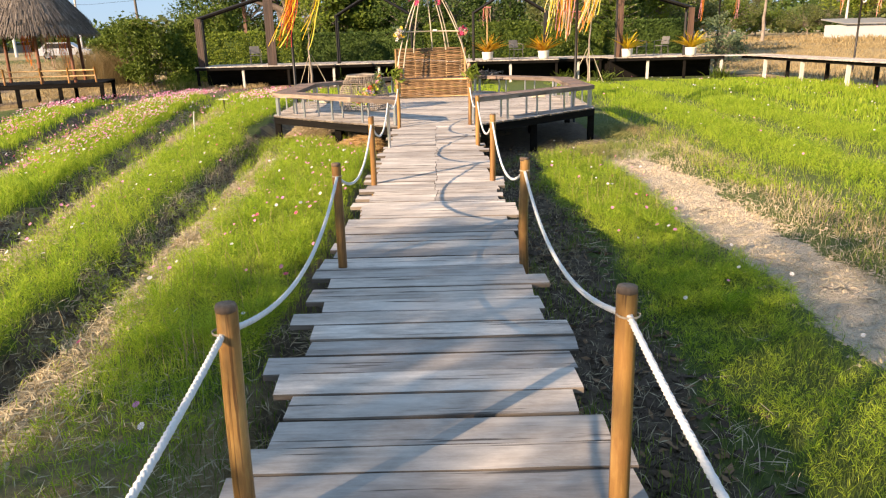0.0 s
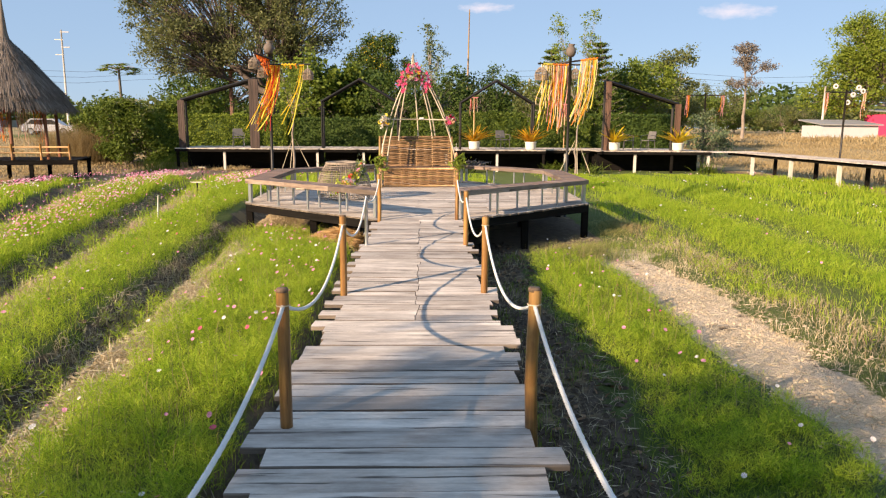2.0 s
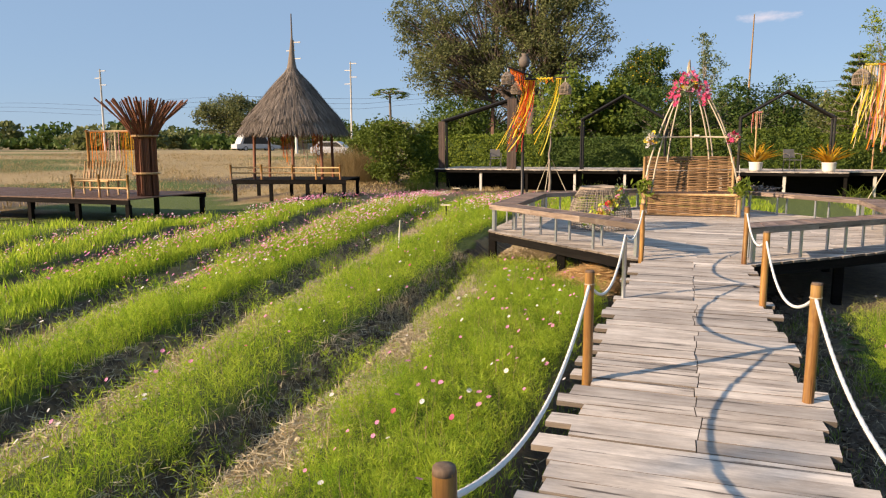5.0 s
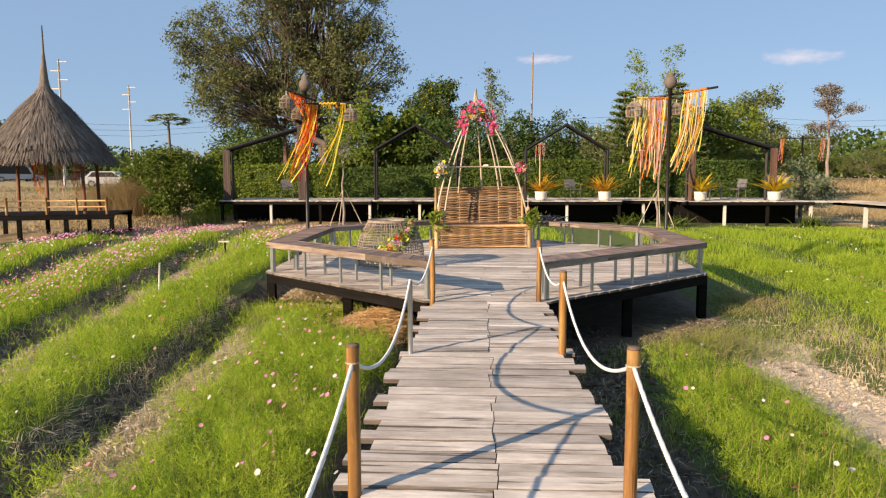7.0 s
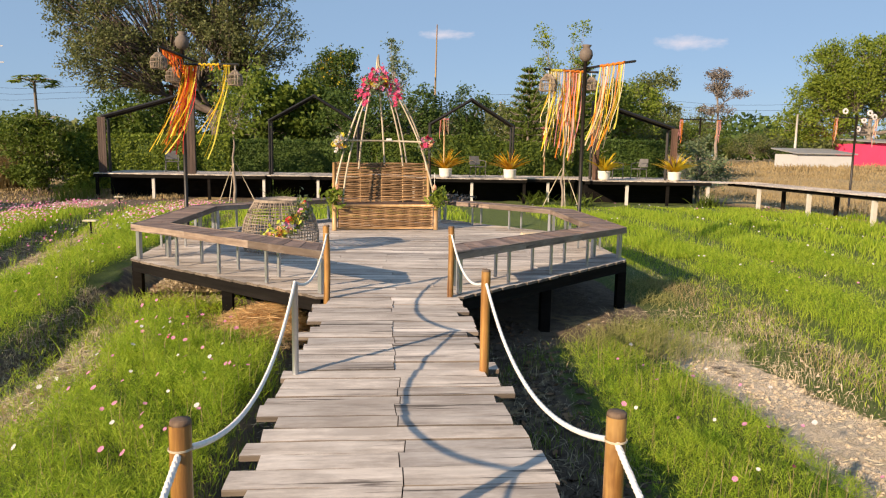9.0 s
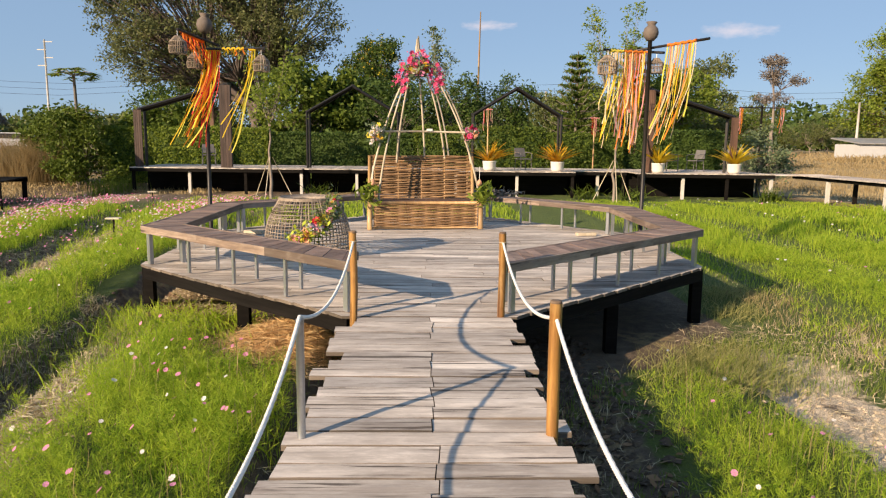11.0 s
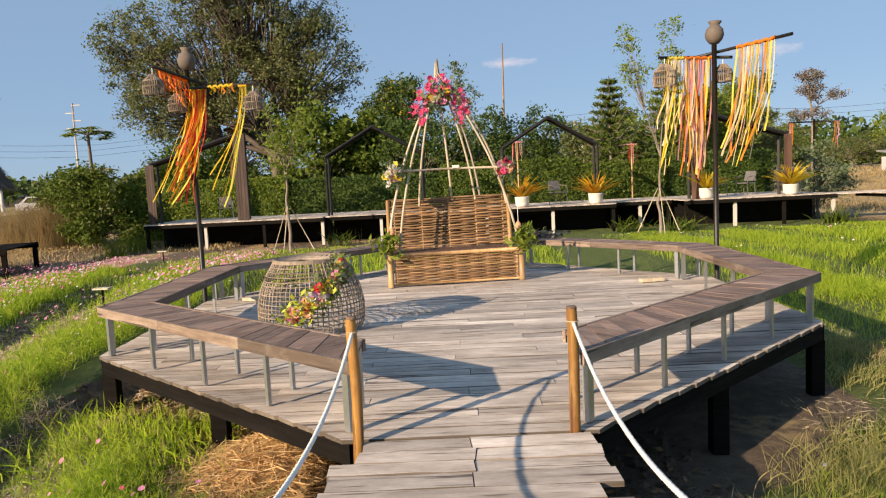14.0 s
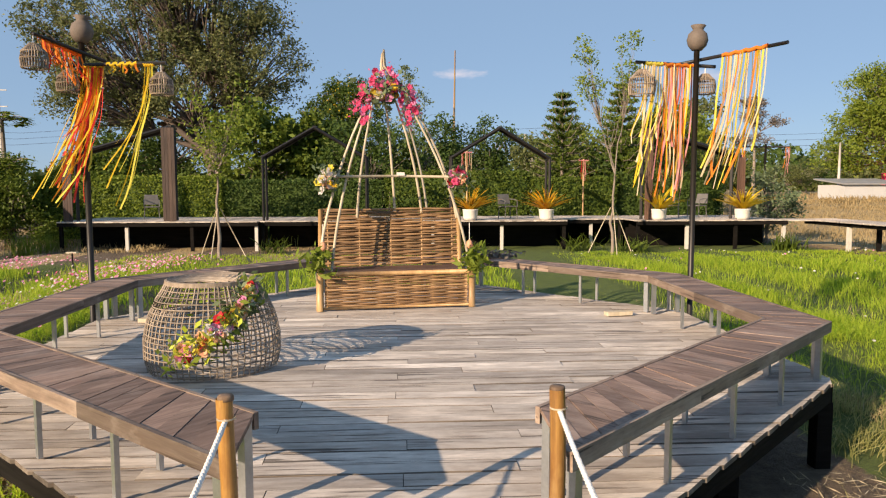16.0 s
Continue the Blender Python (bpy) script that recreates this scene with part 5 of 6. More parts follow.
def ribbon_pole(x, y, top, bars):
    g = float(relief(np.array([x]), np.array([y]))[0])
    ob = thing("ribbon_pole", "black steel pole with two crossed bars near the deck", "pole", "ribbon poles", m=pose(x, y, g))
    part("shaft", Geo().tube([(0, 0, -0.2), (0, 0, top - g)], 0.033, 10), BLACK_STEEL, ob, smooth=True)
    for (x0, y0, z0), (x1, y1, z1) in bars:
        part("bar", Geo().tube([(x0 - x, y0 - y, z0 - g), (x1 - x, y1 - y, z1 - g)], 0.021, 8), BLACK_STEEL, ob, smooth=True)
    clay_jar(pose(x, y, top, 0, RNG.uniform(-4, 4), 0))


RA, RB = ((2.72, 17.17, 2.93), (3.77, 17.43, 2.93)), ((3.34, 17.88, 3.00), (4.08, 16.38, 3.01))
ribbon_pole(3.50, 17.33, 3.10, [RA, RB])
ribbons("orange, yellow and cream cloth strips hanging from a bar", (3.06, 17.24, 2.92), (3.46, 17.33, 2.92), 40, ["orange", "cream", "orange", "yellow", "cream", "pink"], 1.4, (-0.09, -0.05, 0), 0.05)
ribbons("orange and yellow cloth strips blowing from a crossed bar", (3.70, 17.08, 3.00), (3.97, 16.58, 3.01), 26, ["orange", "cream", "yellow", "cream", "lemon"], 1.5, (-0.14, 0.05, 0), 0.05)
ribbons("pale yellow and cream cloth strips hanging from a bar", (2.84, 17.19, 2.92), (3.06, 17.24, 2.92), 18, ["lemon", "cream", "cream", "yellow"], 1.35, (-0.14, -0.05, 0), 0.05)
fish_basket(2.80, 17.18, 2.81)
fish_basket(3.64, 17.40, 2.81, 0.8)
LA, LB = ((-3.68, 16.55, 3.05), (-3.35, 17.50, 2.94)), ((-3.65, 17.25, 2.85), (-2.52, 17.03, 2.85))
ribbon_pole(-3.50, 17.25, 3.10, [LA, LB])
ribbons("orange and red net cloth draped along a bar", (-3.66, 16.62, 3.04), (-3.50, 17.20, 2.95), 30, ["orange", "red", "orange", "orange"], 0.34, (0.25, 0.1, 0), 0.04)
ribbons("red, orange and yellow cloth strips gathered at the pole", (-3.48, 17.22, 2.84), (-3.24, 17.18, 2.84), 36, ["yellow", "orange", "lemon", "yellow", "orange", "red"], 1.4, (-0.30, -0.04, 0), 0.05)
ribbons("bright yellow cloth strips hanging at a bar's end", (-2.78, 17.08, 2.84), (-2.66, 17.06, 2.84), 8, ["yellow", "lemon", "yellow"], 1.45, (-0.34, -0.04, 0), 0.03)
ribbons("yellow cloth wound in swags along a bar", (-3.20, 17.16, 2.85), (-2.85, 17.09, 2.85), 12, ["yellow", "orange"], 0.10, (0.1, 0, 0), 0.02)
fish_basket(-3.68, 16.56, 2.92, 0.85)
fish_basket(-3.64, 17.20, 2.76, 0.8)
fish_basket(-2.58, 17.04, 2.72, 0.82)


# ---- terrace with gable frames ----
TZ = 0.45


def terrace():
    ob = thing("terrace", "long low timber terrace on dark and concrete legs", "terrace", kind="structure")
    for x0, x1, y0, y1 in ((-11.0, -4.62, 32.5, 36.3), (-4.60, 1.18, 32.7, 36.3), (1.20, 5.55, 32.3, 36.3), (5.57, 7.78, 33.4, 36.3), (7.80, 12.95, 32.0, 36.3)):
        x = x0
        while x < x1 - 0.05:
            w = min(RNG.uniform(0.13, 0.17), x1 - x)
            part("board", Geo().box(x + 0.003, y0, TZ - 0.035 + RNG.uniform(-0.004, 0.004), x + w - 0.003, y1, TZ + RNG.uniform(-0.004, 0.004)), GREY_WOOD, ob)
            x += w
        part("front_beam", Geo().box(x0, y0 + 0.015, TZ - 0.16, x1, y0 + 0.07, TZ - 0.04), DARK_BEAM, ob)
        # guessed black panel, added so the space under the boards stays in deep shade
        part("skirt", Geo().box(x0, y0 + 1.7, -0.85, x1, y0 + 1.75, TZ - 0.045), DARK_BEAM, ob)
        n = max(2, round((x1 - x0) / 2.0))
        for k in range(n + 1):
            x = x0 + 0.08 + (x1 - x0 - 0.16) * k / n
            part("leg", Geo().box(x - 0.05, y0 + 0.1, -0.8, x + 0.05, y0 + 0.2, TZ - 0.162), CONCRETE if k % 2 else DARK_BEAM, ob)


def gable_frame(label, line, y, depth, clad_left, clad_right, size=0.15, board=BROWN_BOARD):
    """A roofless house front: posts and rafters in two layers, some of them boarded."""
    x0, x1 = line[0][0], line[-1][0]
    ob = thing("gable_frame", label, "frame", "gable frames", m=pose((x0 + x1) / 2, y, TZ))
    mx = (x0 + x1) / 2
    pts = [(x0 - mx, 0.0)] + [(a - mx, b - TZ) for a, b in line] + [(x1 - mx, 0.0)]
    for dy in (0, depth):
        for (a, b), (c, d) in zip(pts, pts[1:]):
            part("rail", Geo().tube([(a, dy, b), (c, dy, d)], size * 0.4, 4), BLACK_STEEL, ob)
    for (a, b) in pts[1:-1]:
        part("spacer", Geo().box(a - size / 2, 0.05, b - size / 2, a + size / 2, depth - 0.05, b + size / 2), BLACK_STEEL, ob)
    for k, clad in ((0, clad_left), (len(pts) - 2, clad_right)):
        if clad:
            (a, b), (c, d) = pts[k], pts[k + 1]
            h = max(b, d)
            for i in range(4):
                wv = clad / 4
                part("board", Geo().box(a - clad / 2 + i * wv + 0.003, -0.12, 0.005, a - clad / 2 + (i + 1) * wv - 0.003, -0.08, h - 0.02), board, ob)
    for (a, b), (c, d) in zip(pts[1:-2], pts[2:-1]):
        part("rafter_board", Geo().tube([(a, depth / 2, b), (c, depth / 2, d)], size * 0.55, 4), DARK_BEAM, ob)


terrace()
gable_frame("dark steel half-gable frame with brown boarded posts", [(-10.7, 2.56), (-7.48, 3.50)], 32.8, 0.6, 0.30, 0.42, board=DARK_BOARD)
gable_frame("dark steel gable frame, open, on the terrace", [(-4.5, 2.55), (-2.8, 3.52), (-1.1, 2.52)], 32.9, 0.6, 0, 0, 0.115)
gable_frame("dark steel gable frame, open, on the terrace", [(1.72, 2.52), (3.34, 3.50), (5.0, 2.50)], 32.6, 0.6, 0, 0, 0.115)
gable_frame("dark steel half-gable frame with brown boarded posts", [(8.27, 3.50), (11.42, 2.54)], 32.4, 0.6, 0.26, 0.27)


def potted_plant(x, y, mat, tone):
    ob = thing("potted_plant", "round white pot of spiky " + tone + " leaves on the terrace", "plant", "potted plants on the terrace", m=pose(x, y, TZ + 0.006))
    pot = part("pot", Geo().lathe([(0.01, 0), (0.19, 0), (0.235, 0.08), (0.255, 0.33), (0.27, 0.35), (0.245, 0.36), (0.235, 0.30), (0.02, 0.30)], 20), WHITE_POT, ob, smooth=True)
    part("potting_soil", Geo().lathe([(0.01, 0.315), (0.236, 0.31), (0.236, 0.304), (0.01, 0.304)], 16), SOIL_DARK, pot)
    out = []
    for k in range(64):
        a, l = RNG.uniform(0, 6.28), RNG.uniform(0.7, 1.15)
        e = RNG.uniform(0.5, 1.45)
        s = np.linspace(0, 1, 5)
        rr = l * s * math.cos(e) + 0.15 * l * s ** 2
        zz = 0.3 + l * s * math.sin(e) - 0.22 * l * s ** 2
        out.append(strap(np.stack([rr * math.cos(a), rr * math.sin(a), zz], -1), [0.06, 0.105, 0.095, 0.06, 0.012]))
    part("foliage", quads("foliage", np.concatenate(out)), mat, ob)


for px, py, mt, tn in ((2.35, 32.7, LEAF_ORANGE, "orange"), (4.9, 32.6, LEAF_ORANGE, "orange-yellow"), (8.62, 32.3, LEAF_YELLOW, "yellow"), (11.5, 32.3, LEAF_YELLOW, "yellow")):
    potted_plant(px, py, mt, tn)


CHAIR_CANE = plain("grey_woven_chair", (0.13, 0.125, 0.12), 0.5, 0.1, 5, 0.3, 60, 0.3)


def cafe_chair(m):
    ob = thing("garden_chair", "dark woven garden chair with curved arms on the terrace", "chair", "terrace chairs", m=m)
    part("seat", Geo().box(-0.24, -0.23, 0.41, 0.24, 0.23, 0.445), CHAIR_CANE, ob)
    part("backrest", Geo().add([(-0.25, 0.22, 0.5), (0.25, 0.22, 0.5), (0.22, 0.30, 0.85), (-0.22, 0.30, 0.85), (-0.25, 0.245, 0.5), (0.25, 0.245, 0.5), (0.22, 0.325, 0.85), (-0.22, 0.325, 0.85)], BOX), CHAIR_CANE, ob)
    for x in (-0.25, 0.25):
        part("arm", Geo().tube([(x, -0.22, 0.42), (x, -0.2, 0.64), (x, 0.0, 0.67), (x * 0.95, 0.24, 0.68)], 0.016, 6), CHAIR_CANE, ob, smooth=True)
        for y in (-0.2, 0.2):
            part("leg", Geo().tube([(x * 0.9, y, 0.41), (x, y * 1.1, 0.0)], 0.015, 6), CHAIR_CANE, ob, smooth=True)
    return ob


c0 = cafe_chair(pose(3.75, 33.6, TZ + 0.006, 0, 0, 25))
for cx, cy, ca in ((9.75, 34.0, 70), (10.7, 34.1, -60), (-8.7, 34.6, 20)):
    copy_thing(c0, pose(cx, cy, TZ + 0.006, 0, 0, ca))


def jetty():
    ob = thing("walkway", "raised grey plank walkway on pale concrete legs", "walkway", kind="structure")
    for k, y in enumerate(np.arange(6.0, 33.2, 0.16)):
        part("plank", Geo().box(14.05 + RNG.uniform(-0.05, 0.03), y, 0.385, 15.45 + RNG.uniform(-0.03, 0.05), y + 0.152, 0.42 + RNG.uniform(-0.006, 0.006)), GREY_WOOD, ob)
    for x in (14.25, 15.25):
        part("beam", Geo().box(x - 0.05, 6.0, 0.26, x + 0.05, 33.2, 0.383), DARK_BEAM, ob)
        for y in np.arange(8.0, 33, 3.25):
            part("leg", Geo().box(x - 0.058, y - 0.058, -0.95, x + 0.058, y + 0.058, 0.258), CONCRETE if x < 15 else DARK_BEAM, ob)
    part("end_ramp", Geo().box(12.97, 32.3, 0.385, 14.03, 33.6, 0.42), GREY_WOOD, ob)


jetty()


# ---- thatched hut and the platform beside it ----
def platform(name, label, x0, x1, y0, y1, top, turn, legs):
    cx, cy = (x0 + x1) / 2, (y0 + y1) / 2
    ob = thing(name, label, "platform", m=pose(cx, cy, top, 0, 0, turn))
    w, d = (x1 - x0) / 2, (y1 - y0) / 2
    x = -w
    while x < w - 0.05:
        b = min(0.2, w - x)
        part("board", Geo().box(x + 0.004, -d, -0.04, x + b - 0.004, d, RNG.uniform(-0.004, 0.004)), DARK_BEAM if name == "hut_platform" else BROWN_BOARD, ob)
        x += b
    for y in (-d + 0.04, d - 0.04):
        part("beam", Geo().box(-w, y - 0.04, -0.18, w, y + 0.04, -0.042), DARK_BEAM, ob)
    for k in range(legs + 1):
        for y in (-d + 0.1, d - 0.1):
            xx = -w + 0.1 + (2 * w - 0.2) * k / legs
            part("leg", Geo().box(xx - 0.07, y - 0.06, -0.95, xx + 0.07, y + 0.06, -0.182), DARK_BEAM, ob)
    return ob


def hut():
    m = pose(-16.42, 29.6, 0.08, 0, 0, 16)
    platform("hut_platform", "low dark timber platform under a thatched hut", -18.65, -13.85, 27.9, 31.3, 0.08, 16, 3)
    ob = thing("thatched_hut", "round grey thatched hut on four bamboo posts with a tall spike", "hut", m=m)
    for x, y in ((-1.45, -1.1), (1.45, -1.1), (1.45, 1.1), (-1.45, 1.1), (0.25, -1.25)):
        part("post", Geo().tube([(x, y, 0.006), (x * 0.97, y * 0.97, 2.62)], 0.065, 8), RED_STICK, ob, smooth=True)
    prof = [(0.06, 4.88), (0.26, 4.55), (0.78, 3.98), (1.38, 3.26), (1.90, 2.66), (2.12, 2.26)]
    part("roof_core", Geo().lathe([(0.1, 2.36)] + [(r * 0.95, z - 0.06) for r, z in prof[::-1]], 28), THATCH, ob, smooth=True)
    q = []
    n = 20000
    t = RNG.random(n) ** 0.6
    r0 = np.interp(t, np.linspace(0, 1, 6), [p[0] for p in prof])
    z0 = np.interp(t, np.linspace(0, 1, 6), [p[1] for p in prof])
    a = RNG.uniform(0, 2 * np.pi, n)
    l = RNG.uniform(0.35, 0.75, n)
    c0 = np.stack([r0 * np.cos(a), r0 * np.sin(a), z0 + 0.03], -1)
    sl = np.arctan2(np.interp(t + 0.02, np.linspace(0, 1, 6), [p[1] for p in prof]) - z0, np.interp(t + 0.02, np.linspace(0, 1, 6), [p[0] for p in prof]) - r0 + 1e-4)
    sl = np.where(t > 0.97, -0.9, sl) + RNG.normal(0, 0.05, n)
    d = np.stack([np.cos(a) * np.cos(sl), np.sin(a) * np.cos(sl), np.sin(sl)], -1) * l[:, None]
    s = np.stack([-np.sin(a), np.cos(a), np.zeros(n)], -1) * RNG.uniform(0.009, 0.022, n)[:, None]
    part("thatch", quads("thatch", np.stack([c0 - s, c0 + s, c0 + d + 0.5 * s, c0 + d - 0.5 * s], 1)), THATCH, ob)
    part("spike", Geo().tube([(0, 0, 4.4), (0, 0, 5.0), (0.02, 0, 5.6), (0.03, 0, 6.0), (0.03, 0, 6.95)], [0.26, 0.15, 0.085, 0.04, 0.022], 10), THATCH, ob, "bound thatch spike", True)
    for z in (0.28, 0.5):
        part("rail", Geo().tube([(-2.3, -1.6, z), (2.3, -1.6, z)], 0.03, 6), BAMBOO, ob, smooth=True)
    for x in (-2.3, -1.0, 0.3, 1.3, 2.3):
        part("rail_post", Geo().tube([(x, -1.6, 0.006), (x, -1.6, 0.62)], 0.045, 6), POST_WOOD, ob, smooth=True)
    for x0, cols in ((0.35, ["cream", "pink", "cream"]), (0.95, ["orange", "orange", "red"]), (-0.35, ["orange", "red"])):
        a, b = m @ Vector((x0, -0.8, 2.25)), m @ Vector((x0 + 0.45, -0.75, 2.25))
        ribbons("red and pale cloth strips hanging inside the hut", a, b, 34, cols, 1.5, (0.02, 0, 0), 0.03)


hut()
platform("side_platform", "low dark brown timber platform on dark legs among flowers", -25.5, -15.7, 18.9, 22.5, -0.07, 0, 5)


def twig_sheaf():
    ob = thing("twig_sheaf", "tall sheaf of rust-red sticks flaring at the top", "sculpture", m=pose(-16.2, 20.3, -0.064))
    for k in range(110):
        a = RNG.uniform(0, 2 * math.pi)
        rb, rt = 0.30 * math.sqrt(RNG.random()), RNG.uniform(0.5, 1.36)
        t = np.linspace(0, 1, 6)
        z = t * RNG.uniform(2.85, 3.0)
        r = rb + 0.02 + (rt - rb) * np.clip((t - 0.6) / 0.4, 0, 1) ** 1.25
        part("stick", Geo().tube(np.stack([r * np.cos(a), r * np.sin(a), z], -1), 0.022, 4), RED_STICK, ob)
    for z in (0.7, 1.85):
        ang = np.linspace(0, 2 * math.pi, 20, endpoint=False)
        part("binding", Geo().tube(np.stack([0.37 * np.cos(ang), 0.37 * np.sin(ang), np.full(20, z)], -1), 0.035, 6, closed=True), BAMBOO, ob)


twig_sheaf()


def bamboo_seat():
    ob = thing("bamboo_bench", "slatted bamboo bench with a sloped back on the platform", "bench", m=pose(-18.1, 20.1, -0.064))
    for k in range(5):
        part("seat_cane", Geo().tube([(-0.75, -0.2 + k * 0.1, 0.45), (0.75, -0.2 + k * 0.1, 0.45)], 0.03, 6), BAMBOO, ob, smooth=True)
    for k in range(13):
        x = -0.72 + k * 0.12
        part("back_cane", Geo().tube([(x, 0.26, 0.45), (x * 1.05, 0.42, 1.05)], 0.025, 6), BAMBOO, ob, smooth=True)
    for x in (-0.7, 0.7):
        for y in (-0.2, 0.24):
            part("leg", Geo().tube([(x, y, 0), (x, y, 0.45)], 0.035, 6), BAMBOO, ob, smooth=True)
    rail = thing("bamboo_rail", "short bamboo guard rail on the platform edge", "rail", m=pose(-16.4, 19.05, -0.064))
    for z in (0.3, 0.55):
        part("bar", Geo().tube([(-1.6, 0, z), (0.6, 0, z)], 0.025, 6), BAMBOO, rail, smooth=True)
    for x in (-1.55, -0.5, 0.58):
        part("post", Geo().tube([(x, 0, 0), (x, 0, 0.7)], 0.04, 6), POST_WOOD, rail, smooth=True)
    stand = thing("ribbon_rack", "wooden rack hung with orange and pale cloth strips", "rack", m=pose(-18.9, 21.8, -0.064))
    for x in (-1.1, 1.1):
        part("post", Geo().tube([(x, 0, 0), (x, 0, 2.1)], 0.05, 6), POST_WOOD, stand, smooth=True)
    part("bar", Geo().tube([(-1.2, 0, 2.05), (1.2, 0, 2.05)], 0.035, 6), BAMBOO, stand, smooth=True)
    ribbons("orange cloth strips hanging from a rack", (-19.9, 21.8, 1.96), (-19.2, 21.8, 1.96), 14, ["orange"], 1.3, (0, 0, 0), 0.03)
    ribbons("pale cloth strips hanging from a rack", (-19.15, 21.8, 1.96), (-18.6, 21.8, 1.96), 12, ["cream", "pink", "cream"], 1.4, (0, 0, 0), 0.03)
    ribbons("orange cloth strips hanging from a rack", (-18.55, 21.8, 1.96), (-17.9, 21.8, 1.96), 14, ["orange", "yellow"], 1.3, (0, 0, 0), 0.03)


bamboo_seat()

# ---- trees and hedges ----
tree("young_tree", "young staked tree with yellowing leaves before the terrace", (-5.35, 30.4, -0.42), (0.0, 0, 2.3), [((-5.3, 30.4, 2.8), (0.75, 0.6, 1.0), 1), ((-5.8, 30.4, 3.7), (0.35, 0.3, 0.7), 0.25), ((-4.8, 30.4, 4.0), (0.3, 0.3, 0.8), 0.2)], 50, 1300, 0.14, LEAF_LIGHT, BARK, 0.05, 0.24)
tree("young_tree", "young staked tree with thin grey branches and few leaves", (6.55, 30.6, -0.42), (0.05, 0, 2.4), [((5.75, 30.6, 5.0), (0.5, 0.4, 1.2), 1), ((7.0, 30.6, 5.2), (0.5, 0.4, 1.1), 0.8), ((6.3, 30.6, 3.6), (0.8, 0.5, 0.9), 0.3)], 54, 1700, 0.11, LEAF_LIGHT, BARK, 0.045, 0.15)
for tx, ty in ((-5.35, 30.4), (6.55, 30.6)):
    st = thing("tree_stakes", "three thin bamboo stakes propping a young tree", "stakes", "tree stakes", m=pose(tx, ty, -0.43))
    for a in (20, 150, 265):
        part("stake", Geo().tube([(0.75 * math.cos(radians(a)), 0.75 * math.sin(radians(a)), -0.1), (0.06 * math.cos(radians(a)), 0.06 * math.sin(radians(a)), 1.35)], 0.014, 6), PALE_POLE, st, smooth=True)
tree("shade_tree", "tall many-stemmed tree with an airy olive crown", (-9.2, 46, -0.2), (-0.4, 0, 3.4),
     [((-13.6, 46, 8.6), (4.0, 3.2, 3.6), 1.0), ((-9.6, 46, 10.6), (3.8, 3.2, 3.2), 1.0), ((-7.6, 46, 7.8), (2.9, 2.8, 3.2), 0.8), ((-14.6, 45.5, 6.0), (2.6, 2.4, 2.0), 0.45), ((-11.4, 45, 12.2), (3.2, 2.8, 1.6), 0.5), ((-10.6, 44.6, 6.4), (2.8, 2.2, 2.0), 0.3), ((-16.6, 46, 8.8), (1.9, 2.0, 2.6), 0.35)],
     600, 66000, 0.175, LEAF_SHADE, DARK_BARK, 0.34, 0.36, stems=5)
tree("flowering_tree", "dense dark tree with yellow flowers over its top", (-2.7, 45.5, -0.2), (0, 0, 2.0), [((-2.7, 45.5, 4.2), (2.3, 2.0, 2.3), 1), ((-2.7, 45.3, 5.9), (1.3, 1.2, 1.1), 0.4), ((-3.9, 45.3, 3.2), (1.4, 1.3, 1.8), 0.4)], 150, 17000, 0.19, LEAF_DARK, BARK, 0.16, 0.3, second=(LEAF_YELLOW, 0.12, 0.62))
# its second leaves are a lighter tone that colours in the sunlit growth
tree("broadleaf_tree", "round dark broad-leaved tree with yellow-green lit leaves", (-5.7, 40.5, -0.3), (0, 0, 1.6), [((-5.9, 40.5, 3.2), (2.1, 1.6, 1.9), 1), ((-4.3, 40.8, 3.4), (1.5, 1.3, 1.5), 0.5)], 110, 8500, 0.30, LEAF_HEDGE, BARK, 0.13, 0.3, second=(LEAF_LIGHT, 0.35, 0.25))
tree("broadleaf_tree", "dark green leafy tree behind the gable frames", (-1.2, 39.5, -0.3), (0, 0, 1.4), [((-1.2, 39.5, 2.7), (2.2, 1.4, 1.8), 1), ((1.2, 40, 2.9), (1.6, 1.3, 1.7), 0.6)], 110, 10000, 0.18, LEAF_DARK, BARK, 0.12, 0.3)
tree("thin_bamboo_tree", "thin wispy pale green tree behind the seat", (0.6, 44, -0.2), (-0.1, 0, 3.4), [((0.7, 44, 4.6), (0.8, 0.7, 1.9), 1), ((0.35, 44, 6.6), (0.45, 0.4, 1.0), 0.35)], 48, 1900, 0.16, LEAF_BLUE, PALE_BARK, 0.06, 0.2)
tree("shrub", "broad rounded green shrub at the end of the terrace", (-14.8, 36.5, -0.4), (0, 0, 0.5), [((-15.2, 36.5, 1.5), (0.95, 0.9, 1.7), 1), ((-14.3, 36.5, 1.1), (0.9, 0.9, 1.35), 0.8), ((-13.2, 36.6, 0.2), (0.6, 0.6, 0.6), 0.25), ((-15.0, 36.2, 0.3), (1.2, 0.8, 0.6), 0.5)], 130, 12000, 0.15, LEAF_HEDGE, BARK, 0.08, 0.25, stems=3)
tree("background_tree", "dark rounded tree beyond the shrubs", (-15.0, 52, 0.0), (0, 0, 2.0), [((-16, 52, 3.6), (3.0, 2.0, 2.2), 1), ((-12.6, 52, 3.8), (2.6, 2.0, 2.3), 0.8)], 120, 9000, 0.26, LEAF_DARK, BARK, 0.2, 0.45)
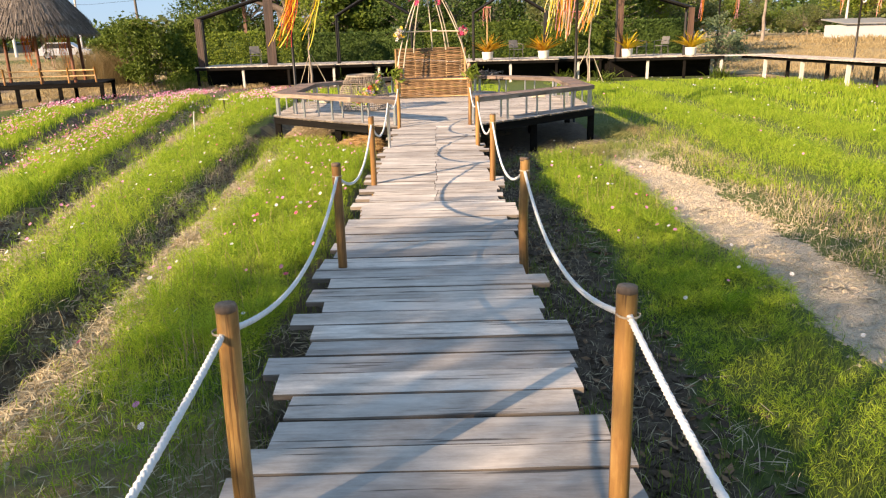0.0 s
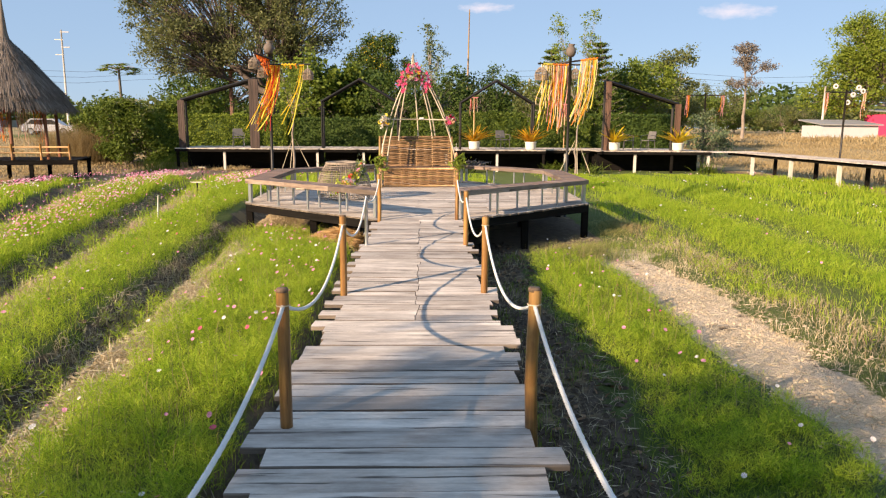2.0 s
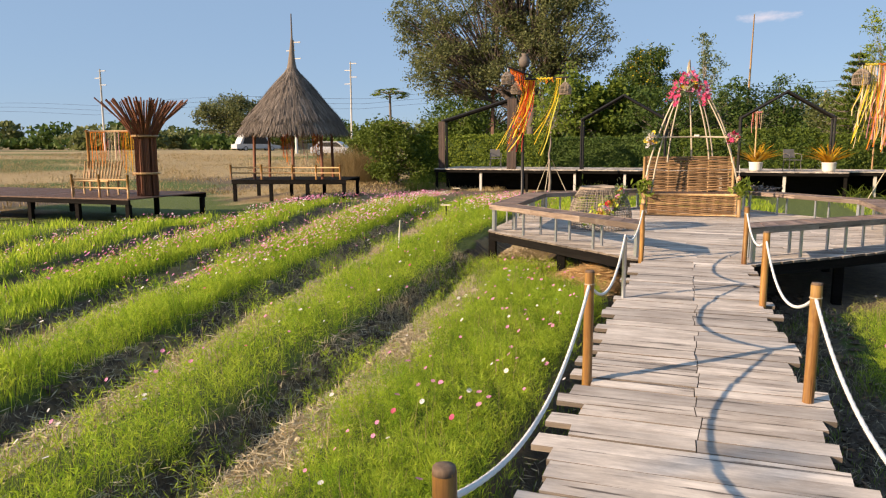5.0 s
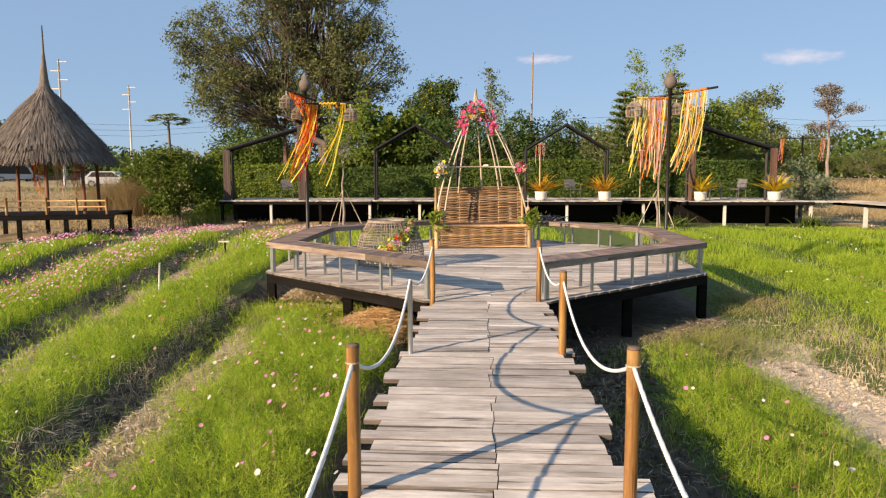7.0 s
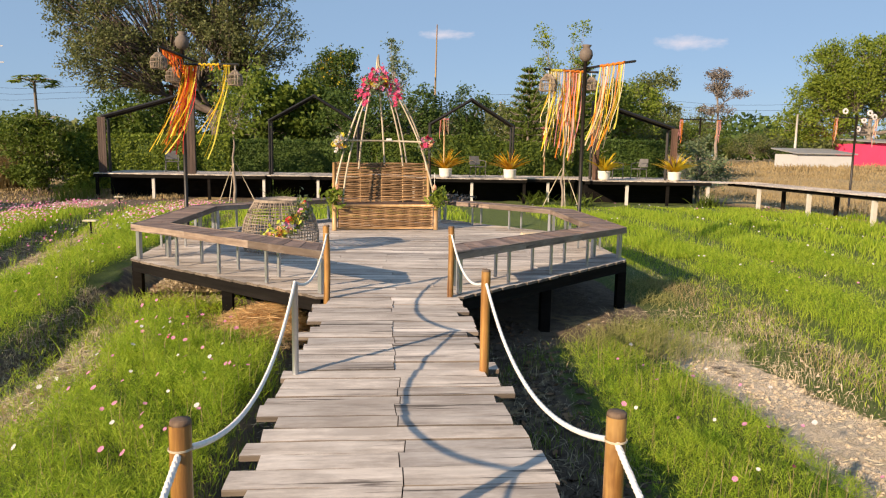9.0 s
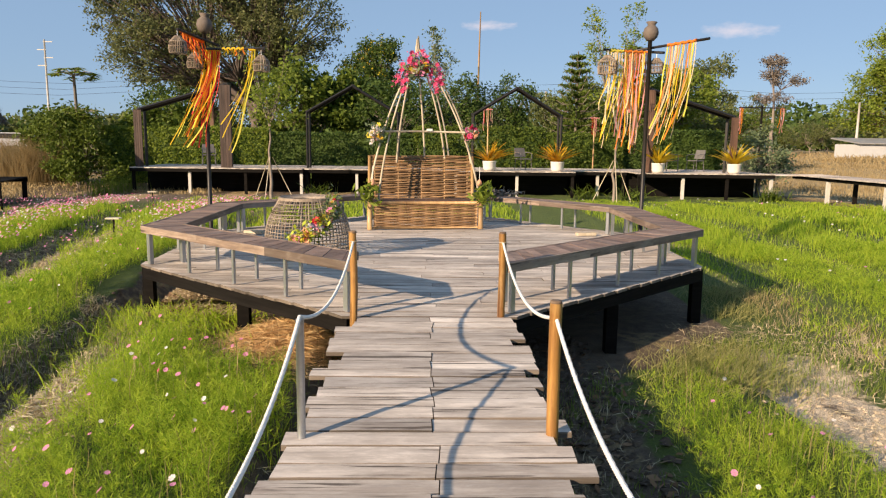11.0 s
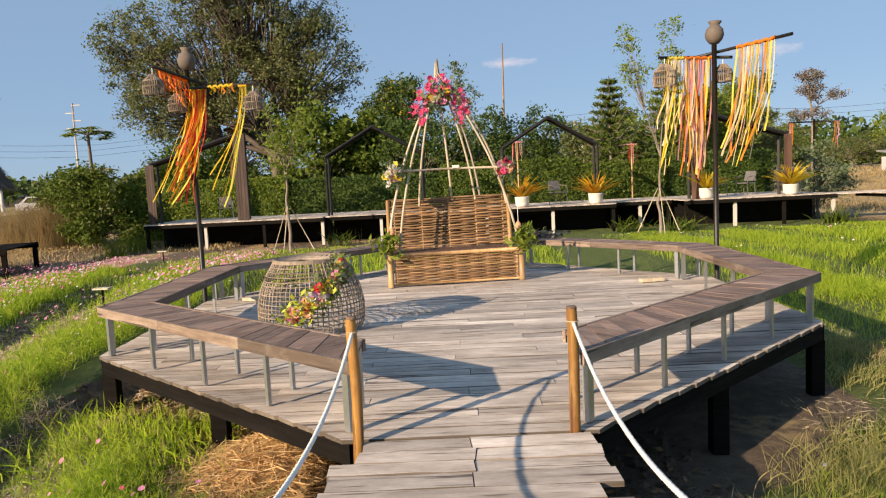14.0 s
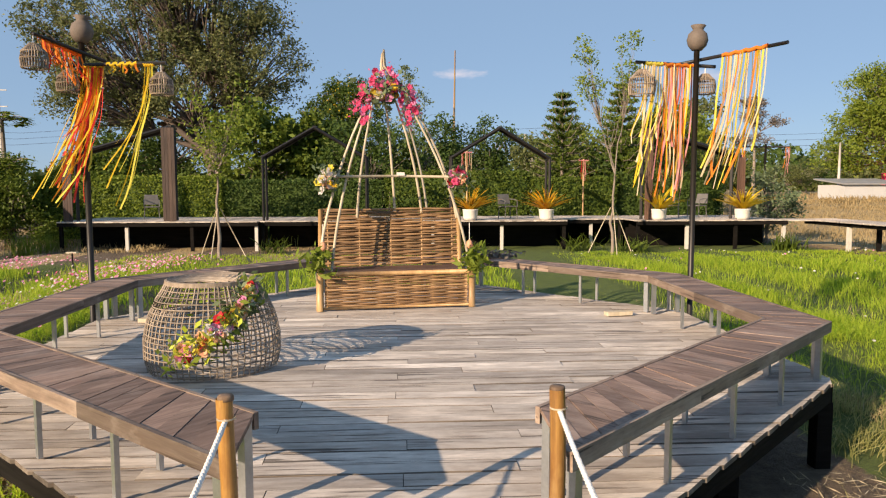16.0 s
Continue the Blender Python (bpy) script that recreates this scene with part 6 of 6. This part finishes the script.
for bx, by, br, bz, mt in ((-12.2, 38.6, 1.5, 2.2, LEAF_HEDGE), (-16.9, 39.0, 1.3, 1.9, LEAF_HEDGE), (16.6, 50, 2.2, 5.0, LEAF_OLIVE), (7.5, 44, 2.0, 3.4, LEAF_OLIVE), (10.6, 41, 1.9, 3.6, LEAF_HEDGE), (12.6, 43, 2.3, 3.9, LEAF_LIGHT), (9.2, 39.2, 1.5, 2.4, LEAF_DARK), (4.0, 47, 2.6, 3.6, LEAF_DARK), (15.6, 47, 2.2, 2.8, LEAF_OLIVE), (18.5, 56, 2.6, 3.0, LEAF_HEDGE), (23, 62, 3.2, 3.2, LEAF_HEDGE), (30, 76, 4.5, 4.6, LEAF_OLIVE), (26, 86, 3.4, 3.6, LEAF_HEDGE), (35, 88, 3.6, 3.4, LEAF_OLIVE), (40, 92, 3.6, 3.2, LEAF_HEDGE), (45.5, 90, 3.4, 3.3, LEAF_OLIVE), (51, 96, 4.0, 3.6, LEAF_DARK)):
    tree("background_tree", "rounded green tree behind the terrace", (bx, by, -0.1), (0, 0, bz * 0.45), [((bx - 0.3 * br, by, bz * 0.85), (br * 0.8, br * 0.7, bz * 0.45), 1), ((bx + 0.4 * br, by, bz * 1.0), (br * 0.7, br * 0.6, bz * 0.45), 1)], 80, 6500, 0.20, mt, BARK, 0.13, 0.32, group="background trees")
tree("mango_tree", "large full green tree behind the pink house", (50.5, 76, 0.5), (0, 0, 3.6), [((47.6, 76, 9.0), (3.6, 3.2, 2.8), 1), ((52.5, 76, 8.6), (4.4, 3.6, 3.8), 1), ((50.0, 75.5, 11.8), (3.6, 3.0, 2.2), 0.7), ((46.4, 76, 5.6), (2.8, 2.5, 2.2), 0.5), ((56.5, 76, 5.8), (4, 3, 3), 0.6), ((44.2, 76, 7.8), (2.4, 2.2, 2.0), 0.45), ((45.4, 76, 11.0), (2.6, 2.2, 2.2), 0.5), ((42.4, 76, 4.6), (2.4, 2, 2.0), 0.4)], 480, 42000, 0.30, LEAF_LIGHT, BARK, 0.45, 0.5)
tree("rain_tree", "broad umbrella-shaped dark tree beyond the far road", (-69.5, 100, 0.8), (0, 0, 3.5), [((-72.5, 100, 6.2), (3.8, 3, 2.2), 1), ((-66.5, 100, 6.2), (3.6, 3, 2.2), 1), ((-69.5, 100, 7.6), (4.2, 3, 2.0), 1), ((-70, 99.5, 3.6), (5.5, 2.5, 2.2), 0.8)], 160, 14000, 0.42, LEAF_SHADE, BARK, 0.4, 0.6)
tree("dry_tree", "tall bare-looking brown tree far across the field", (33.0, 74, 0.4), (0, 0, 5.5), [((32.7, 74, 9.4), (1.5, 1.2, 0.55), 1), ((34.0, 74, 7.7), (1.9, 1.2, 0.45), 0.7), ((32.6, 74, 8.3), (1.2, 1.2, 0.5), 0.6), ((32.6, 74, 6.0), (1.8, 1.3, 0.6), 0.7)], 64, 3600, 0.22, LEAF_DRY, BARK, 0.16, 0.28)
tree("bushy_shrub", "pale grey-green shrub beside the walkway", (13.5, 34.4, -0.35), (0, 0, 0.6), [((13.5, 34.4, 1.2), (0.9, 0.8, 1.1), 1), ((14.2, 34.8, 0.7), (0.8, 0.7, 0.8), 0.6)], 50, 2400, 0.15, LEAF_BLUE, BARK, 0.05, 0.2, stems=3)


def araucaria(x, y, z, h):
    ob = thing("norfolk_pine", "tiered dark green conifer behind the terrace", "tree", m=pose(x, y, z))
    part("trunk", Geo().tube([(0, 0, -0.2), (0, 0, h)], np.array([0.11, 0.02]), 8), BARK, ob, smooth=True)
    arms, pts = Geo(), []
    for zz in np.arange(0.9, h - 0.1, 0.34):
        r = 2.1 * (1 - zz / h) ** 0.85 + 0.12
        k0 = RNG.uniform(0, 6.28)
        for k in range(7):
            a = k0 + k * 2 * math.pi / 7
            e = np.array([r * math.cos(a), r * math.sin(a), zz + 0.22 * r])
            arms.tube([(0, 0, zz), tuple(0.6 * e + np.array([0, 0, 0.35 * zz])), tuple(e)], 0.014, 4)
            t = RNG.random(110)[:, None]
            pts.append(np.array([0, 0, zz]) + (e - np.array([0, 0, zz])) * t + RNG.normal(0, 0.075, (110, 3)) * np.array([1, 1, 0.5]))
    part("branch_work", arms, BARK, ob)
    part("needle_work", quads("needle_work", leaf_quads(np.concatenate(pts), 0.17, 0.2, 0.3)), LEAF_HEDGE, ob)


araucaria(6.85, 38.9, -0.3, 5.95)
araucaria(9.3, 38.6, -0.3, 6.4)


def palm_like(name, label, x, y, z, h, n, l, mat, droop=0.5):
    ob = thing(name, label, "tree", m=pose(x, y, z))
    part("trunk", Geo().tube([(0, 0, -0.2), (0.05, 0, h * 0.5), (0, 0, h)], [0.10, 0.08, 0.06], 8), BARK, ob, smooth=True)
    stalks, lobes = Geo(), []
    for k in range(n):
        a, e = RNG.uniform(0, 6.28), RNG.uniform(-0.25, 0.9)
        tip = np.array([l * math.cos(a) * math.cos(e), l * math.sin(a) * math.cos(e), h + l * math.sin(e) * 0.55])
        stalks.tube([(0, 0, h), tuple(np.array([0, 0, h]) * 0.4 + tip * 0.6 + np.array([0, 0, 0.12])), tuple(tip)], 0.014, 4)
        for q in np.linspace(0, 2 * math.pi, 9, endpoint=False) + RNG.uniform(0, 1):
            r = 0.42 * RNG.uniform(0.75, 1.15)
            d = np.array([r * math.cos(q), r * math.sin(q), -droop * RNG.uniform(0.15, 0.7) * r])
            side = np.array([-math.sin(q), math.cos(q), 0]) * 0.075
            lobes.append(np.stack([tip, tip + 0.55 * d - side, tip + d, tip + 0.55 * d + side]))
    part("stalk_work", stalks, PALE_BARK, ob)
    part("foliage", quads("foliage", np.array(lobes)), mat, ob)


palm_like("papaya_tree", "papaya tree with a flat crown of lobed leaves", -15.65, 38.4, -0.3, 4.5, 26, 0.85, LEAF_LIGHT)
palm_like("papaya_tree", "short papaya tree with drooping lobed leaves", -14.7, 37.0, -0.35, 2.75, 22, 0.8, LEAF_LIGHT)

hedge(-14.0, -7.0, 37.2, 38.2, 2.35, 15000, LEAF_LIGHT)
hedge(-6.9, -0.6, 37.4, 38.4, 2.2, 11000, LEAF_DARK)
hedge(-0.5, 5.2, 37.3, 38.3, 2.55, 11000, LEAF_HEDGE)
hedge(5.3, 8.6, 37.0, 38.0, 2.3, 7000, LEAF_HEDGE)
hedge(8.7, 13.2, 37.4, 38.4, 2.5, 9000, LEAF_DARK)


def clump(name, label, x, y, n, h, mat, w=0.03, spread=0.5, lean=0.7, category="grass"):
    z = float(relief(np.array([x]), np.array([y]))[0])
    ob = thing(name, label, category, m=pose(x, y, z))
    out = []
    for _ in range(n):
        a, e = RNG.uniform(0, 6.28), RNG.uniform(0, lean)
        l = h * RNG.uniform(0.6, 1.1)
        b = RNG.normal(0, spread, 2)
        s = np.linspace(0, 1, 5)
        rr, zz = l * s * math.sin(e) * (0.4 + 0.8 * s), l * s * math.cos(e) - 0.15 * l * s ** 2
        out.append(strap(np.stack([b[0] + rr * math.cos(a), b[1] + rr * math.sin(a), zz - 0.05], -1), [w, w, w * 0.8, w * 0.5, w * 0.1]))
    part("tuft_growth", quads("tuft_growth", np.concatenate(out)), mat, ob)


for cx, cy in ((-18.6, 38.2), (-17.8, 38.5), (-17.0, 38.0), (-16.4, 38.6), (-19.3, 38.6), (-17.4, 37.6)):
    clump("dry_reed_clump", "clump of tall dry straw-coloured reeds", cx, cy, 340, 2.5, DRY_GRASS, 0.025, 0.5, 0.6)
for cx, cy in ((-11.9, 32.2), (-11.5, 33.2)):
    clump("green_reed_clump", "clump of upright green reeds by the terrace", cx, cy, 120, 1.0, LEAF_LIGHT, 0.03, 0.35, 0.5)
for cx, cy in ((7.4, 31.4), (-3.9, 31.8), (1.7, 31.6), (5.9, 31.9), (12.6, 31.6)):
    clump("leafy_weed", "tall leafy green weed before the terrace", cx, cy, 60, 0.75, LEAF_HEDGE, 0.07, 0.25, 0.9, "plant")
for cx, cy in ((-2.3, 12.4), (-2.6, 12.9), (-1.75, 11.0), (-2.3, 11.5), (-1.5, 10.2), (-2.9, 13.3), (-2.2, 13.2), (-3.3, 13.9)):
    clump("leafy_weed", "bushy bright green weed beside the deck", cx, cy, 300, 0.33, GRASS, 0.017, 0.27, 1.2, "plant")
for cx, cy, k in ((2.75, 12.35, 240), (3.2, 12.8, 200), (2.6, 11.9, 160), (2.3, 11.6, 120), (-2.9, 13.2, 100), (-3.5, 13.6, 100), (4.0, 14.6, 120), (4.3, 15.6, 160), (2.95, 12.0, 120)):
    clump("grass_tuft", "rough tuft of mid-green grass beside the deck", cx, cy, 3 * k, 0.30, TUFT_GRASS, 0.009, 0.26, 1.0)


def far_woods():
    """The belt of trees that closes the view all round."""
    pts, dark = [], []
    for k in range(300):
        ahead = k % 4 != 0
        a = RNG.uniform(0.12, math.pi - 0.12) if ahead else RNG.uniform(0, 2 * math.pi)
        d = RNG.uniform(98, 165)
        h, w = RNG.uniform(3.5, 8.0) * (0.62 if 1.75 < a < 2.6 and k % 7 else 1.0), RNG.uniform(4, 8)
        c = np.array([d * math.cos(a), 12 + d * math.sin(a), 0.7])
        n = 600 if ahead else 120
        lumps = [in_blob((RNG.uniform(-0.5, 0.5) * w, 0, h * RNG.uniform(0.3, 0.75)), (w * 0.55, w * 0.5, h * 0.36), n // 5, 0.6) for _ in range(5)]
        (pts if k % 2 else dark).append(c + np.concatenate(lumps))
    stuff("far_woods", leaf_quads(np.concatenate(pts), 0.9, 0.1, 0.7), LEAF_OLIVE, "distant belt of olive-green trees round the fields", "trees")
    stuff("far_woods", leaf_quads(np.concatenate(dark), 0.9, 0.1, 0.7), LEAF_DARK, "distant belt of dark green trees round the fields", "trees")


far_woods()
# the tree behind the walker, whose crown dapples the start of the boardwalk
tree("shade_tree", "leafy tree beside the start of the boardwalk", (-10.6, -9.7, -0.7), (0, 0, 3.4), [((-10.6, -9.9, 6.0), (3.4, 3.0, 1.9), 1), ((-9.0, -11.1, 7.6), (3.2, 2.8, 2.2), 1), ((-7.8, -12.5, 5.6), (2.8, 2.4, 1.8), 0.6), ((-6.2, -13.9, 7.4), (3.0, 2.6, 2.0), 0.6), ((-11.6, -7.9, 6.0), (2.0, 1.6, 0.9), 0.55), ((-13.9, -10.2, 6.0), (1.5, 1.3, 1.0), 0.3)], 170, 8200, 0.24, LEAF_DARK, BARK, 0.25, 0.55)


# ---- houses, poles and far things ----
def shed(name, label, x, y, z, w, d, h, wall, roof, lip=0.3):
    ob = thing(name, label, "building", m=pose(x, y, z))
    part("wall", Geo().box(-w / 2, -d / 2, -0.5, w / 2, d / 2, h), wall, ob)
    part("roof", Geo().add([(-w / 2 - lip, -d / 2 - lip, h + 0.02), (w / 2 + lip, -d / 2 - lip, h + 0.02), (w / 2 + lip, d / 2 + lip, h + 0.5), (-w / 2 - lip, d / 2 + lip, h + 0.5),
                           (-w / 2 - lip, -d / 2 - lip, h + 0.14), (w / 2 + lip, -d / 2 - lip, h + 0.14), (w / 2 + lip, d / 2 + lip, h + 0.62), (-w / 2 - lip, d / 2 + lip, h + 0.62)], BOX), roof, ob)
    return ob


shed("white_shed", "low white shed with a flat grey sheet roof", 41.4, 71, 1.0, 5.4, 4, 0.8, WHITE_WALL, GREY_ROOF)
shed("pink_house", "bright pink single-storey house with a grey roof", 54.2, 74, 0.8, 12.6, 7, 2.2, PINK_WALL, GREY_ROOF, 0.5)
shed("long_shed", "long pale roadside shed far behind the fields", -66, 104, 0.7, 14, 6, 1.2, CONCRETE, GREY_ROOF)


def car(name, label, x, y, z, turn, paint, size=(4.4, 1.75, 1.45)):
    ob = thing(name, label, "car", m=pose(x, y, z, 0, 0, turn))
    L, W, H = size
    part("body", Geo().prism([(-L / 2, 0.35), (L / 2, 0.35), (L / 2, 0.75), (L * 0.30, 0.88), (L * 0.12, H), (-L * 0.30, H), (-L * 0.42, 0.95), (-L / 2, 0.9)], -W / 2, W / 2, pose(0, 0, 0, 90)), paint, ob)
    part("windows", Geo().prism([(L * 0.24, 0.93), (L * 0.10, H - 0.08), (-L * 0.28, H - 0.08), (-L * 0.36, 0.97)], -W / 2 - 0.01, W / 2 + 0.01, pose(0, 0, 0, 90)), BLACK_STEEL, ob)
    for xx in (-L * 0.3, L * 0.3):
        for yy in (-W / 2, W / 2 - 0.2):
            wheel = part("wheel", Geo().tube([(xx, yy, 0.33), (xx, yy + 0.2, 0.33)], 0.33, 14), BLACK_STEEL, ob)
            part("rim", Geo().tube([(xx, yy - 0.01, 0.33), (xx, yy + 0.21, 0.33)], 0.19, 12), STEEL, wheel)


SILVER = plain("silver_paint", (0.6, 0.6, 0.62), 0.35, 0.4, 2, 0.05, 30, 0.02)
car("parked_car", "silver car parked on the far road", -33.5, 66.0, 0.45, 12, SILVER)
car("white_van", "white van on the far road", -54.5, 84.0, 0.8, 55, WHITE_WALL, (6.0, 2.1, 2.5))


def utility_pole(x, y, z, h, arms, mat=CONCRETE):
    ob = thing("utility_pole", "tall grey utility pole beside the far road", "pole", "utility poles", m=pose(x, y, z))
    part("shaft", Geo().tube([(0, 0, -0.5), (0, 0, h)], np.array([0.16, 0.09]), 8), mat, ob, smooth=True)
    for k in range(arms):
        part("cross_arm", Geo().box(-0.9 if k % 2 else -0.15, -0.05, h - 0.3 - 0.9 * k, 0.15 if k % 2 else 0.9, 0.05, h - 0.2 - 0.9 * k), mat, ob)


for ux, uy, uh, ua in ((-43.1, 75.0, 13.1, 4), (-44.4, 92.0, 12.6, 4), (-73.9, 78.0, 11.3, 3), (41.3, 74.0, 5.6, 0), (7.6, 52.0, 4.6, 0), (8.4, 54.0, 4.3, 0), (20.5, 58.0, 5.4, 1)):
    utility_pole(ux, uy, 0.2, uh, ua)
pole = thing("bamboo_pole", "tall thin bare bamboo pole behind the terrace", "pole", m=pose(2.85, 47.0, -0.35))
part("shaft", Geo().tube([(0, 0, -0.3), (0.03, 0, 4.5), (0.1, 0, 9.1)], [0.075, 0.06, 0.03], 8), BAMBOO, pole, smooth=True)
for wz, wy in ((6.0, 86), (6.7, 87), (7.4, 88)):
    wire = thing("power_line", "thin dark power line across the far sky", "cable", "power lines", m=pose(0, wy, wz))
    s = np.linspace(-1, 1, 40)
    part("cable", Geo().tube(np.stack([s * 120, 0 * s, 0.9 * np.abs(np.sin(s * 9))], -1), 0.014, 4), BLACK_STEEL, wire)


def mobile_pole(x, y, h, cols, wheels):
    g = float(relief(np.array([x]), np.array([y]))[0])
    ob = thing("ornament_pole", "thin dark pole hung with cloth and ornaments", "pole", "ornament poles", m=pose(x, y, g))
    part("shaft", Geo().tube([(0, 0, -0.2), (0, 0, h - g)], 0.045, 8), BLACK_STEEL, ob, smooth=True)
    part("bar", Geo().tube([(-0.95, 0, h - g - 0.1), (0.95, 0, h - g - 0.1)], 0.03, 6), BLACK_STEEL, ob, smooth=True)
    for k in range(wheels):
        a = np.linspace(0, 2 * math.pi, 14, endpoint=False)
        cx, cz = (-0.5, 0.32, 0.55, 0.1, 0.75)[k], (0.15, -0.2, 0.1, -0.55, -0.05)[k]
        part("ornament_ring", Geo().tube(np.stack([cx + 0.085 * np.cos(a), 0 * a, h - g + cz + 0.085 * np.sin(a)], -1), 0.04, 6, closed=True), WHITE_P, ob, "white flower ring")
    for dx in (-0.85, 0.85):
        ribbons("pale cloth strips hanging from an ornament pole", (x + dx - 0.08, y, h - 0.12), (x + dx + 0.08, y, h - 0.12), 7, cols, 1.0, (-0.05, 0, 0), 0.03)


mobile_pole(18.9, 32.2, 3.2, ["cream", "pink", "orange"], 5)
mobile_pole(13.75, 35.2, 3.15, ["orange", "pink"], 0)
for sx, sy, sh, cols in ((2.6, 36.6, 2.9, ["pink", "red", "cream"]), (7.2, 36.7, 2.6, ["pink", "red"])):
    sp = thing("cloth_pole", "thin pole with red and white cloth strips", "pole", "cloth poles", m=pose(sx, sy, TZ - 1.0))
    part("shaft", Geo().tube([(0, 0, 0), (0, 0, sh + 0.6)], 0.03, 6), BAMBOO, sp)
    ribbons("red and white cloth strips tied to a thin pole", (sx - 0.2, sy - 0.04, sh), (sx + 0.2, sy - 0.04, sh), 9, cols, 0.8, (0, 0, 0), 0.02)


def lookout():
    ob = thing("lookout_railing", "dark timber lookout with a slatted railing in the trees", "railing", m=pose(-10.2, 48.5, 0))
    for x in (-2.4, 2.4):
        part("post", Geo().box(x - 0.1, -0.1, -0.5, x + 0.1, 0.1, 5.0), BROWN_BOARD, ob)
    part("floor_beam", Geo().box(-2.6, -0.6, 4.9, 2.6, 0.6, 5.05), BROWN_BOARD, ob)
    for z in (5.25, 5.85):
        part("rail", Geo().box(-2.5, -0.04, z, 2.5, 0.04, z + 0.08), BROWN_BOARD, ob)
    for x in np.linspace(-2.4, 2.4, 23):
        part("baluster", Geo().box(x - 0.03, -0.03, 5.05, x + 0.03, 0.03, 5.25 + 0.6), BROWN_BOARD, ob)


lookout()


def small_things():
    for x, y in ((-5.05, 13.98),):
        z = float(relief(np.array([x]), np.array([y]))[0])
        ob = thing("marker_stake", "thin white marker stake stuck in a flower bed", "stake", m=pose(x, y, z, 0, 4, 0))
        part("shaft", Geo().tube([(0, 0, -0.1), (0, 0, 0.62)], 0.016, 6), WHITE_POT, ob, smooth=True)
    for x, y in ((-5.9, 19.2), (-8.3, 27.5)):
        z = float(relief(np.array([x]), np.array([y]))[0])
        ob = thing("garden_lamp", "small flat solar garden lamp on a short stem", "lamp", "garden lamps", m=pose(x, y, z))
        part("stem", Geo().tube([(0, 0, -0.1), (0, 0, 0.42)], 0.02, 6), BLACK_STEEL, ob, smooth=True)
        part("head", Geo().box(-0.13, -0.08, 0.42, 0.13, 0.08, 0.445), PALE_POLE, ob)
    for x, y, a in ((2.55, 17.1, 12), (-2.75, 17.0, -20)):
        ob = thing("wood_offcut", "short pale timber offcut lying on the deck", "wood", "offcuts", m=pose(x, y, 0.006, 0, 0, a))
        part("block", Geo().box(-0.16, -0.05, 0, 0.16, 0.05, 0.045), PALE_POLE, ob)
    ob = thing("dry_leaf_heap", "dark dry leafy branch lying on the bench", "branch", m=pose(1.35, 19.55, 0.455))
    part("twig", Geo().tube([(-0.35, 0, 0.02), (0, 0.03, 0.06), (0.35, -0.02, 0.03)], 0.02, 5), BARK, ob)
    c = RNG.normal(0, 1, (140, 3)) * np.array([0.25, 0.07, 0.03]) + np.array([0, 0, 0.05])
    part("foliage", quads("foliage", leaf_quads(c, 0.12, 0.4)), LEAF_DRY, ob)


small_things()


def cloud(x, y, z, w, h, seed):
    """A thin far cloud: a flat sheet that fades to its edges."""
    g = Geo()
    ang = np.linspace(0, 2 * math.pi, 40, endpoint=False)
    v = [(0, 0, 0)] + [(math.cos(t), 0, math.sin(t)) for t in ang]
    g.add(v, [(0, 1 + i, 1 + (i + 1) % 40) for i in range(40)])
    m, nt, b = nodes_of("cloud_vapour")
    co = nt.nodes.new("ShaderNodeTexCoord")
    ln = nt.nodes.new("ShaderNodeVectorMath")
    ln.operation = "LENGTH"
    nt.links.new(co.outputs["Object"], ln.inputs[0])
    n = noise_node(nt, 2.2, 5, (1.6, 1, 0.8))
    sub = nt.nodes.new("ShaderNodeMath")
    sub.operation = "SUBTRACT"
    nt.links.new(n, sub.inputs[0])
    nt.links.new(ln.outputs["Value"], sub.inputs[1])
    fac = ramp(nt, sub.outputs[0], [(0.0, (0, 0, 0)), (0.5, (0.6, 0.6, 0.6))])
    e = nt.nodes.new("ShaderNodeEmission")
    e.inputs[0].default_value, e.inputs[1].default_value = (0.80, 0.74, 0.76, 1), 0.68
    t = nt.nodes.new("ShaderNodeBsdfTransparent")
    ms = nt.nodes.new("ShaderNodeMixShader")
    nt.links.new(fac, ms.inputs[0])
    nt.links.new(t.outputs[0], ms.inputs[1])
    nt.links.new(e.outputs[0], ms.inputs[2])
    nt.links.new(ms.outputs[0], nt.nodes["Material Output"].inputs[0])
    ob = part("backdrop", g, m)
    ob.matrix_world = Matrix.Translation((x, y, z)) @ Matrix.Diagonal((w, 1, h, 1))
    tagged(ob, "thin pale cloud low in the blue sky", "cloud", kind="structure")


cloud(79, 989, 158, 80, 14, 1)
cloud(386, 916, 146, 105, 20, 2)
